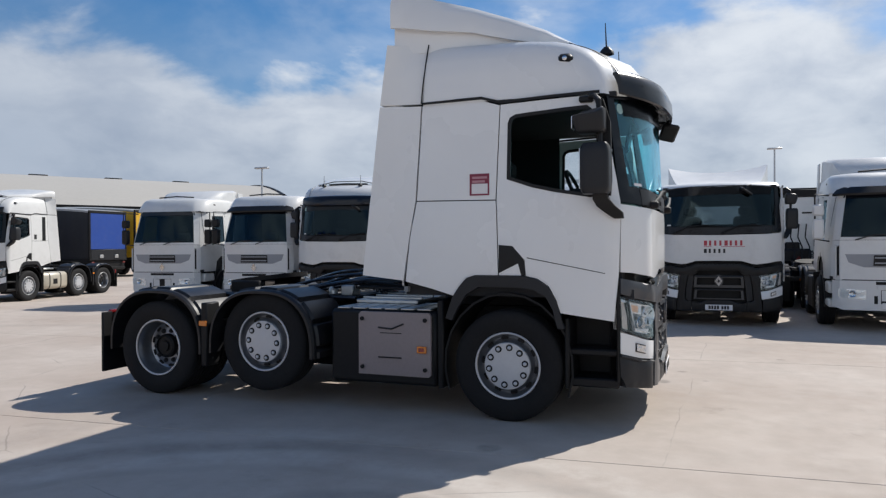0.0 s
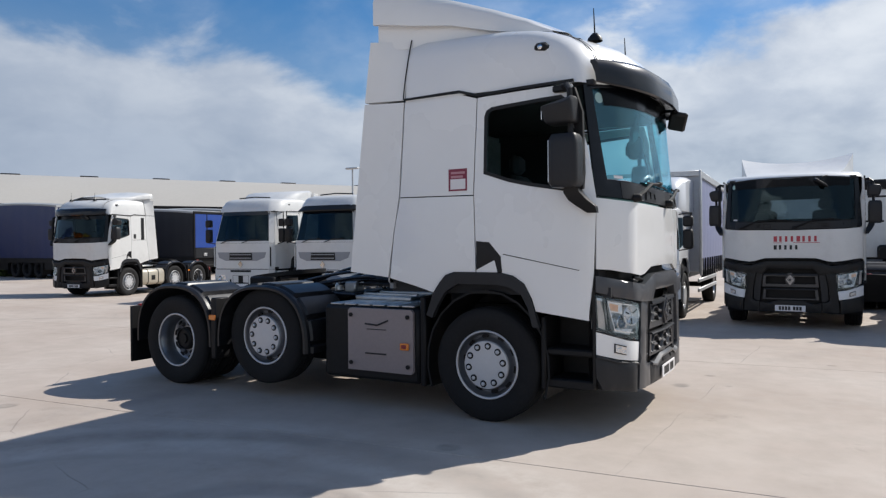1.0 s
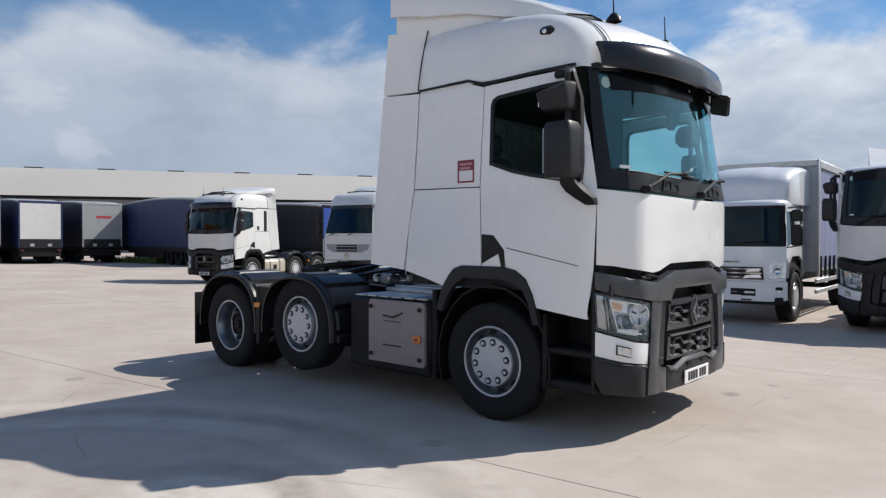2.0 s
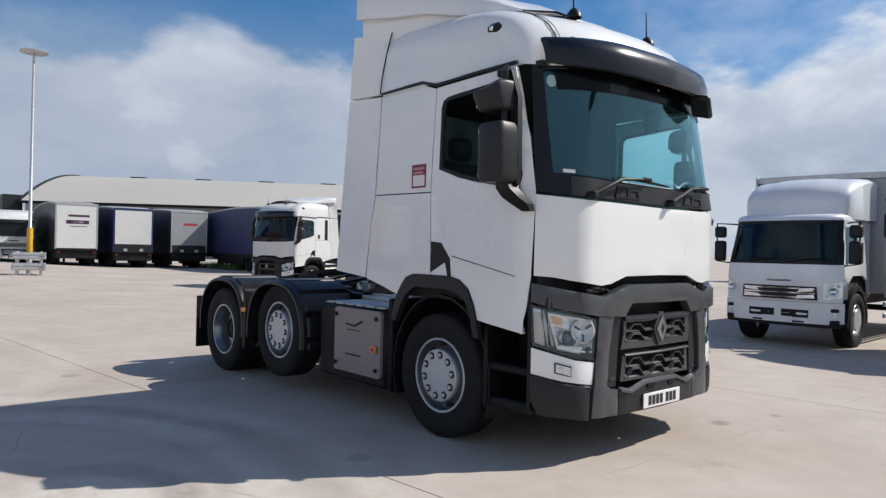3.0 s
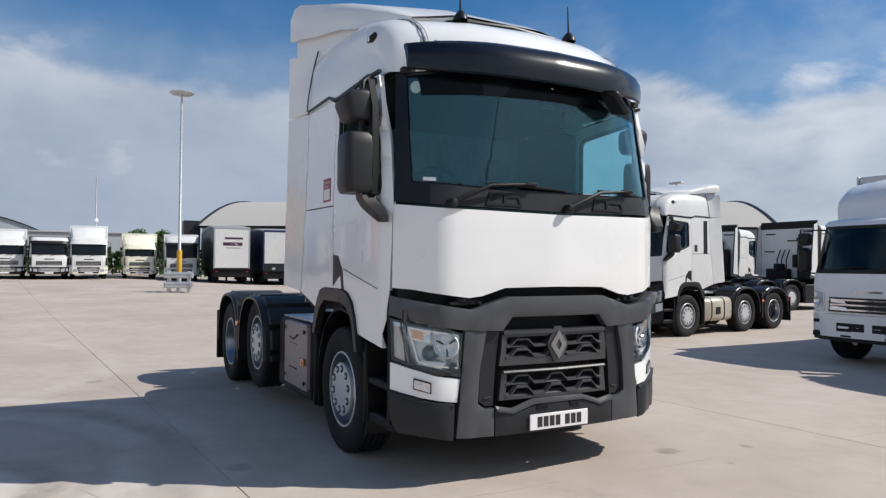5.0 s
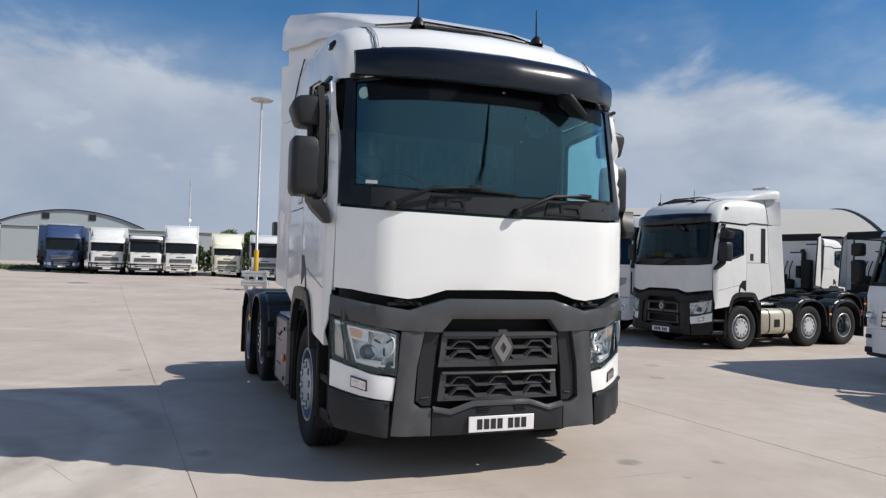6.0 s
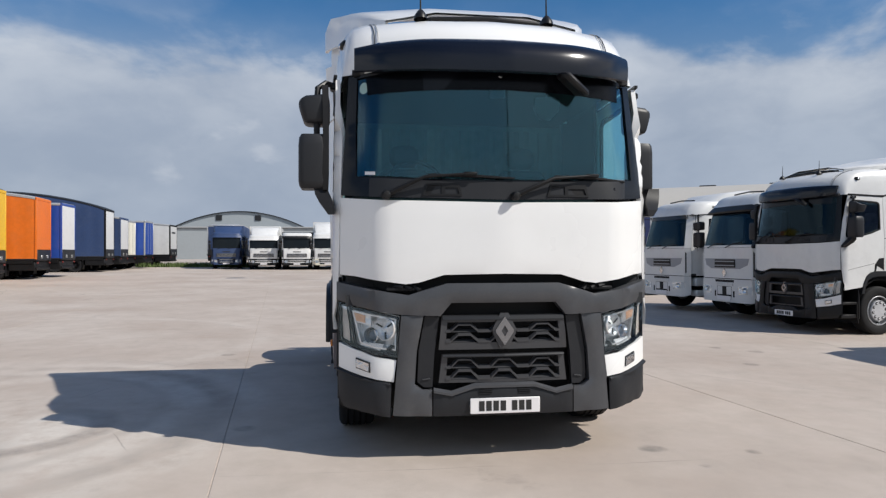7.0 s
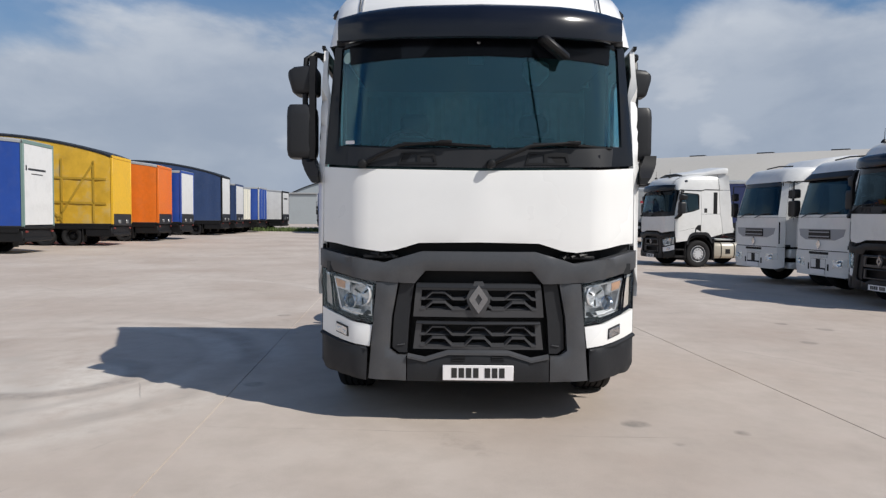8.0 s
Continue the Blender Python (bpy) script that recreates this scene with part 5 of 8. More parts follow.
def mudguard(tr, x, s, z=0.5, r=0.63, w0=0.70, w1=1.27, ends=(-0.02, 1.02)):
    m = M()
    rings = []
    for k in range(67):
        t = math.pi * (ends[0] + (ends[1] - ends[0]) * k / 66)
        c, n = math.cos(t), math.sin(t)
        # squarish arc
        q = 1.0 / (abs(c) ** 2.5 + abs(n) ** 2.5) ** (1 / 2.5)
        rib = -0.018 if k % 8 == 3 else 0.022
        R, R2, R3 = (r + rib) * q, (r - 0.02) * q, r * q
        rings.append([(x + R * c, s * w0, z + R * n), (x + R * c, s * (w1 - 0.09), z + R * n), (x + R3 * c, s * (w1 - 0.07), z + R3 * n), (x + R3 * c, s * (w1 - 0.03), z + R3 * n), (x + (R3 - 0.015) * c, s * w1, z + (R3 - 0.015) * n),
                      (x + (R3 - 0.04) * c, s * w1, z + (R3 - 0.04) * n), (x + R2 * c, s * (w1 - 0.02), z + R2 * n), (x + R2 * c, s * w0, z + R2 * n)])
    m.rings(rings)
    return part("mudguard", m, MUDGUARD, tr, "dark ribbed plastic mudguard", smooth=25)


def chassis(tr, opt):
    # the widths of the rear: outer face of the guards, the two rear axles
    guard, mid_y, rear_y, mid_x, rear_x = (1.365, 1.15, 1.18, -2.53, -3.87) if opt.get("main") else (1.27, 1.05, 1.05, -2.49, -3.93)
    m = M()
    for s in (-1, 1):
        m.box(-4.6, 0.95, min(s * 0.38, s * 0.46), max(s * 0.38, s * 0.46), 0.72, 0.98, 0.01)
    for x in (-4.55, -3.2, -1.9, -0.9, 0.6):
        m.box(x - 0.05, x + 0.05, -0.4, 0.4, 0.74, 0.95, 0.01)
    m.box(-4.66, -4.58, -1.22, 1.22, 0.72, 0.84, 0.015)
    m.box(-0.9, 0.9, -0.42, 0.42, 0.55, 1.12, 0.05)
    for x, z in ((0, 0.5), (mid_x, opt.get("lift", 0.5)), (rear_x, 0.5)):
        m.tube([(x, -1.0, z), (x, 1.0, z)], 0.07, 10)
    m.lathe([(0.0, -0.2), (0.14, -0.2), (0.22, -0.08), (0.22, 0.08), (0.14, 0.2), (0.0, 0.2)], (rear_x, 0, 0.5), 16)
    part("chassis_frame", m, CHASSIS, tr, "black steel ladder frame with axles")
    m = M()
    m.box(-1.75, -1.05, -0.75, 0.75, 0.99, 1.03, 0.008)
    for y in (-0.6, -0.3, 0, 0.3, 0.6):
        m.box(-1.74, -1.06, y - 0.02, y + 0.02, 1.03, 1.05, 0.004)
    part("catwalk", m, BARE, tr, "bare metal chequer plate walkway")
    # spring bellows, shafts; air tanks, flaps, slats and bridges added to block the sun
    for s in (-1, 1):
        for x0, x1, y, z, r in ((-3.35, -3.05, 0.72, 0.62, 0.14), (-2.0, -1.8, 0.70, 0.60, 0.15)):
            part("air_tank", M().tube([(x0, s * y, z), (x1, s * y, z)], r, 14), CHASSIS, tr, "black tank added to block sun under the frame")
        for x in (-4.25, -3.55, -2.75, -2.2):
            m = M().lathe([(0.0, 0.42), (0.11, 0.44), (0.13, 0.52), (0.11, 0.60), (0.13, 0.68), (0.11, 0.76), (0.0, 0.78)], (x, s * 0.56, 0), 14, "z")
            part("air_spring", m, CHASSIS, tr, "black rubber bellows")
        part("sun_block_flap", M().box(-4.55, -1.85, min(s * 0.60, s * 0.62), max(s * 0.60, s * 0.62), 0.30, 0.80), CHASSIS, tr, "black inner panel added to block sun", smooth=0)
    # slats and bridges added so that only slivers of sun reach the ground
    for k in range(7):
        x = -4.45 + 0.36 * k
        part("deck_slat", M().box(x, x + 0.31, -0.62, 0.62, 0.985, 1.005, 0.004), CHASSIS, tr, "dark deck plate added to cut the sun to slivers")
    for s in (-1, 1):
        part("sun_block_bridge", M().box(-3.40, -3.02, min(s * 0.66, s * 1.2), max(s * 0.66, s * 1.2), 0.80, 0.83, 0.006), CHASSIS, tr, "black panel added between the guards to block sun")
    part("drive_shaft", M().tube([(-0.9, 0, 0.66), (-3.8, 0, 0.52)], 0.06, 10), CHASSIS, tr, "dark propeller shaft")
    part("gearbox", M().box(-1.9, -0.6, -0.3, 0.3, 0.42, 0.9, 0.08), CHASSIS, tr, "dark gearbox casing")
    # fifth wheel coupling
    fw = M()
    n, ring = 28, []
    for k in range(n):
        t = 2 * math.pi * k / n
        ring.append((0.46 * math.cos(t), 0.46 * math.sin(t)))
    ring = [(x, y) for x, y in ring if not (x < -0.12 and abs(y) < 0.1)]
    ring = sorted(ring, key=lambda p: math.atan2(p[1], p[0]))
    slot = [(-0.44, 0.1), (-0.02, 0.05), (0.03, 0.0), (-0.02, -0.05), (-0.44, -0.1)]
    ring += slot
    tilt = math.radians(7)
    fw.prism(ring, lambda u, v, w: (-3.35 + u * math.cos(tilt), v, 1.22 + u * math.sin(tilt) - w), 0.05)
    fw.box(-3.55, -3.15, -0.5, -0.36, 0.98, 1.19, 0.02)
    fw.box(-3.55, -3.15, 0.36, 0.5, 0.98, 1.19, 0.02)
    part("fifth_wheel", fw, CHASSIS, tr, "greasy black coupling plate")
    m = M()
    for s in (-1, 1):
        m.box(-4.35, -2.9, min(s * 0.5, s * 0.62), max(s * 0.5, s * 0.62), 1.0, 1.06, 0.01)
    m.box(-2.2, -1.8, -0.6, 0.6, 1.0, 1.05, 0.01)
    part("ramp_plate", m, CHASSIS, tr)
    # air and electric lines
    for i, (y, mat_) in enumerate(((-0.25, CHASSIS), (-0.1, CHASSIS), (0.12, AMBER), (0.28, CHASSIS))):
        m = M()
        pts = []
        for k in range(140):
            t = k / 139
            a = 2 * math.pi * 16 * t
            r = 0.05 * min(1, 8 * t, 8 * (1 - t))
            pts.append((-1.15 - 0.75 * t + 0.0, y + r * math.cos(a) + 0.1 * t, 1.5 - 0.38 * t - 0.35 * math.sin(math.pi * t) * 0.4 + r * math.sin(a)))
        m.tube(pts, 0.009, 5)
        part("coiled_air_line", m, mat_ if mat_ is not AMBER else RED, tr, "coiled airline")
    m = M()
    for k in range(4):
        y = -0.45 + 0.22 * k
        m.tube([(-1.2, y, 1.12), (-1.7, y - 0.1, 1.14 + 0.03 * k), (-2.3, y + 0.12, 1.12), (-2.8, y, 1.08)], 0.016, 6)
    part("hose", m, CHASSIS, tr)
    if opt.get("main"):
        # looped lines, pipes and brackets on the deck behind the cab
        for k, (y, rise, reach) in enumerate(((-0.62, 0.10, 1.75), (-0.48, 0.16, 2.05), (-0.36, 0.08, 1.6), (-0.18, 0.20, 2.2), (0.05, 0.12, 1.9), (0.3, 0.18, 2.1), (0.52, 0.09, 1.7))):
            pts = [(-1.06 - reach * t, y + 0.10 * math.sin(5 * t + k) + 0.05 * math.sin(11 * t + 2 * k), 1.08 + rise * math.sin(math.pi * min(1.0, 1.15 * t)) + 0.16 * (1 - t) ** 3) for t in [i / 18 for i in range(19)]]
            part("deck_hose", M().tube(pts, 0.017 if k % 2 else 0.023, 8), HOSE, tr, "glossy black hose")
        for k in range(5):
            x = -1.9 - 0.22 * k
            part("deck_bracket", M().box(x - 0.03, x + 0.03, -0.66, 0.66, 1.005, 1.05 + 0.012 * (k % 2), 0.008), CHASSIS, tr, "dark cross bracket")
        for y in (-0.68, 0.68):
            part("deck_pipe", M().tube([(-1.8, y, 1.03), (-2.4, y, 1.05), (-3.1, y * 0.98, 1.04), (-4.3, y * 0.95, 1.03)], 0.02, 8), HOSE, tr, "black pipe along the frame")
        valve = M().box(-2.05, -1.9, -0.55, -0.38, 1.04, 1.16, 0.015)
        valve.lathe([(0.0, 0.0), (0.05, 0.0), (0.05, 0.07), (0.03, 0.1), (0.0, 0.1)], (-2.2, -0.45, 1.04), 14, "z")
        part("valve_block", valve, BARE, tr, "bare metal valve block")
    for s in (-1, 1):
        mudguard(tr, rear_x, s, w1=guard)
        mudguard(tr, mid_x, s, 0.52, w1=guard)
        flap_x = rear_x - 0.73
        m = M().box(flap_x - 0.035, flap_x, min(s * 0.72, s * (guard - 0.01)), max(s * 0.72, s * (guard - 0.01)), 0.2, 0.86, 0.008)
        part("mud_flap", m, CHASSIS, tr, "black rubber flap")
        m = M().box(-4.66, -4.60, min(s * 1.0, s * 1.24), max(s * 1.0, s * 1.24), 0.74, 0.88, 0.012)
        part("tail_light", m, RED, tr, "red tail lamp")
        m = M().box(-3.25, -3.17, min(s * 1.16, s * guard), max(s * 1.16, s * guard), 0.34, 1.0, 0.012)
        part("guard_stay", m, CHASSIS, tr)
        m = M().box(-3.265, -3.165, min(s * guard, s * (guard + 0.015)), max(s * guard, s * (guard + 0.015)), 0.76, 0.815, 0.006)
        part("side_marker", m, AMBER, tr, "amber side marker")
        m = M().box(-0.66, -0.60, min(s * 0.72, s * 1.22), max(s * 0.72, s * 1.22), 0.26, 1.08, 0.012)
        part("splash_guard", m, CHASSIS, tr, "black rubber")
    # right: battery and locker box
    lock = part("battery_box", M().box(-1.78, -0.66, -1.23, -0.5, 0.27, 0.97, 0.03), CHASSIS, tr, "black chassis box")
    if opt.get("main"):
        face = [(-1.455, 0.36), (-1.455, 0.93), (-1.43, 0.955), (-0.735, 0.955), (-0.71, 0.93), (-0.71, 0.38), (-0.735, 0.36)]
        m = M()
        skin(m, face, lambda x, z, d: Vector((x, -1.272 - d, z)), 0.06, step=0.15, edge=0.012)
        fc = part("locker_cover", m, LOCKER, lock, "taupe plastic locker cover")
        for x in (-1.41, -0.76):
            for z in (0.43, 0.89):
                part("cover_bolt", M().lathe([(0.02, 0.0), (0.02, -0.012), (0.0, -0.014)], (x, -1.272, z), 12), CHASSIS, fc)
        # lines pressed into the cover, their shade given by dark grey
        for pts, r in (([(-1.24, -1.274, 0.81), (-1.1, -1.276, 0.80), (-0.98, -1.274, 0.85)], 0.008), ([(-1.24, -1.274, 0.53), (-1.0, -1.274, 0.53)], 0.007), ([(-1.22, -1.274, 0.76), (-1.0, -1.274, 0.76)], 0.004)):
            part("pressed_shade", M().tube(pts, r, 6), GREY, fc)
        part("side_marker", M().box(-0.84, -0.745, -1.29, -1.27, 0.585, 0.65, 0.006), AMBER, lock, "amber side marker")
        part("marker_rim", M().box(-0.82, -0.765, -1.294, -1.288, 0.60, 0.635, 0.003), RED, lock)
        for k in range(6):
            part("top_tread", M().box(-1.72 + 0.17 * k, -1.58 + 0.17 * k, -1.2, -0.55, 0.972, 0.99, 0.006), BARE, lock, "bare metal tread")
    # left: tank with skirts
    m = M()
    tank_x0, tank_x1 = -1.85, -0.62
    ring = lambda x, g: [(x, 0.92 + 0.30 * g * math.copysign(abs(math.cos(2 * math.pi * k / 24)) ** 0.5, math.cos(2 * math.pi * k / 24)), 0.62 + 0.30 * g * math.copysign(abs(math.sin(2 * math.pi * k / 24)) ** 0.5, math.sin(2 * math.pi * k / 24))) for k in range(24)]
    m.rings([ring(tank_x0, 0.93), ring(tank_x0 + 0.03, 1), ring(tank_x1 - 0.03, 1), ring(tank_x1, 0.93)])
    tk = part("fuel_tank", m, opt.get("tank", TANK), tr, "pale fuel tank with dark straps")
    for x in (-1.5, -0.95):
        m = M().rings([[(x - 0.02, 0.92 + (p[1] - 0.92) * 1.02, 0.62 + (p[2] - 0.62) * 1.02) for p in ring(0, 1)], [(x + 0.02, 0.92 + (p[1] - 0.92) * 1.02, 0.62 + (p[2] - 0.62) * 1.02) for p in ring(0, 1)]])
        part("strap", m, CHASSIS, tk)
    part("tank_step", M().box(-1.32, -1.12, 1.215, 1.23, 0.5, 0.68, 0.005), CHASSIS, tk, "dark inset step")
    for s in (-1, 1):
        wheel(tr, 0.0, s * 1.05, 0.5, "front", 8, opt.get("nuts", True))
        wheel(tr, mid_x, s * mid_y, opt.get("lift", 0.5), "front", 21, opt.get("nuts", True))
        w = wheel(tr, rear_x, s * rear_y, 0.5, "rear", 13, opt.get("nuts", True))
        part("inner_tyre", cached("tyre", tyre_mesh), RUBBER, w, at=pose(0, 0.33, 0))


def tractor(at, label, paint, **opt):
    tr = thing("tractor_unit", at, label, "lorry", opt.get("group", ""))
    cab(tr, paint, opt)
    chassis(tr, opt)
    return tr


main = tractor(pose(0, 0, 0), "white three-axle tractor unit with black visor and grey bumper", WHITE, main=True, lift=0.62)


def decal(tr, s, x0, x1, z0, z1, mats):
    """A sticker on the cab side, with plain bars for its print."""
    m = M()
    skin(m, TS.side([(x0, z0), (x1, z0), (x1, z1), (x0, z1)], s), lambda a, z, d: TS.lift(a, z, d + 0.003), 0.002, step=0.2, edge=0.0)
    ob = part("sticker", m, mats[0], tr, "maroon and white printed sticker")
    m = M()
    for k in range(2):
        z = z1 - 0.045 - 0.035 * k
        skin(m, TS.side([(x0 + 0.025, z), (x1 - 0.02 - 0.02 * k, z), (x1 - 0.02 - 0.02 * k, z + 0.02), (x0 + 0.025, z + 0.02)], s), lambda a, z_, d: TS.lift(a, z_, d + 0.005), 0.001, step=0.2, edge=0)
    part("print_bar", m, material("pink_print", (0.5, 0.25, 0.28), 0.5), ob, "faint pale bars")
    m = M()
    skin(m, TS.side([(x0 + 0.02, z0 + 0.015), (x1 - 0.015, z0 + 0.015), (x1 - 0.015, z0 + 0.105), (x0 + 0.02, z0 + 0.105)], s), lambda a, z_, d: TS.lift(a, z_, d + 0.005), 0.001, step=0.2, edge=0)
    part("print_field", m, mats[1], ob, "white field")


decal(main, -1, -0.325, -0.14, 2.03, 2.225, (STICKER, PAPER))

# ---- the parked row behind ----


def stand(x, y, heading):
    return pose(x, y, ground_z(x, y), 0, 0, heading)


row_tractor = tractor(stand(-7.12, 9.16, -82) @ Matrix.Scale(0.96, 4), "white tractor unit with dark bumper and beige tank", WHITE_OLD,
                      group="parked tractor units", bumper=BLACK, corner=BLACK, strip=SILVER, grille=False, nuts=True)
for x0, x1, z0, z1, mt, nm, lb in ((-0.72, -0.56, 2.0, 2.8, BLACK, "sleeper_window", "dark narrow glass"), (-0.30, -0.18, 2.04, 2.2, INK, "sticker", "small dark sticker")):
    m = M()
    skin(m, TS.side([(x0, z0), (x1, z0), (x1, z1), (x0, z1)], 1), lambda a, z, d: TS.lift(a, z, d + 0.006), 0.012, step=0.2)
    part(nm, m, mt, row_tractor, lb)
copy_thing(row_tractor, stand(-19.6, 8.3, -77))


def rear_gear(tr):
    """Fins beside the back of the cab, and the gear that hangs on its back panel."""
    for s in (-1, 1):
        m = M().prism([(-1.03, 1.28), (-1.42, 1.32), (-1.36, 2.0), (-1.22, 3.22), (-1.03, 3.3)], lambda u, v, w: (u, s * (1.235 - w), v), 0.04)
        part("side_fairing", m, WHITE_OLD, tr, "white cab side fairing")
        part("fairing_edge", M().tube([(-1.42, s * 1.2, 1.32), (-1.36, s * 1.2, 2.0), (-1.22, s * 1.2, 3.22)], 0.022, 6), BLACK, tr, "black rubber edge")
    part("top_strip", M().box(-1.06, -1.0, -1.2, 1.2, 3.12, 3.36, 0.02), CHASSIS, tr, "black strip along the top")
    m = M()
    m.box(-1.3, -1.04, -0.95, -0.55, 1.15, 2.35, 0.04)
    m.tube([(-1.18, -0.62, 1.1), (-1.18, -0.62, 2.6), (-1.18, -0.55, 2.75)], 0.09, 10)
    m.box(-1.22, -1.04, -0.5, -0.3, 1.6, 2.1, 0.03)
    part("air_intake", m, CHASSIS, tr, "black air intake stack")
    m = M()
    m.box(-1.4, -1.04, -0.2, 0.75, 1.12, 1.55, 0.06)
    m.box(-1.25, -1.04, 0.1, 0.5, 1.5, 1.75, 0.04)
    part("gearbox_cover", m, CHASSIS, tr, "black gear behind the cab")
    m = M()
    for k in range(3):
        y = -0.1 + 0.2 * k
        m.tube([(-1.06, y, 2.3), (-1.2, y + 0.05, 1.9), (-1.35, y - 0.05, 1.6), (-1.7, y, 1.25)], 0.02, 6)
    part("hose", m, CHASSIS, tr)
    for y, z in ((-0.2, 2.62), (0.75, 2.9), (0.8, 2.2), (-0.85, 2.95)):
        part("panel_clip", M().box(-1.05, -1.025, y - 0.22, y + 0.22, z, z + 0.05, 0.006), CHASSIS, tr, "dark fixing")


rear_tractor = tractor(stand(-12.2, 22.7, 90), "white low-roofed tractor unit seen with black gear behind its cab", WHITE_OLD,
                       group="second row of tractor units", bumper=BLACK, corner=BLACK, strip=SILVER, grille=False, nuts=False, roof=0.62, visor=False)
rear_gear(rear_tractor)
for x, y, h in ((-16.0, 22.4, 104), (4.4, 17.5, 90), (7.2, 17.8, 91)):
    copy_thing(rear_tractor, stand(x, y, h))

day_cab = tractor(stand(1.89, 9.3, -90), "white rigid tractor with red and grey lettering on its front", WHITE_OLD,
                  bumper=BLACK, corner=BLACK, strip=SILVER, grille=False, nuts=False, visor=False, roof=0.25, rear_window=True, group="parked tractor units")


def lettering(tr):
    """Two lines of sign writing as plain bars."""
    def bars(z, h, us, mat, name):
        for u0, u1 in us:
            m = M()
            skin(m, [(u0, z), (u1, z), (u1, z + h), (u0, z + h)], lambda a, z_, d: TS.lift(a, z_, d + 0.004), 0.002, step=0.3, edge=0)
            part(name, m, mat, tr, "plain bar of lettering", smooth=0)
    bars(1.665, 0.105, [(-0.28 + 0.098 * k, -0.28 + 0.098 * k + (0.062 if k in (0, 4) else 0.042)) for k in range(8)], REDINK, "red_line")
    bars(1.64, 0.010, ((-0.28, 0.50),), REDINK, "underline")
    bars(1.515, 0.085, [(-0.28 + 0.092 * k, -0.28 + 0.092 * k + (0.055 if k == 0 else 0.04)) for k in range(5)], GREY, "grey_line")


lettering(day_cab)


def scoop(tr, x0, x1, w, z0, z1, mat, name="air_deflector"):
    """A bowl-shaped roof deflector, higher at the rear corners."""
    m = M()
    rings = []
    for k in range(9):
        t = k / 8
        x = x1 + (x0 - x1) * t
        rise = z0 + (z1 - z0) * (t ** 1.3)
        ww = w * (0.78 + 0.22 * t)
        top = [(x, ww * c, rise - (0.30 * (z1 - z0) * t * (1 - abs(c) ** 2.2))) for c in (-1, -0.85, -0.6, -0.3, 0, 0.3, 0.6, 0.85, 1)]
        rings.append(top + [(x, ww, z0 - 0.1), (x, -ww, z0 - 0.1)])
    m.rings(rings)
    return part(name, m, mat, tr, "white moulded roof deflector")


scoop(day_cab, -0.95, 0.25, 1.08, 3.03, 3.52, WHITE_OLD)


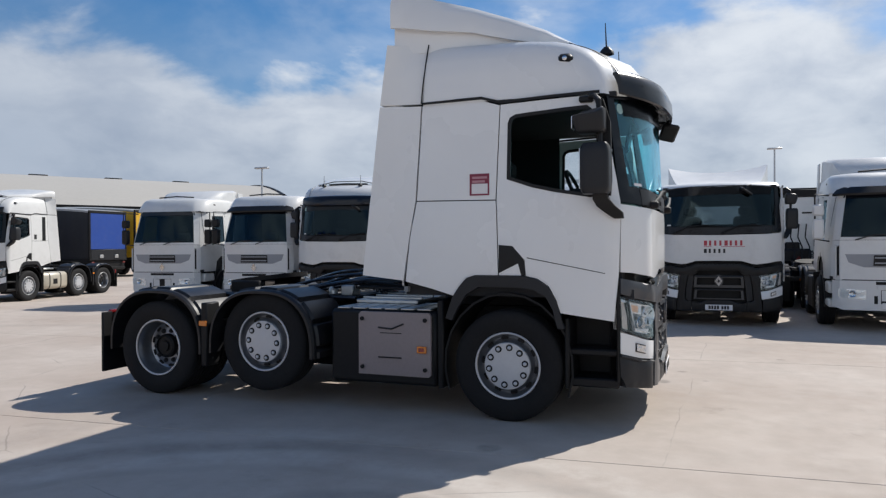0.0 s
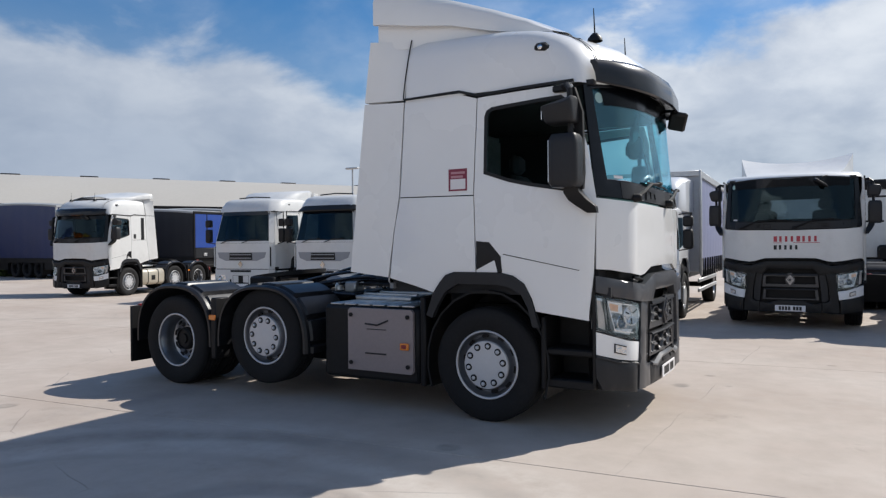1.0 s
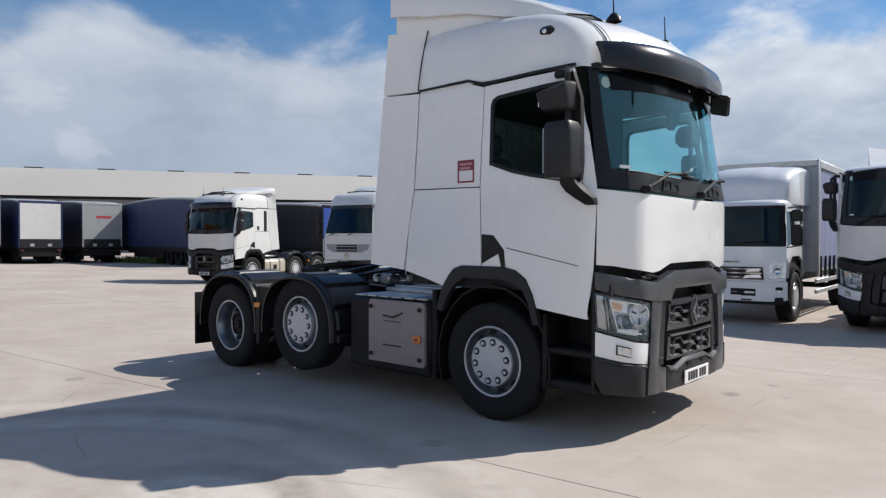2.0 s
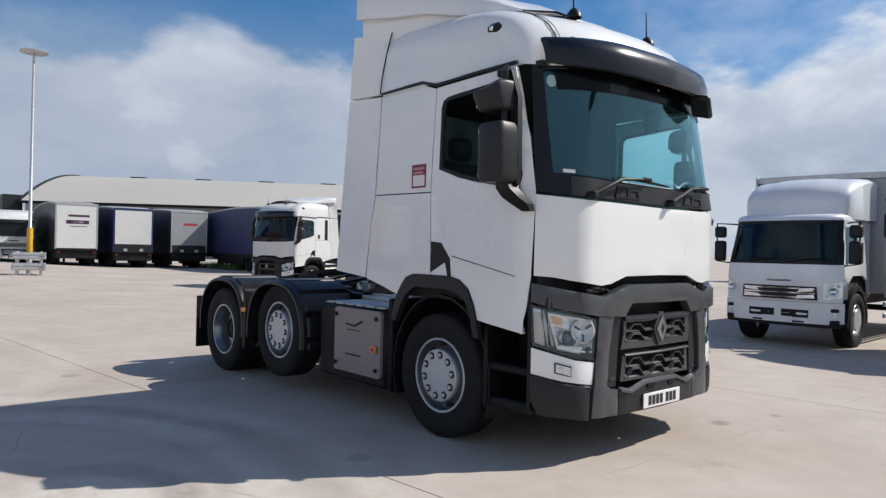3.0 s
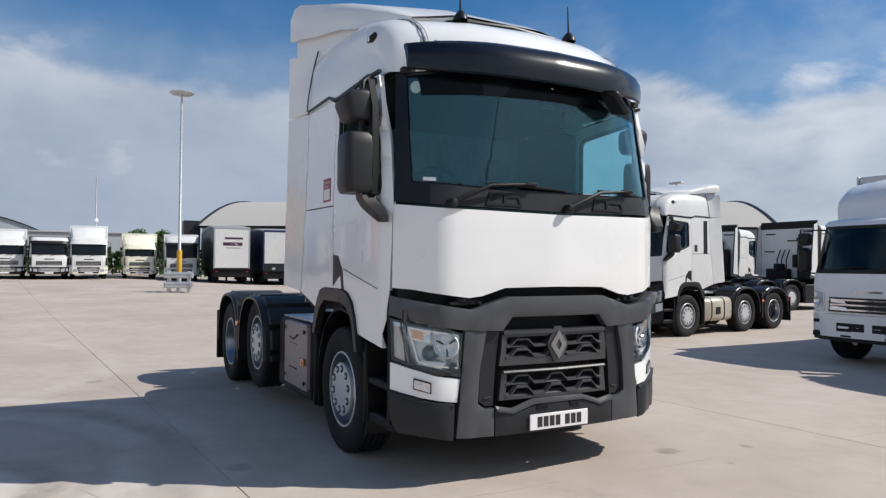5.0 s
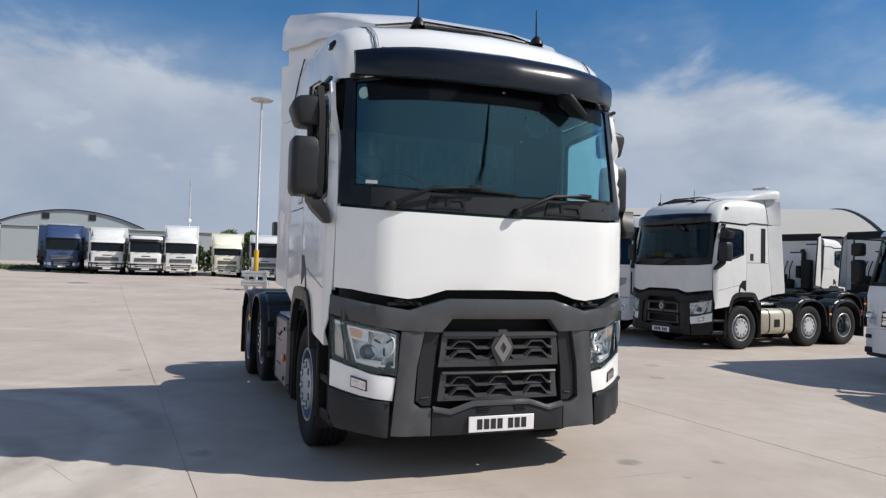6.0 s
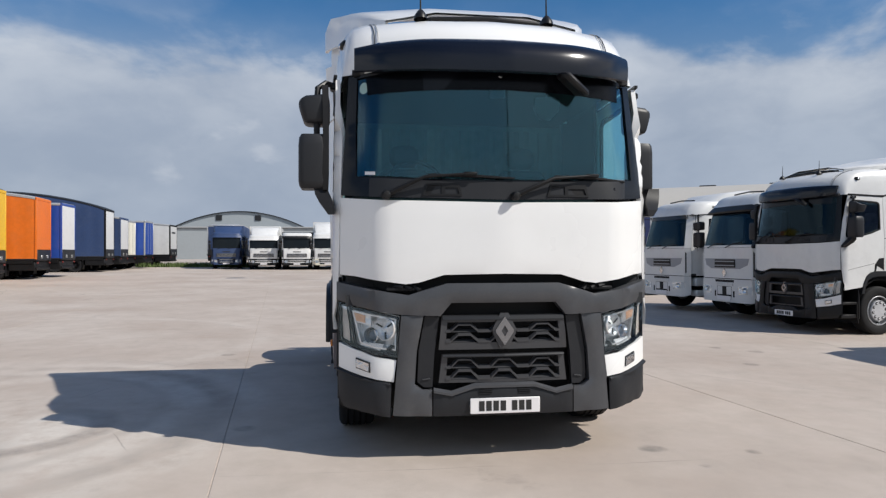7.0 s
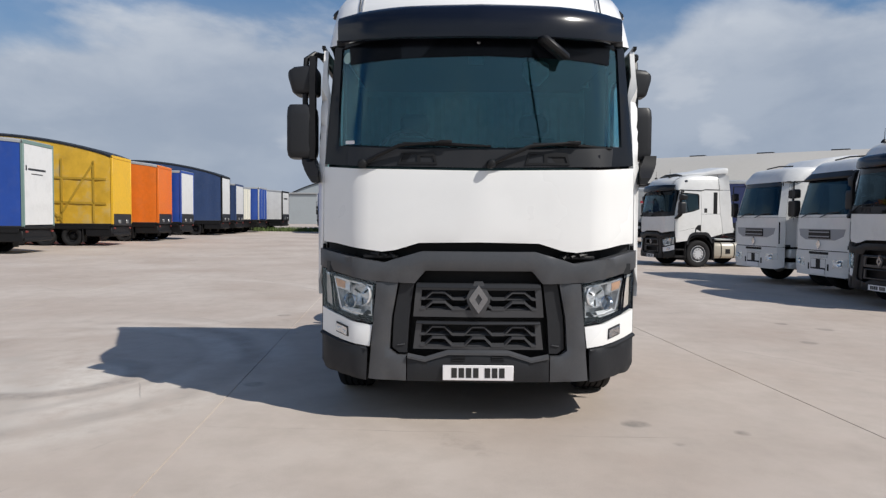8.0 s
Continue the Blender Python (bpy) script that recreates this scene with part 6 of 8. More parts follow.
def cab_box(tr, S, paint, front_paint, spec):
    """A cab built on the shell S from its own list of levels."""
    zb, zg, zs, zr = spec["bumper"], spec["belt"], spec["sill"], spec["roof"]
    xr, A = spec["rear"], spec["wrap"]
    aw = spec["screen"]

    def panel(name, poly, mat, label="", thick=0.03, off=0.0, holes=(), gap=0.003, parent=tr):
        m = M()
        skin(m, inset(poly, gap) if gap else poly, lambda a, z, d: S.lift(a, z, d + off), thick, holes, 0.16)
        return part(name, m, mat, parent, label)

    panel("bumper", [(-A, zb[0] + 0.06), (-A * 0.8, zb[0]), (A * 0.8, zb[0]), (A, zb[0] + 0.06), (A, zb[1]), (-A, zb[1])], spec.get("bumper_mat", front_paint), "painted bumper", 0.08, 0.02)
    panel("front_panel", [(-A, zb[1]), (A, zb[1]), (A, zs), (-A, zs)], front_paint, "painted front panel")
    panel("screen_surround", [(-A, zs), (A, zs), (A, zr), (-A, zr)], spec.get("surround", front_paint), "", 0.03, holes=[[(-aw, zs + 0.06), (aw, zs + 0.06), (aw, zr - 0.05), (-aw, zr - 0.05)]])
    panel("windscreen", [(-aw, zs + 0.05), (aw, zs + 0.05), (aw, zr - 0.04), (-aw, zr - 0.04)], TINT if spec.get("glazed") else DARKPANE, "dark windscreen", 0.008, -0.01)
    for s in (-1, 1):
        xa = S.at(A, zs).x
        body = [(S.at(A, zg).x, zg), (xa, zs), (S.at(A, zr).x, zr), (xr, zr), (xr, zg + 0.05), (-0.62, zg + 0.05), (-0.55, zg + 0.3), (-0.3, zg + 0.42), (0.3, zg + 0.42), (0.52, zg + 0.28), (0.58, zg)]
        wx1, wx0 = spec["window"]
        win = [(wx0, zs + 0.1), (wx1 + 0.1, zs - 0.02), (wx1, zr - 0.12), (wx0, zr - 0.1)]
        side = panel("cab_side", S.side(body, s), paint, "painted cab side", 0.04, holes=[S.side(win, s)])
        panel("side_window", S.side(win, s), TINT if spec.get("glazed") else DARKPANE, "dark side glass", 0.008, -0.012, gap=0, parent=side)
        m = M()
        for x in (wx0 - 0.09, S.at(A, zr).x - 0.04):
            skin(m, S.side([(x, zg + 0.45), (x + 0.012, zg + 0.45), (x + 0.012, zr - 0.02), (x, zr - 0.02)], s), lambda a, z, d: S.lift(a, z, d + 0.002), 0.004, step=0.3)
        part("door_gap", m, CHASSIS, side)
        w = S.at(A * 1.2, zg).y
        sm = spec.get("step_mat", CHASSIS)
        part("step", M().box(0.55, 1.0, min(s * (w - 0.35), s * (w - 0.02)), max(s * (w - 0.35), s * (w - 0.02)), zb[0] + 0.03, zb[0] + 0.12, 0.01), sm, tr, "cab step")
        part("step", M().box(0.55, 1.0, min(s * (w - 0.3), s * (w - 0.03)), max(s * (w - 0.3), s * (w - 0.03)), zg - 0.22, zg - 0.16, 0.01), sm, tr, "cab step")
        part("step_cheek", M().box(0.5, 0.56, min(s * (w - 0.4), s * (w - 0.01)), max(s * (w - 0.4), s * (w - 0.01)), zb[0], zg + 0.05, 0.01), sm, tr, "dark side of the steps")
        m = M()
        rings = []
        for k in range(13):
            t = math.pi * (-0.05 + 1.1 * k / 12)
            rings.append([(R_ * math.cos(t), s * y_, 0.5 + R_ * 1.06 * math.sin(t)) for R_, y_ in ((0.60, 0.6), (0.60, w + 0.01), (0.52, w + 0.01), (0.55, 0.6))])
        m.rings(rings)
        part("wheel_arch", m, GREY, tr, "dark wheel arch")
        # mirrors
        y0, y1 = spec["mirror"]
        m = M().tube([(S.at(A, zr).x - 0.1, s * (w - 0.03), zr - 0.05), (xa + 0.02, s * y1 * 0.97, zr - 0.04), (xa + 0.02, s * y1 * 0.97, zs + 0.02), (xa - 0.08, s * (w - 0.02), zs - 0.02)], 0.016, 6)
        arm = part("mirror_arm", m, BLACK, tr)
        for za, zc in ((zs + 0.02, zs + 0.42), (zs + 0.48, zs + 0.70)):
            part("mirror", M().box(xa - 0.08, xa + 0.07, min(s * y0, s * y1), max(s * y0, s * y1), za, zc, 0.03), spec.get("mirror_mat", BLACK), arm, "mirror housing")
        # head lamp
        h0, h1, ha, hb = spec["lamp"]
        P = (lambda p: p) if s > 0 else mirrored
        hl = panel("headlight", P([(ha, h0), (hb, h0 + 0.04), (hb, h1), (ha, h1 - 0.03)]), LAMPGLASS, "clear headlight", 0.05, 0.028)
        panel("headlight_cover", P([(ha, h0), (hb, h0 + 0.04), (hb, h1), (ha, h1 - 0.03)]), LENS, "", 0.004, 0.036, parent=hl)
        m = M()
        c = S.lift(s * (ha + hb) / 2, (h0 + h1) / 2, 0.03)
        m.lathe([(0.065, 0), (0.06, 0.012), (0.04, -0.004), (0, -0.01)], n=14, axis="x")
        part("lamp_bowl", m, CHROME, hl, at=pose(c.x, c.y, c.z, 0, 0, s * 12))
    for z0, z1, a in spec["grilles"]:
        g = M()
        skin(g, [(-a, z0), (a, z0), (a * 0.97, z1), (-a * 0.97, z1)], lambda q, z, d: S.lift(q, z, d + 0.024), 0.05, step=0.2)
        go = part("grille", g, BLACK, tr, "dark grille opening")
        n = max(2, int((z1 - z0) / 0.075))
        for k in range(n):
            z = z0 + (z1 - z0) * (k + 0.5) / n
            m = M()
            skin(m, [(-a * 0.94, z - 0.012), (a * 0.94, z - 0.012), (a * 0.94, z + 0.014), (-a * 0.94, z + 0.014)], lambda q, z_, d: S.lift(q, z_, d + 0.038), 0.02, step=0.25)
            part("slat", m, spec.get("slat", GREY), go)
    for z0, z1, a0, a1 in spec.get("slots", ()):
        m = M()
        skin(m, [(a0, z0), (a1, z0), (a1, z1), (a0, z1)], lambda q, z, d: S.lift(q, z, d + 0.024), 0.03, step=0.2)
        part("bumper_slot", m, CHASSIS, tr, "black slot")
    if spec.get("glazed"):
        w, xf = S.at(2.2, zs).y, S.at(0, zs).x
        part("back_lining", M().box(xr + 0.05, xr + 0.09, -w + 0.06, w - 0.06, zg + 0.1, zr + 0.05), INTERIOR, tr, "dark trim", smooth=0)
        part("headlining", M().box(xr + 0.1, S.at(0, zr).x - 0.12, -w + 0.16, w - 0.16, zr - 0.03, zr), INTERIOR, tr, smooth=0)
        part("cab_floor", M().box(xr + 0.1, xf - 0.2, -w + 0.06, w - 0.06, zg, zg + 0.06), INTERIOR, tr, smooth=0)
        part("dashboard", M().box(xf - 0.7, xf - 0.16, -w + 0.22, w - 0.22, zs - 0.4, zs + 0.02, 0.06), INTERIOR, tr, "dark grey")
        for s in (-1, 1):
            part("side_lining", M().box(xr + 0.1, spec["window"][1] - 0.04, min(s * (w - 0.1), s * (w - 0.07)), max(s * (w - 0.1), s * (w - 0.07)), zg, zr - 0.02), INTERIOR, tr, smooth=0)
            part("door_lining", M().box(spec["window"][1], spec["window"][0] + 0.05, min(s * (w - 0.1), s * (w - 0.07)), max(s * (w - 0.1), s * (w - 0.07)), zg, zs - 0.06), INTERIOR, tr, smooth=0)
            y = s * w * 0.5
            m = M().box(-0.5, 0.05, y - 0.24, y + 0.24, zg + 0.3, zg + 0.52, 0.06)
            m.box(-0.58, -0.4, y - 0.23, y + 0.23, zg + 0.5, zs + 0.36, 0.06)
            m.box(-0.57, -0.44, y - 0.13, y + 0.13, zs + 0.38, zs + 0.58, 0.05)
            part("seat", m, SEATCLOTH, tr, "grey cloth with headrest")
        m = M()
        y0 = -w * 0.5
        m.tube([(0.5 - 0.07 * math.sin(k * math.pi / 10), y0 + 0.21 * math.cos(k * math.pi / 10), zs + 0.02 + 0.19 * math.sin(k * math.pi / 10)) for k in range(21)], 0.016, 6, cap=False)
        part("steering_wheel", m, BLACK, tr, "black")
    # shut back, floor
    m = M().box(xr, xr + 0.04, -S.at(2.5, zs).y + 0.02, S.at(2.5, zs).y - 0.02, zg, zr, 0.01)
    part("back_panel", m, paint, tr)
    # wipers, plate, maker's shape
    for y0 in (-0.7, 0.05):
        m = M().tube([S.lift(y0, zs + 0.0, 0.03), S.lift(y0 + 0.3, zs + 0.09, 0.03), S.lift(y0 + 0.62, zs + 0.1, 0.02)], 0.012, 6)
        part("wiper", m, BLACK, tr)
    p = S.at(0, zb[0] + 0.12)
    part("number_plate", M().box(p.x + 0.025, p.x + 0.034, -0.26, 0.26, zb[0] + 0.04, zb[0] + 0.15), PAPER, tr, "plain pale plate", smooth=0)
    if spec.get("emblem"):
        p = S.at(0, spec["emblem"])
        m = M().prism([(0, 0.11), (0.08, 0), (0, -0.11), (-0.08, 0)], lambda u, v, w_: (p.x + 0.03 - w_, u, p.z + v), 0.03)
        part("emblem", m, CHROME, tr, "plain diamond shape")
    part("under_frame", M().box(xr - 0.1, S.at(0, zb[0]).x - 0.2, -0.5, 0.5, 0.5, zg + 0.1, 0.02), CHASSIS, tr, "dark engine and frame")


def shell_of(xf, xt, w, wt, z0, z1, rc=0.22):
    def tab(x, w_):
        return [(0, x, 0), (0.55, x - 0.02, 0.55), (w_ - rc, x - 0.06, w_ - rc), (w_ - rc * 0.45, x - 0.12, w_ - rc * 0.38), (w_ - 0.02, x - 0.25, w_ - 0.04), (w_ + 0.2, x - 0.46, w_), (3.6, x - 3.86, w_)]
    return Shell(tab(xf, w), tab(xt, wt), z0, z1)


def cap(tr, S, z0, z1, xr, paint, label, front=0.35, A=1.3):
    """A rounded roof over the shell, from z0 up to z1."""
    m = M()
    rings = []
    xf, w = S.at(0, z0).x, S.at(2.2, z0).y
    prof = [(0.0, 0.0), (0.05, 0.3), (0.13, 0.55), (0.3, 0.8), (0.6, 0.94), (1.0, 1.0)]
    for u, h in prof:
        ring = []
        for k in range(21):
            t = k / 20
            a = -2.4 + 4.8 * t
            q = S.at(a, z0)
            x = max(q.x, xr)
            k2 = u * front
            ring.append((x - k2 * max(0.0, (x - xr)) / (xf - xr) * 1.6, q.y * (1 - 0.16 * u), z0 + (z1 - z0) * h))
        rings.append(ring)
    n = 21
    m.rings(rings, cap=False, closed=True)
    m.add(rings[-1], [tuple(range(n))])
    return part("roof", m, paint, tr, label, smooth=50)


BAND = material("grey_grille_band", (0.30, 0.31, 0.33), 0.4, vary=0.05, grain=10, patch=2)


def premium(at, label, deflector=None, visor=True, mirror_mat=BLACK):
    """An older tractor unit: a front that narrows upwards, chamfered corners, a sloping roof front."""
    tr = thing("tractor_unit", at, label, "lorry", "parked tractor units")
    low = [(0, 1.42, 0), (0.5, 1.41, 0.5), (0.88, 1.375, 0.88), (0.97, 1.345, 0.965), (1.06, 1.27, 1.02), (1.2, 1.15, 1.08), (1.4, 0.96, 1.13), (1.6, 0.76, 1.15), (3.6, -1.24, 1.15)]
    high = [(0, 1.25, 0), (0.5, 1.235, 0.45), (0.88, 1.19, 0.765), (0.97, 1.16, 0.84), (1.06, 1.09, 0.90), (1.2, 0.98, 0.97), (1.4, 0.82, 1.04), (1.6, 0.66, 1.075), (3.6, -1.24, 1.09)]
    S = Shell(low, high, 1.8, 2.68)
    P = WHITE_OLD
    cab_box(tr, S, P, P, dict(bumper=(0.42, 0.99), belt=1.0, sill=1.76, roof=2.70, rear=-0.85, wrap=1.12, screen=0.94, window=(0.66, 0.06), glazed=True,
            mirror=(1.2, 1.4), lamp=(0.62, 0.84, 0.52, 0.96), grilles=((1.27, 1.47, 0.40),), slots=((0.91, 0.97, -0.36, 0.36), (0.55, 0.81, -0.28, 0.28), (0.55, 0.70, 0.33, 0.39), (0.55, 0.70, -0.39, -0.33)), emblem=1.14, surround=P, mirror_mat=mirror_mat, slat=BAND))
    m = M()
    skin(m, [(-0.86, 1.49), (-0.80, 1.33), (-0.55, 1.24), (0.55, 1.24), (0.80, 1.33), (0.86, 1.49)], lambda a, z, d: S.lift(a, z, d + 0.008), 0.02, step=0.2)
    part("grille_band", m, BAND, tr, "mid-grey band beside the slats")
    for k in range(7):
        a = -0.3 + 0.1 * k
        m = M()
        skin(m, [(a - 0.03, 0.835), (a + 0.03, 0.835), (a + 0.03, 0.895), (a - 0.03, 0.895)], lambda q, z, d: S.lift(q, z, d + 0.045), 0.03, step=0.2)
        part("bumper_tooth", m, P, tr)
    m = M()
    skin(m, [(-1.1, 0.985), (1.1, 0.985), (1.1, 1.005), (-1.1, 1.005)], lambda q, z, d: S.lift(q, z, d + 0.004), 0.03, step=0.2)
    part("panel_gap", m, CHASSIS, tr, "dark joint above the bumper")
    for s in (-1, 1):
        Q = (lambda p: p) if s > 0 else mirrored
        m = M()
        skin(m, Q([(0.965, 1.08), (1.0, 1.08), (1.0, 1.62), (0.965, 1.66)]), lambda a, z, d: S.lift(a, z, d + 0.006), 0.02, step=0.2)
        part("corner_slot", m, CHASSIS, tr)
        m = M()
        skin(m, Q([(1.0, 1.06), (1.12, 1.06), (1.12, 1.6), (1.06, 1.66), (1.0, 1.66)]), lambda a, z, d: S.lift(a, z, d + 0.045), 0.03, step=0.12)
        part("corner_vane", m, P, tr, "white corner air vane")
        m = M()
        skin(m, S.side([(0.02, 1.52), (0.13, 1.50), (0.12, 1.42), (0.02, 1.36)], s), lambda a, z, d: S.lift(a, z, d + 0.004), 0.02, step=0.2)
        part("door_handle", m, CHASSIS, tr, "black door handle")
        m = M()
        y0, y1 = min(s * 0.82, s * 1.12), max(s * 0.82, s * 1.12)
        m.box(0.6, 1.12, y0, y1, 0.72, 0.95, 0.03)
        m.box(0.62, 1.1, y0, y1, 0.44, 0.60, 0.03)
        part("step_panel", m, P, tr, "white step panels below the door")
    # black band and visor over the windscreen
    m = M()
    skin(m, [(-0.98, 2.58), (0.98, 2.58), (0.96, 2.69), (-0.96, 2.69)], lambda a, z, d: S.lift(a, z, d + 0.004), 0.02, step=0.15)
    part("screen_band", m, GLOSS_BLACK, tr, "black band along the top of the screen")
    if visor:
        m = M()
        rings = []
        for k in range(17):
            a = -1.12 + 2.24 * k / 16
            p, q = S.lift(a, 2.72, 0.0), S.lift(a, 2.70, 0.13)
            rings.append([(p.x, p.y, 2.79), (q.x, q.y, 2.66), (q.x - 0.01, q.y, 2.62), (p.x, p.y, 2.70)])
        m.rings(rings)
        part("sun_visor", m, BLACK, tr, "dark sun visor")
    # roof: sloping front, flat crown
    def hoop(z, xf, hw, sw):
        half = [(-0.85, sw), (xf - 0.60, sw), (xf - 0.36, sw - 0.02), (xf - 0.18, sw - 0.32 * (sw - hw)), (xf - 0.06, hw + 0.25 * (sw - hw)), (xf - 0.015, hw), (xf, hw * 0.5), (xf + 0.01, 0)]
        return [(x, -y, z) for x, y in half] + [(x, y, z) for x, y in half[-2::-1]]

    m = M()
    levels = [hoop(2.69, 1.25, 0.80, 1.09), hoop(2.80, 1.20, 0.775, 1.085), hoop(2.98, 1.06, 0.73, 1.065), hoop(3.04, 0.98, 0.71, 1.045), hoop(3.08, 0.86, 0.66, 0.99), hoop(3.10, 0.5, 0.5, 0.8)]
    m.rings(levels, cap=True)
    roof = part("roof", m, P, tr, "white roof with a sloping front", smooth=35)
    for s in (-1, 1):
        part("roof_lamp", M().box(0.45, 0.55, min(s * 1.05, s * 1.08), max(s * 1.05, s * 1.08), 2.88, 2.93, 0.012), CHASSIS, roof, "small dark marker lamp")
    part("roof_bar", M().tube([(0.72, -0.55, 3.12), (0.74, 0.0, 3.15), (0.72, 0.55, 3.12)], 0.018, 6), BLACK, roof, "black roof bar")
    if deflector:
        zt = deflector
        sec = [(-0.85, 1.04, zt), (-0.5, 1.02, zt - 0.03), (-0.1, 0.92, zt - 0.10), (0.25, 0.78, 3.12)]
        m = M().rings([[(x, -w, 3.04), (x, -w + 0.02, z - 0.05), (x, -w + 0.12, z), (x, w - 0.12, z), (x, w - 0.02, z - 0.05), (x, w, 3.04)] for x, w, z in sec])
        part("air_deflector", m, P, tr, "white roof air deflector", smooth=50)
    top = (deflector or 3.1) - 0.08
    for s in (-1, 1):
        m = M().prism([(-0.86, 1.1), (-1.28, 1.15), (-1.14, top), (-0.86, top)], lambda u, v, w: (u, s * (1.15 - w - 0.045 * max(0.0, v - 1.8)), v), 0.03)
        part("side_fairing", m, P, tr, "white side fairing")
    part("rear_wall", M().box(-0.87, -0.852, -1.08, 1.08, 1.1, 3.06), P, tr, smooth=0)
    chassis(tr, dict(nuts=True, tank=BARE))
    return tr


premium(stand(-12.74, 9.36, -81), "white high-roof tractor unit with grey slatted front, weathered", 3.42, visor=False)
premium(stand(-9.75, 9.61, -85), "white tractor unit with a dark visor and grey slatted front", None)
premium(stand(5.05, 9.3, -92), "white tractor unit with tall fairings and white mirrors", 3.55, mirror_mat=WHITE_OLD)


def box_lorry(at):
    tr = thing("box_lorry", at, "silver curtain-sided box lorry with a roof spoiler", "lorry")
    S = shell_of(1.08, 0.90, 1.0, 0.95, 1.4, 2.3, 0.26)
    cab_box(tr, S, SILVER, SILVER, dict(bumper=(0.42, 0.84), belt=0.90, sill=1.52, roof=2.32, rear=-0.75, wrap=0.99, screen=0.90, window=(0.58, -0.05), glazed=True, surround=BLACK,
            mirror=(1.1, 1.3), lamp=(0.88, 1.22, 0.74, 0.985), grilles=((0.88, 1.12, 0.66),), slots=((0.56, 0.70, -0.52, -0.06), (0.56, 0.70, 0.06, 0.52), (0.47, 0.50, -0.45, -0.2), (0.47, 0.50, 0.2, 0.45)), slat=CHROME))
    for s in (-1, 1):
        m = M()
        Q = (lambda p: p) if s > 0 else mirrored
        skin(m, Q([(0.30, 0.90), (0.62, 0.92), (0.60, 0.98), (0.34, 0.96)]), lambda a, z, d: S.lift(a, z, d + 0.05), 0.03, step=0.1)
        part("grille_lamp", m, LAMPGLASS, tr, "bright chrome lamp")
        m = M()
        skin(m, Q([(0.34, 1.02), (0.60, 1.04), (0.58, 1.10), (0.38, 1.08)]), lambda a, z, d: S.lift(a, z, d + 0.05), 0.03, step=0.1)
        part("grille_lamp", m, LAMPGLASS, tr, "bright chrome lamp")
        m = M()
        skin(m, Q([(0.72, 0.60), (0.90, 0.62), (0.90, 0.68), (0.72, 0.67)]), lambda a, z, d: S.lift(a, z, d + 0.024), 0.02, step=0.1)
        part("fog_lamp", m, LAMPGLASS, tr, "clear fog lamp")
    m = M()
    skin(m, [(-0.22, 1.20), (0.22, 1.20), (0.21, 1.235), (-0.21, 1.235)], lambda a, z, d: S.lift(a, z, d + 0.006), 0.01, step=0.1)
    part("maker_bar", m, CHROME, tr, "plain chrome bar")
    m = M()
    skin(m, [(-0.98, 0.40), (0.98, 0.40), (0.98, 0.46), (-0.98, 0.46)], lambda a, z, d: S.lift(a, z, d + 0.026), 0.06, step=0.15)
    part("bumper_lip", m, CHASSIS, tr, "black lower lip")
    cap(tr, S, 2.32, 2.45, -0.75, SILVER, "silver low roof", 0.2)
    # full-width spoiler shaped up to the body's height, its front bowed forward
    m = M()
    rings = []
    for k in range(12):
        t = k / 11
        x0 = 0.52 - 1.25 * t ** 1.6
        z = 2.42 + 0.77 * math.sin(math.pi / 2 * t) ** 0.5
        ring = []
        for j in range(19):
            c = -1 + 2 * j / 18
            a = abs(c)
            w = (0.90 + 0.16 * t) * c
            drop = 0.02 * a + (0.08 * ((a - 0.82) / 0.18) ** 2 if a > 0.82 else 0.0)
            rise = 0.035 * max(0.0, 1 - (a / 0.55) ** 6) * math.sin(math.pi * t)
            ring.append((x0 - 0.16 * a ** 3, w, z - drop * min(1.0, 3 * t) + rise))
        rings.append(ring + [(x0 - 0.2, 0.90 + 0.16 * t, 2.36), (x0 - 0.2, -0.90 - 0.16 * t, 2.36)])
    m.rings(rings)
    part("roof_spoiler", m, SILVER, tr, "silver roof spoiler", smooth=50)
    body = part("load_body", M().box(-6.9, -0.95, -1.2, 1.2, 0.98, 3.24, 0.02), CURTAINWHITE, tr, "pale grey curtain-sided body")
    for s in (-1, 1):
        rings = []
        for k in range(49):
            x, b = -1.02 - 5.8 * k / 48, 0.008 * math.sin(k * 1.3)
            rings.append([(x, s * 1.203, 1.06), (x, s * (1.222 + b), 2.0), (x, s * 1.205, 3.15), (x, s * 1.19, 3.15), (x, s * 1.19, 1.06)])
        part("side_curtain", M().rings(rings), LILAC, body, "dull blue-grey curtain")
        y0, y1 = min(s * 1.2, s * 1.245), max(s * 1.2, s * 1.245)
        part("top_rail", M().box(-6.9, -0.9, y0, y1, 3.16, 3.32, 0.01), GALV, body, "grey rail")
        part("corner_post", M().box(-0.99, -0.86, y0, y1, 0.9, 3.34, 0.01), GALV, body, "grey post")
        part("corner_post", M().box(-6.95, -6.85, y0, y1, 0.9, 3.32, 0.01), GALV, body, "grey post")
        for k in range(12):
            x = -1.2 - 0.48 * k
            part("curtain_strap", M().box(x - 0.02, x + 0.02, y0, y1, 0.86, 1.3, 0.004), GREY, body)
        for z in (0.5, 0.72):
            part("side_guard", M().box(-4.6, -1.1, min(s * 1.12, s * 1.16), max(s * 1.12, s * 1.16), z, z + 0.09, 0.01), GALV, tr, "pale side guard rail")
    part("top_rail", M().box(-0.98, -0.88, -1.2, 1.2, 3.20, 3.33, 0.01), GALV, body, "grey rail")
    m = M()
    for s in (-1, 1):
        m.box(-6.8, 0.6, min(s * 0.36, s * 0.44), max(s * 0.36, s * 0.44), 0.68, 0.94, 0.01)
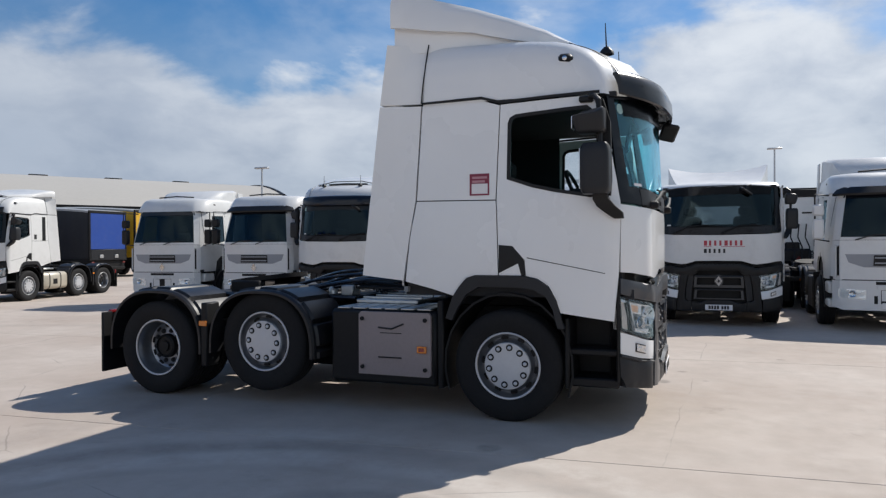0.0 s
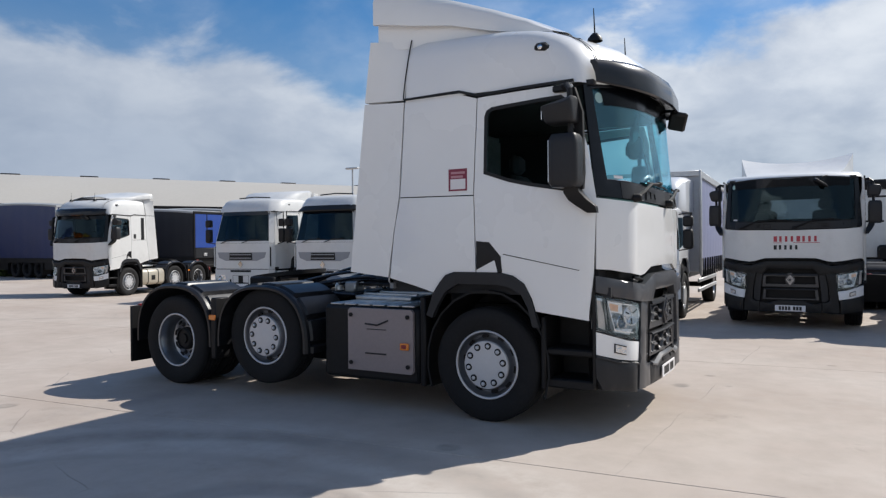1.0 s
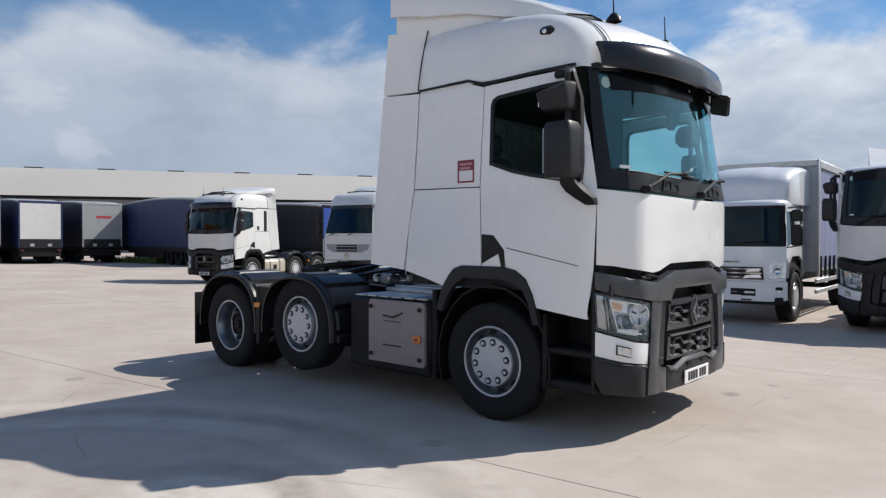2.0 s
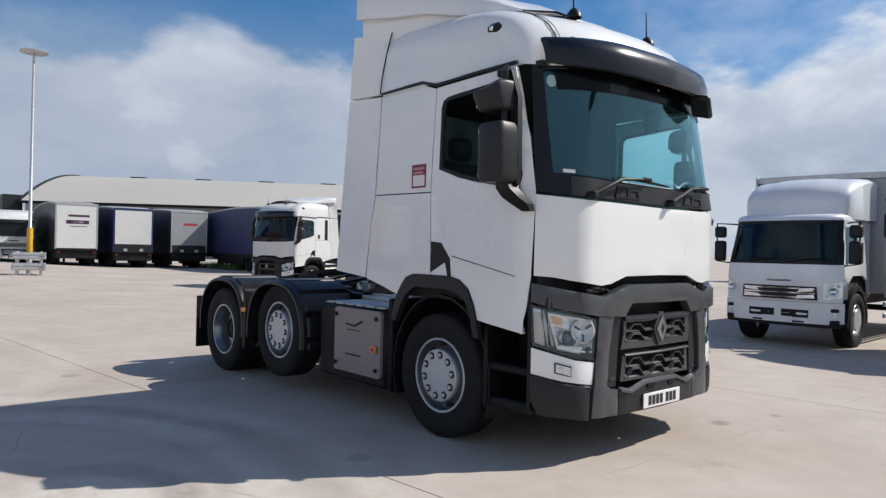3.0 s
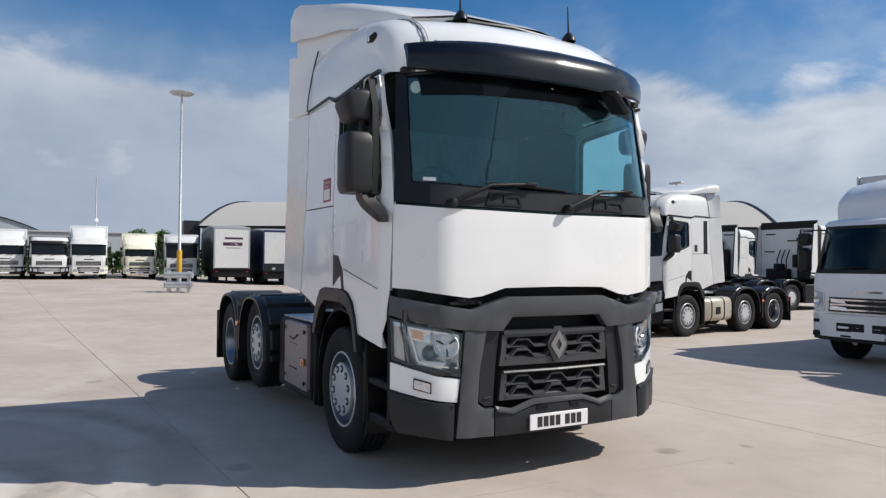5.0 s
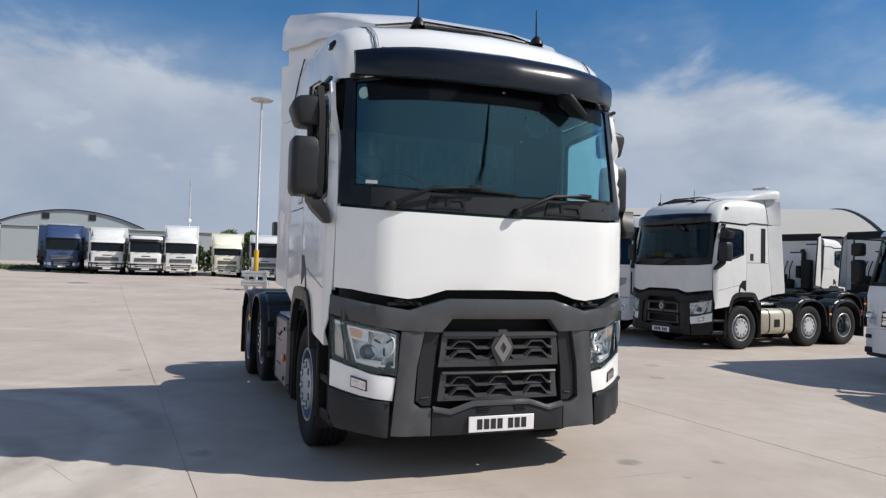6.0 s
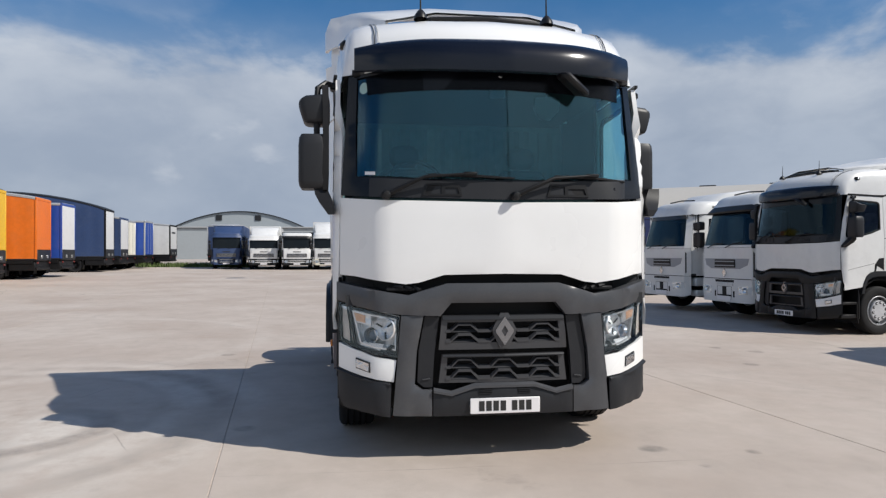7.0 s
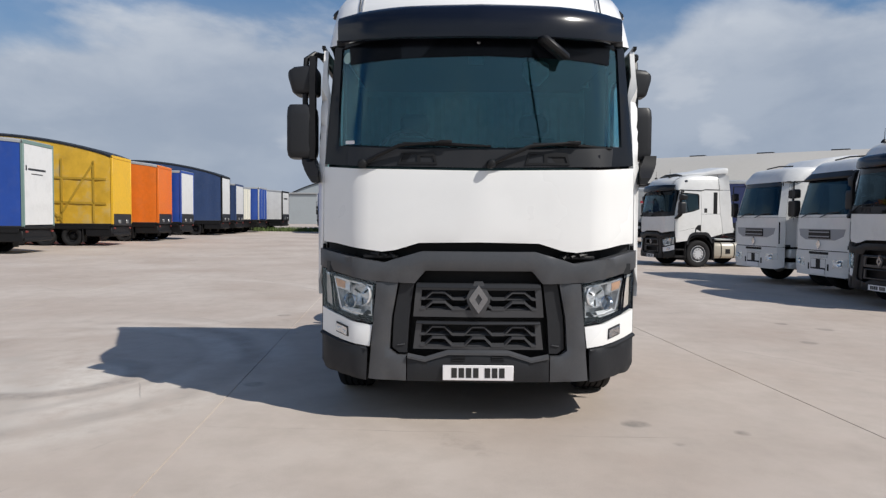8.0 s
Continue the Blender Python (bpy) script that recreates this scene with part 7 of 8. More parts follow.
    m.tube([(-4.9, -0.95, 0.48), (-4.9, 0.95, 0.48)], 0.07, 8)
    m.tube([(0, -0.85, 0.48), (0, 0.85, 0.48)], 0.06, 8)
    part("chassis_frame", m, CHASSIS, tr, "dark frame")
    for s in (-1, 1):
        wheel(tr, 0, s * 0.86, 0.5, "front", 5, False)
        wheel(tr, -4.9, s * 0.92, 0.5, "rear", 5, False)
    return tr


box_lorry(stand(-1.25, 9.2, -88))

# ---- trailers ----
DULLRED = material("dusty_red_lens", (0.16, 0.02, 0.015), 0.4, vary=0.1)
FRAMESHOW = material("frame_through_sheet", (0.42, 0.26, 0.02), 0.6, vary=0.15)


def trailer(at, label, side, end, frame_mat=GALV, height=4.05, length=13.2, end_low=GREY, curve=True, marks=(), group="parked trailers", door_lines=True, roof=TRAILERGREY, arch=0.30):
    """A curtain-sider; its end stands at local x = 0 and it reaches back to x = -length."""
    tr = thing("trailer", at, label, "trailer", group)
    bed, w = 1.15, 1.25
    n = 14
    m = M()
    for s in (-1, 1):
        # curtain with soft vertical folds
        rings = []
        for k in range(n * 4 + 1):
            t = k / (n * 4)
            x = -0.12 - (length - 0.2) * t
            rise = arch * math.sin(math.pi * t) ** 0.8 if curve else 0.0
            bulge = 0.012 * math.sin(k * math.pi / 2) + 0.008 * math.sin(k * 1.7)
            zt = height - 0.14 + rise
            rings.append([(x, s * (w - 0.02), bed - 0.04), (x, s * (w + bulge), (bed + zt) / 2), (x, s * (w - 0.02), zt), (x, s * (w - 0.06), zt), (x, s * (w - 0.06), bed - 0.04)])
        m.rings(rings)
    part("curtain", m, side, tr, "sheeted curtain side")
    m = M()
    rings = []
    for k in range(29):
        t = k / 28
        x = -length * t
        rise = arch * math.sin(math.pi * t) ** 0.8 if curve else 0.0
        zt = height - 0.1 + rise
        rings.append([(x, -w, zt - 0.06), (x, -w, zt + 0.03), (x, -w + 0.25, zt + 0.1), (x, w - 0.25, zt + 0.1), (x, w, zt + 0.03), (x, w, zt - 0.06)])
    m.rings(rings)
    part("roof", m, roof, tr, "grey sheeted roof")
    m = M()
    m.box(-length, 0.02, -w, w, bed - 0.16, bed - 0.03, 0.02)
    for s in (-1, 1):
        m.box(-length + 0.5, -0.3, min(s * 0.42, s * 0.55), max(s * 0.42, s * 0.55), bed - 0.5, bed - 0.16, 0.01)
    part("bed", m, CHASSIS, tr, "dark bed and frame")
    eb = bed + 0.45
    ep = part("end_panel", M().box(-0.06, 0.0, -w + 0.09, w - 0.09, eb if end_low else bed, height - 0.16, 0.015), end, tr, "end doors")
    if end_low:
        part("tail_lift", M().box(-0.06, 0.03, -w + 0.09, w - 0.09, bed - 0.12, eb - 0.01, 0.015), end_low, tr, "folded tail plate")
        for y in (-0.5, 0.5):
            part("lift_bracket", M().box(0.03, 0.07, y - 0.12, y + 0.12, bed - 0.02, bed + 0.16, 0.01), BARE, tr)
    elif door_lines:
        for y in (-0.4, 0.4):
            part("lock_bar", M().tube([(0.015, y, bed + 0.05), (0.015, y, height - 0.2)], 0.014, 6), GALV, ep)
    for s in (-1, 1):
        part("end_post", M().box(-0.1, 0.012, min(s * (w - 0.09), s * w), max(s * (w - 0.09), s * w), bed - 0.1, height - 0.1, 0.01), frame_mat, tr, "upright post")
        part("end_light", M().box(-0.02, 0.03, min(s * 0.95, s * 1.12), max(s * 0.95, s * 1.12), bed - 0.30, bed - 0.22, 0.01), DULLRED, tr, "red lamp cluster")
    part("end_header", M().box(-0.08, 0.016, -w, w, height - 0.16, height - 0.02, 0.01), frame_mat, tr, "header rail")
    for s in (-1, 1):
        part("side_skirt", M().box(-length + 3.2, -5.3, min(s * 1.16, s * 1.2), max(s * 1.16, s * 1.2), 0.42, bed - 0.14, 0.01), CHASSIS, tr, "dark side guard")
    part("under_box", M().box(-1.35, -0.08, -1.2, 1.2, 0.48, bed - 0.16, 0.03), CHASSIS, tr, "dark folded lift frame")
    for s in (-1, 1):
        for x in (-1.45, -5.25):
            part("spray_flap", M().box(x - 0.03, x, min(s * 0.75, s * 1.24), max(s * 0.75, s * 1.24), 0.2, bed - 0.15, 0.005), CHASSIS, tr, "black flap")
    for s in (-1, 1):
        part("side_rail", M().box(-length + 0.4, -0.2, min(s * 1.17, s * 1.24), max(s * 1.17, s * 1.24), bed - 0.3, bed - 0.14, 0.01), CHASSIS, tr, "dark side rail")
    for k in range(9):
        x = -length + 1.0 + (length - 2.0) * k / 8
        part("cross_beam", M().box(x - 0.05, x + 0.05, -1.2, 1.2, bed - 0.36, bed - 0.15), CHASSIS, tr, smooth=0)
    part("pallet_box", M().box(-length + 3.6, -6.3, -0.85, 0.85, 0.45, bed - 0.3, 0.03), CHASSIS, tr, "dark underslung box")
    part("bumper_beam", M().box(-0.05, 0.0, -1.15, 1.15, 0.52, 0.64, 0.01), CHASSIS, tr)
    for x in (-2.0, -3.3, -4.6):
        for s in (-1, 1):
            wheel(tr, x, s * 1.03, 0.5, "rear", 0, False, CHASSIS)
    for s in (-1, 1):
        part("landing_leg", M().box(-length + 2.6, -length + 2.75, min(s * 0.6, s * 0.75), max(s * 0.6, s * 0.75), 0.0, bed - 0.2, 0.01), CHASSIS, tr)
    for mat, y0, y1, z0, z1 in marks:
        part("sign_bar", M().box(0.0, 0.006, y0, y1, z0, z1), mat, ep, "plain bars of sign writing", smooth=0)
    return tr


def along_y(x, y, turn=0):
    """Ends face the yard, bodies lie away from it."""
    return pose(x - 1.25, y, ground_z(x, y), 0, 0, 90 + turn)


trailer(along_y(-20.2, -17.1, 6), "blue curtain trailer with white doors and green-grey frame", ROYAL, WHITE_OLD, GREENFRAME, 4.5, end_low=None, door_lines=False,
        marks=((INK, -1.05, -0.95, 3.3, 3.5), (GREY, -0.85, 0.55, 3.32, 3.4), (GREY, -0.6, 0.3, 3.16, 3.2)))
yellow_trailer = trailer(along_y(-27.4, -17.2, 6), "yellow curtain trailer with yellow end and tail plate", YELLOWSHEET, YELLOW, YELLOW, 4.5, arch=1.05, roof=GREY)
# outside bars stand for the inner frame that shows through the sheet
for x0, z0, x1, z1 in ((-0.9, 1.2, -0.9, 4.2), (-2.4, 1.2, -2.4, 4.3), (-4.0, 1.2, -4.0, 4.4), (-5.8, 1.2, -5.8, 4.5), (-0.3, 2.1, -8.0, 2.3), (-0.3, 3.3, -8.0, 3.5), (-2.4, 1.3, -5.8, 4.4), (-0.9, 4.1, -2.6, 1.3)):
    d = Vector((x1 - x0, 0, z1 - z0)).normalized().cross(Vector((0, 1, 0))) * 0.05
    part("curtain_strap", M().prism([(x0 + d.x, z0 + d.z), (x1 + d.x, z1 + d.z), (x1 - d.x, z1 - d.z), (x0 - d.x, z0 - d.z)], lambda u, v, w: (u, -1.285 + w, v), 0.02), FRAMESHOW, yellow_trailer, "dull yellow bar for the inner frame showing through the sheet", smooth=0)
trailer(along_y(-33.1, -17.4, 6), "orange curtain trailer with orange end and tail plate", ORANGE, ORANGE, ORANGE, 4.42, arch=0.5)
trailer(along_y(-36.0, -17.2, 4), "royal blue trailer with white end door", ROYAL, WHITE_OLD, ROYAL, 4.3, curve=False)
trailer(along_y(-44.6, -17.6, 5), "slate blue curtain trailer with white end", SLATE, WHITE_OLD, CHASSIS, 4.45, arch=1.1, roof=GREY)
trailer(along_y(-47.9, -17.6, 4), "slate blue trailer with pale end door", SLATE, WHITE_OLD, SLATE, 4.0)
trailer(along_y(-50.6, -17.9), "cream box trailer with plain doors", CREAM, CREAM, GALV, 3.9, end_low=None, curve=False)
trailer(along_y(-53.2, -17.2), "royal blue trailer with royal blue doors", ROYAL, ROYAL, GALV, 3.95, end_low=None, curve=False)
trailer(along_y(-58.2, -16.4), "white trailer with pale doors and faint bars", WHITE_OLD, WHITE_OLD, CHASSIS, 3.8, end_low=GREY, marks=((GREY, -0.7, 0.6, 3.0, 3.15),))
trailer(pose(-62, -12.7, ground_z(-62, -12.7), 0, 0, 0), "dark blue trailer with pale bars on its end", SLATE, SLATE, GALV, 3.9, marks=((PAPER, -0.4, 0.4, 3.1, 3.3),))


def facing_yard(x, y, h=0):
    return pose(x, y, ground_z(x, y), 0, 0, h)


trailer(facing_yard(-45.2, 6.75, -5), "dark trailer with a white end and purple sign bars", GREY, WHITE_OLD, TRAILERGREY, 4.1, end_low=None, door_lines=False,
        marks=((PURPLE, -0.5, 0.75, 3.2, 3.34), (PURPLE, -0.62, 0.72, 2.74, 2.98), (PAPER, -0.5, 0.4, 2.80, 2.92), (PURPLE, -0.4, 0.6, 2.56, 2.60)), roof=TRAILERGREY)
trailer(facing_yard(-44.6, 10.1, -5), "navy curtain trailer with a white end and tail plate", NAVY, WHITE_OLD, NAVY, 4.05)
trailer(facing_yard(-44.2, 13.75, -5), "dark trailer with a pale end and red bars", GREY, TRAILERGREY, GALV, 4.05, marks=((REDINK, -0.4, 0.55, 3.0, 3.16),))
trailer(facing_yard(-33.4, 16.2, -3), "navy curtain trailer with arched roof", NAVY, NAVY, GALV, 4.0)
trailer(facing_yard(-28.9, 21.4, 0), "dark trailer with a royal blue end", GREY, ROYAL, CHASSIS, 3.7)
trailer(facing_yard(-29.4, 25.0, 0), "brown and yellow curtain trailer", YELLOW, YELLOW, CHASSIS, 3.9)
trailer(facing_yard(-3.0, 42.0, 0), "royal blue trailer far behind the row", ROYAL, ROYAL, GALV, 3.9)

# ---- far lorries ----


def rigid(at, label, paint, low, body_mat, height=3.5, cab_top=2.75, cab_w=1.2, visor=False):
    tr = thing("rigid_lorry", at, label, "lorry", "far lorries")
    S = shell_of(1.38, 1.2, cab_w, cab_w - 0.05, 1.3, cab_top)
    cab_box(tr, S, paint, paint, dict(bumper=(0.35, 0.85), belt=0.95, sill=1.62, roof=cab_top - 0.1, rear=-0.75, wrap=cab_w - 0.02, screen=cab_w - 0.12, window=(0.72, 0.05),
            mirror=(cab_w + 0.04, cab_w + 0.22), lamp=(0.52, 0.76, cab_w - 0.5, cab_w - 0.1), grilles=((0.98, 1.26, cab_w - 0.42), (0.5, 0.8, 0.55)), bumper_mat=low, slat=GALV))
    cap(tr, S, cab_top - 0.1, cab_top + 0.16, -0.75, paint, "low roof", 0.25)
    if height > cab_top + 0.4:
        m = M()
        rings = []
        for k in range(6):
            t = k / 5
            x, z, w = 0.65 - 1.4 * t, cab_top + 0.1 + (height - cab_top - 0.1) * math.sin(math.pi / 2 * t), 0.95 + 0.2 * t
            rings.append([(x, -w, cab_top), (x, -w, z - 0.08), (x, -w + 0.15, z), (x, w - 0.15, z), (x, w, z - 0.08), (x, w, cab_top)])
        m.rings(rings)
        part("roof_spoiler", m, paint, tr, "roof spoiler", smooth=50)
    part("load_body", M().box(-7.6, -0.95, -1.25, 1.25, 1.0, height + 0.1, 0.03), body_mat, tr, "box body")
    # dark lower grille mouth, sun visor, corner vanes, door windows' frames and under-run bar
    mouth = M()
    skin(mouth, [(-0.62, 0.42), (0.62, 0.42), (0.72, 0.84), (-0.72, 0.84)], lambda a, z, d: S.lift(a, z, d + 0.03), 0.03, step=0.25)
    part("lower_grille", mouth, CHASSIS, tr, "black lower grille")
    for z in (0.55, 0.68):
        r = M()
        skin(r, [(-0.64, z), (0.64, z), (0.66, z + 0.035), (-0.66, z + 0.035)], lambda a, z_, d: S.lift(a, z_, d + 0.045), 0.02, step=0.3)
        part("grille_bar", r, paint, tr, "painted bar")
    badge = M()
    skin(badge, [(-0.3, 1.36), (0.3, 1.36), (0.3, 1.43), (-0.3, 1.43)], lambda a, z, d: S.lift(a, z, d + 0.006), 0.01, step=0.3)
    part("maker_bar", badge, GREY, tr, "plain dark bar")
    band = M()
    skin(band, [(-cab_w + 0.1, cab_top - 0.3), (cab_w - 0.1, cab_top - 0.3), (cab_w - 0.12, cab_top - 0.1), (-cab_w + 0.12, cab_top - 0.1)], lambda a, z, d: S.lift(a, z, d + 0.10 - 0.4 * (z - cab_top + 0.3)), 0.02, step=0.2)
    part("sun_visor", band, BLACK if visor else paint, tr, "visor over the windscreen")
    for s in (-1, 1):
        v = M()
        Q = (lambda p: p) if s > 0 else mirrored
        skin(v, Q([(cab_w - 0.14, 0.98), (cab_w - 0.03, 0.98), (cab_w - 0.03, 1.5), (cab_w - 0.12, 1.55)]), lambda a, z, d: S.lift(a, z, d + 0.03), 0.02, step=0.2)
        part("corner_vane", v, GREY, tr, "dark corner vane")
    part("chassis_frame", M().box(-7.4, 0.6, -0.45, 0.45, 0.62, 0.98, 0.02), CHASSIS, tr, "dark frame")
    for s in (-1, 1):
        wheel(tr, 0, s * 1.0, 0.5, "front", 0, False)
        wheel(tr, -5.2, s * 1.0, 0.5, "rear", 0, False)
    return tr


rigid(facing_yard(-50.0, 3.95, -6), "white box lorry with black grille", WHITE_OLD, WHITE_OLD, WHITE_OLD, 3.4, 2.9, visor=True)
rigid(facing_yard(-51.5, 1.15, -3), "cream box lorry with dark grille", CREAM, CREAM, CREAM, 3.35, 2.5, 1.12)
rigid(facing_yard(-50.2, -2.3, 0), "tall white box lorry with sloped spoiler", WHITE_OLD, CREAM, WHITE_OLD, 3.75, 2.75)
rigid(facing_yard(-50.3, -4.75, 2), "white flat-roofed lorry with dark bumper", WHITE_OLD, BLACK, GREY, 2.9, 2.75, visor=True)
rigid(facing_yard(-51.0, -7.4, 3), "white box lorry with dark lower grille", WHITE_OLD, BLACK, WHITE_OLD, 3.4, 2.6)
rigid(facing_yard(-53.0, -10.6, 4), "dark blue curtain lorry", SLATE, SLATE, SLATE, 3.5, 2.85)

# ---- buildings ----


def hangar(name, at, length, span, eave, crown, label):
    """A barrel-roofed shed; local x runs along its long wall, y back from it."""
    ob = thing(name, at, label, "warehouse")
    n = 22
    arc = []
    for k in range(n + 1):
        t = k / n
        arc.append((span * t, eave + (crown - eave) * (1 - (2 * t - 1) ** 2)))
    m = M()
    rings = []
    bays = 24
    for k in range(bays + 1):
        x = -0.6 + (length + 1.2) * k / bays
        rings.append([(x, y, z) for y, z in arc] + [(x, y, z - 0.25) for y, z in reversed(arc)])
    m.rings(rings)
    part("roof", m, ROOFSHEET, ob, "pale curved sheet roof")
    for x, nm in ((0.0, "gable_wall"), (length - 0.3, "gable_wall")):
        poly = [(0, 0)] + [(y, z - 0.2) for y, z in arc] + [(span, 0)]
        part(nm, M().prism(poly, lambda u, v, w: (x + w, u, v), 0.3), GABLE, ob, "pale sheeted gable")
    for x in (-0.75, length + 0.45):
        m = M()
        pts = [(x, y, z) for y, z in arc]
        m.rings([[(p[0], p[1], p[2] + 0.16), (p[0] + 0.3, p[1], p[2] + 0.16), (p[0] + 0.3, p[1], p[2] - 0.35), (p[0], p[1], p[2] - 0.35)] for p in pts])
        part("verge_trim", m, GREY, ob, "dark curved verge")
    part("front_wall", M().box(0.3, length - 0.3, 0.2, 0.5, 0, eave - 0.1), WALLSHEET, ob, "grey sheeted long wall", smooth=0)
    part("back_wall", M().box(0.3, length - 0.3, span - 0.5, span - 0.2, 0, eave - 0.1), WALLSHEET, ob, smooth=0)
    part("gutter", M().box(-0.6, length + 0.6, -0.25, 0.12, eave - 0.32, eave - 0.02, 0.03), CHASSIS, ob, "dark gutter")
    for k in range(int(length / 9)):
        x = 6 + 9 * k
        part("roof_vent", M().box(x, x + 2.2, span / 2 - 0.5, span / 2 + 0.5, crown - 0.05, crown + 0.28, 0.05), GREY, ob, "dark ridge vent")
        part("wall_door", M().box(x, x + 4.2, 0.12, 0.2, 0, 4.6, 0.02), CHASSIS, ob, "dark loading door")
    return ob


hangar("warehouse", pose(-87.4, 11.2, -0.1, 0, 0, 57), 71, 38, 6.4, 11.0, "long barrel-roofed warehouse with pale curved roof")
part("plant_box", M().box(-91.0, -88.8, 9.2, 11.2, -0.2, 7.0, 0.05), GREY)
tagged(bpy.data.objects["plant_box"], "dark grey plant housing beside the warehouse", "plant room")



def gable_shed():
    """A shed whose arched end faces the yard."""
    ob = thing("warehouse", pose(-140.0, -22.0, 0.4), "pale arched shed with two square vents", "warehouse")
    span, eave, crown = 26.0, 6.7, 9.9
    arc = [(-span / 2 + span * k / 20, eave + (crown - eave) * (1 - (2 * k / 20 - 1) ** 2)) for k in range(21)]
    poly = [(-span / 2, 0)] + arc + [(span / 2, 0)]
    part("gable_wall", M().prism(poly, lambda u, v, w: (-w, u, v), 40.0), GABLE, ob, "pale sheeted gable and body")
    m = M().rings([[(0.3, y, z + 0.15), (-40.5, y, z + 0.15), (-40.5, y, z - 0.05), (0.3, y, z - 0.05)] for y, z in arc])
    part("roof", m, GREY, ob, "thin dark roof edge")
    for y in (-4.2, 3.6):
        part("vent", M().box(0.0, 0.15, y - 0.6, y + 0.6, 8.1, 9.2, 0.03), GREY, ob, "square grey vent")
    part("lean_to", M().box(0.1, 9.0, -22, 28, 0, 6.2, 0.1), GABLE, ob, "low grey annexe")
    part("lean_to_roof", M().box(0.0, 9.3, -22.3, 28.3, 6.2, 6.5, 0.05), TRAILERGREY, ob)
    return ob



gable_shed()

# ---- lamp columns, barrier, tree ----


def lamp_column(x, y, height, label, head="disc", z=None, metal=None):
    metal = metal or GALV
    z0 = ground_z(x, y) if z is None else z
    ob = thing("lamp_column", pose(x, y, z0), label, "street lamp")
    m = M().tube([(0, 0, 0), (0, 0, 1.2), (0, 0, 1.25), (0, 0, height)], [0.11, 0.11, 0.075, 0.05], 10)
    part("column", m, metal, ob, "tapered pole")
    part("base_plate", M().box(-0.2, 0.2, -0.2, 0.2, 0, 0.03, 0.005), metal, ob)
    if head == "disc":
        m = M().lathe([(0.0, height + 0.18), (0.16, height + 0.16), (0.5, height + 0.07), (0.56, height + 0.02), (0.5, height - 0.03), (0.12, height - 0.06), (0.0, height - 0.06)], n=24, axis="z")
        part("lamp_head", m, metal, ob, "flat round lamp head")
    elif head == "bar":
        part("lamp_head", M().box(-0.45, 0.45, -0.15, 0.15, height, height + 0.1, 0.03), metal, ob, "flat lamp head")
    else:
        part("camera_dome", M().lathe([(0.0, height * 0.56 + 0.2), (0.14, height * 0.56 + 0.15), (0.18, height * 0.56), (0.1, height * 0.56 - 0.14), (0.0, height * 0.56 - 0.16)], (0.15, 0, 0), 14, "z"), PAPER, ob, "white camera dome")
    return ob


lamp_column(13.2, 3.7, 8.2, "dark lamp column with round head, mirrored in the windscreen", metal=CHASSIS)
lamp = lamp_column(-29.5, 1.25, 9.5, "tall galvanised lamp column with round head")
part("yellow_band", M().lathe([(0.118, 0.9), (0.118, 2.0), (0.10, 2.02)], n=14, axis="z"), YELLOWPAINT, lamp, "yellow painted band")
lamp_column(-55.6, -1.75, 7.9, "thin pole with a white camera dome", "camera")
lamp_column(-22.9, 27.0, 6.3, "slim pole behind the parked row", "bar")
lamp_column(5.8, 42.7, 7.9, "lamp column with a flat head", "bar")


def barrier(x, y):
    z0 = ground_z(x, y)
    ob = thing("crash_barrier", pose(x, y, z0, 0, 0, -12), "galvanised crash barrier square round the lamp column", "barrier")
    h = 0.54
    wave = [(0, 0), (0.03, 0.05), (0.03, 0.10), (0.0, 0.14), (0.03, 0.18), (0.03, 0.24), (0, 0.29)]
    for z in (0.22, 0.68):
        for k in range(4):
            m = M()
            prof = wave + [(u - 0.012, v) for u, v in reversed(wave)]
            m.prism(prof, lambda u, v, w: (h + u, -h - 0.08 + w, z + v), 2 * h + 0.16)
            part("rail", m, GALV, ob, "corrugated steel rail", pose(0, 0, 0, 0, 0, 90 * k))
    for sx in (-1, 1):
        for sy in (-1, 1):
            part("post", M().box(sx * (h - 0.1) - 0.05, sx * (h - 0.1) + 0.05, sy * (h - 0.1) - 0.05, sy * (h - 0.1) + 0.05, 0, 1.0, 0.01), GALV, ob, "steel post")
    return ob


barrier(-29.5, 1.25)


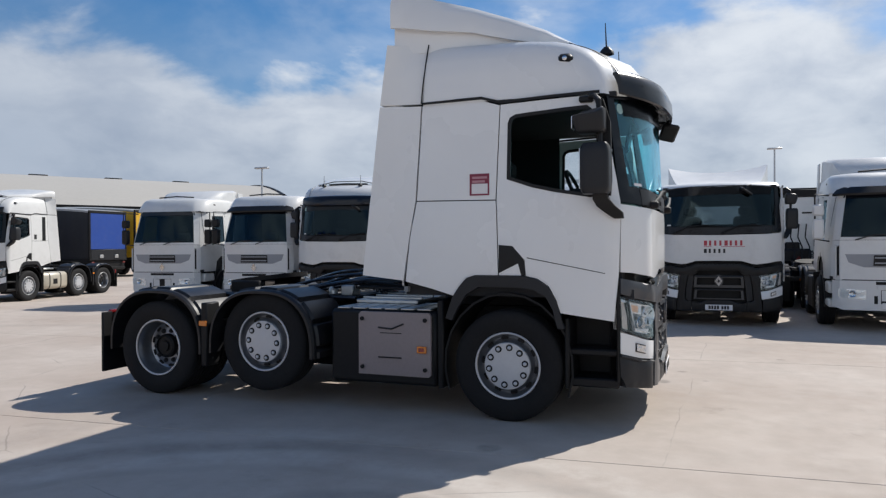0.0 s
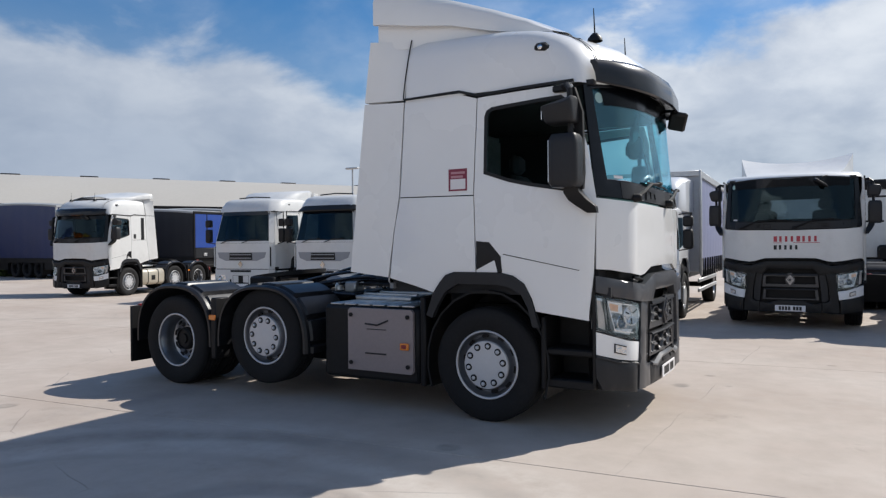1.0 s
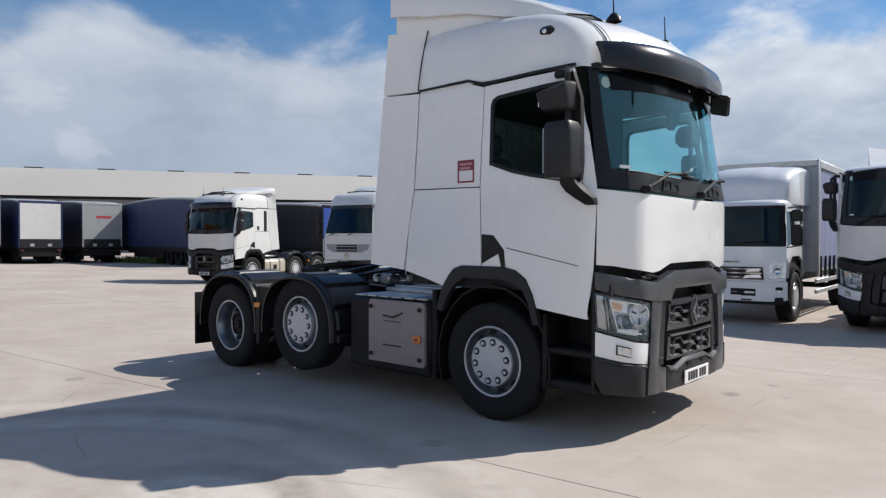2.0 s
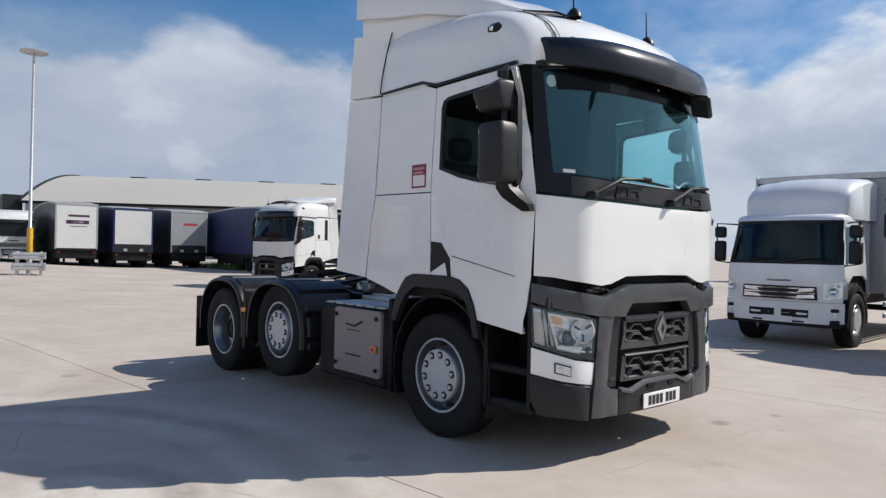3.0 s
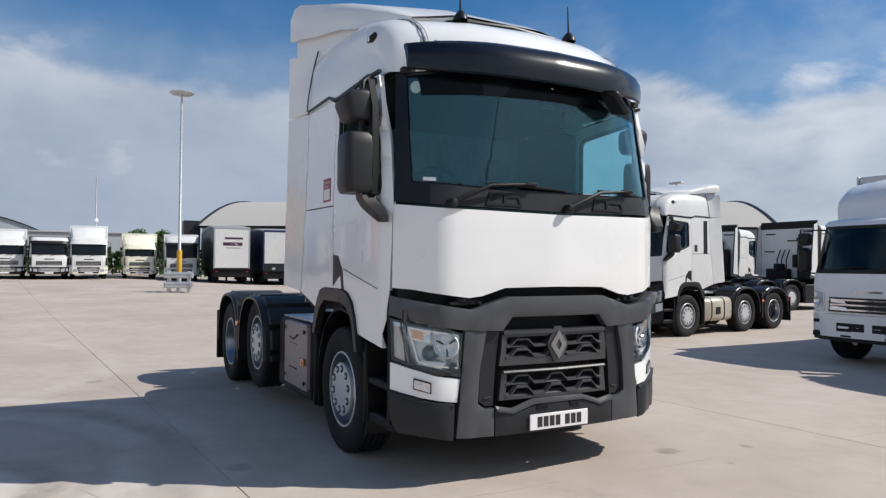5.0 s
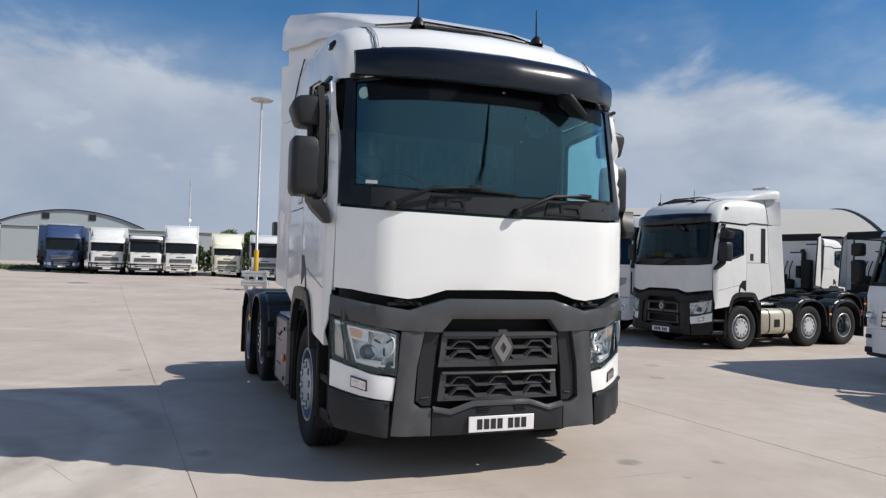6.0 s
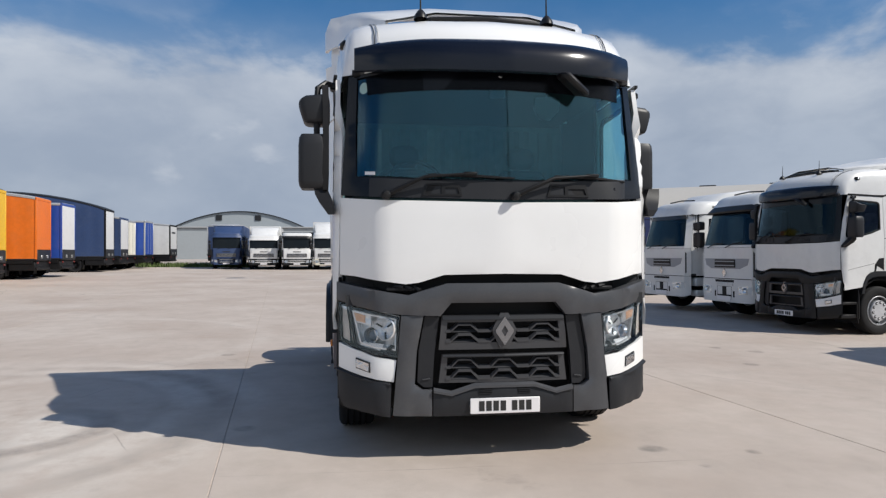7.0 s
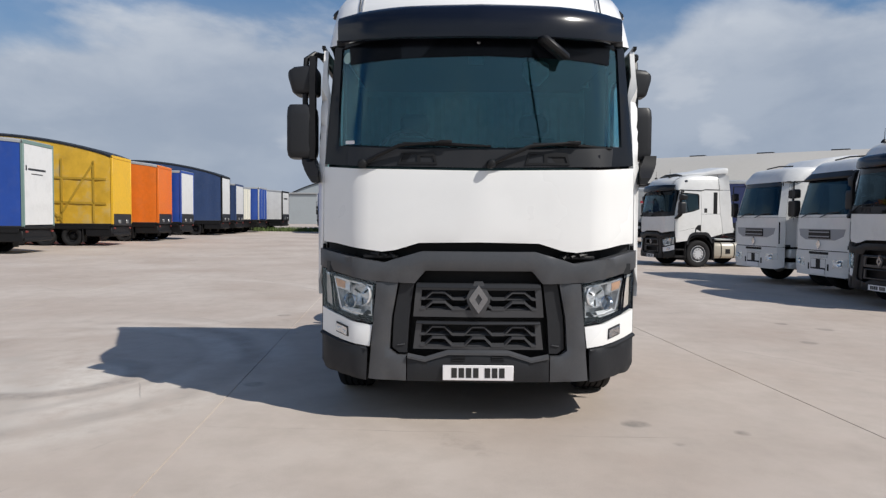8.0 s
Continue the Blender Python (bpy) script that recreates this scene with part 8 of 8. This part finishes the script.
def bush(x, y, z, w, h, label, seed):
    rnd = random.Random(seed)
    ob = thing("tree", pose(x, y, z), label, "tree")
    m = M().tube([(0, 0, 0), (0.1, 0, h * 0.3), (0.0, 0.1, h * 0.5)], [0.25, 0.18, 0.1], 8)
    for k in range(7):
        a = k * 0.9
        m.tube([(0.05, 0, h * 0.3), (w * 0.3 * math.cos(a), w * 0.3 * math.sin(a), h * 0.6), (w * 0.45 * math.cos(a), w * 0.45 * math.sin(a), h * 0.8)], [0.1, 0.06, 0.02], 5)
    part("trunk", m, BARK, ob, "brown trunk and limbs")
    m = M()
    lobes = [(rnd.uniform(-0.42, 0.42) * w, rnd.uniform(-0.3, 0.3) * w, h * rnd.uniform(0.45, 0.8), rnd.uniform(0.14, 0.24) * w) for _ in range(16)]
    for _ in range(5200):
        lx, ly, lz, lr = rnd.choice(lobes)
        d = Vector((rnd.gauss(0, 1), rnd.gauss(0, 1), rnd.gauss(0, 0.8))).normalized() * lr * rnd.uniform(0.6, 1.05)
        c = Vector((lx, ly, lz)) + d
        u = Vector((rnd.uniform(-1, 1), rnd.uniform(-1, 1), rnd.uniform(-1, 1))).normalized()
        v = u.cross(Vector((rnd.uniform(-1, 1), rnd.uniform(-1, 1), rnd.uniform(-1, 1)))).normalized()
        s = rnd.uniform(0.1, 0.22)
        m.add([c - u * s, c + v * s * 0.5, c + u * s, c - v * s * 0.5], [(0, 1, 2, 3)])
    part("crown", m, LEAF, ob, "green leafy crown", smooth=0)
    return ob


bush(-70, 3.3, 0.1, 4.6, 5.0, "low green tree beyond the lorries", 3)


def verge(x0, x1, y0, y1, seed, label):
    rnd = random.Random(seed)
    m = M()
    for _ in range(2600):
        x, y = rnd.uniform(x0, x1), rnd.uniform(y0, y1)
        z, h, a = ground_z(x, y), rnd.uniform(0.15, 0.5), rnd.uniform(0, 6.28)
        dx, dy = 0.05 * math.cos(a), 0.05 * math.sin(a)
        m.add([(x - dx, y - dy, z), (x + dx, y + dy, z), (x + dy * 2, y - dx * 2, z + h)], [(0, 1, 2)])
    ob = part("grass_verge", m, GRASS, smooth=0)
    tagged(ob, label, "grass", kind="stuff")


verge(-60, -57, -19, -9, 8, "rough green grass at the edge of the yard")
verge(-47, -40, 15, 20, 9, "weeds between the parked trailers")


def hedge(x0, x1, y0, y1, height, count, seed, label):
    """A rough dark hedge behind the far lorries: leaves in uneven clumps on short stems."""
    rnd = random.Random(seed)
    m = M()
    clumps = []
    y = y0
    while y < y1:
        h = height * rnd.uniform(0.7, 1.1)
        clumps.append((rnd.uniform(x0, x1), y, h))
        m.tube([(clumps[-1][0], y, ground_z(x0, y)), (clumps[-1][0] + 0.1, y + 0.1, h * 0.6)], [0.05, 0.02], 5)
        y += rnd.uniform(0.5, 0.9)
    for _ in range(count):
        cx, cy, ch = rnd.choice(clumps)
        t = rnd.random() ** 0.7
        r = 0.75 * (1 - 0.45 * t)
        a = rnd.uniform(0, 6.28)
        c = Vector((cx + r * math.cos(a) * rnd.uniform(0.5, 1.0), cy + r * math.sin(a), ground_z(cx, cy) + ch * t + 0.1))
        u = Vector((rnd.uniform(-1, 1), rnd.uniform(-1, 1), rnd.uniform(-1, 1))).normalized()
        v = u.cross(Vector((rnd.uniform(-1, 1), rnd.uniform(-1, 1), rnd.uniform(-1, 1)))).normalized()
        q = rnd.uniform(0.1, 0.2)
        m.add([c - u * q, c + v * q * 0.6, c + u * q, c - v * q * 0.6], [(0, 1, 2, 3)])
    ob = part("hedge", m, LEAF, smooth=0)
    tagged(ob, label, "hedge", kind="stuff")


hedge(-63.5, -62.5, -9.0, 7.5, 2.5, 9000, 21, "rough dark green hedge behind the far lorries")
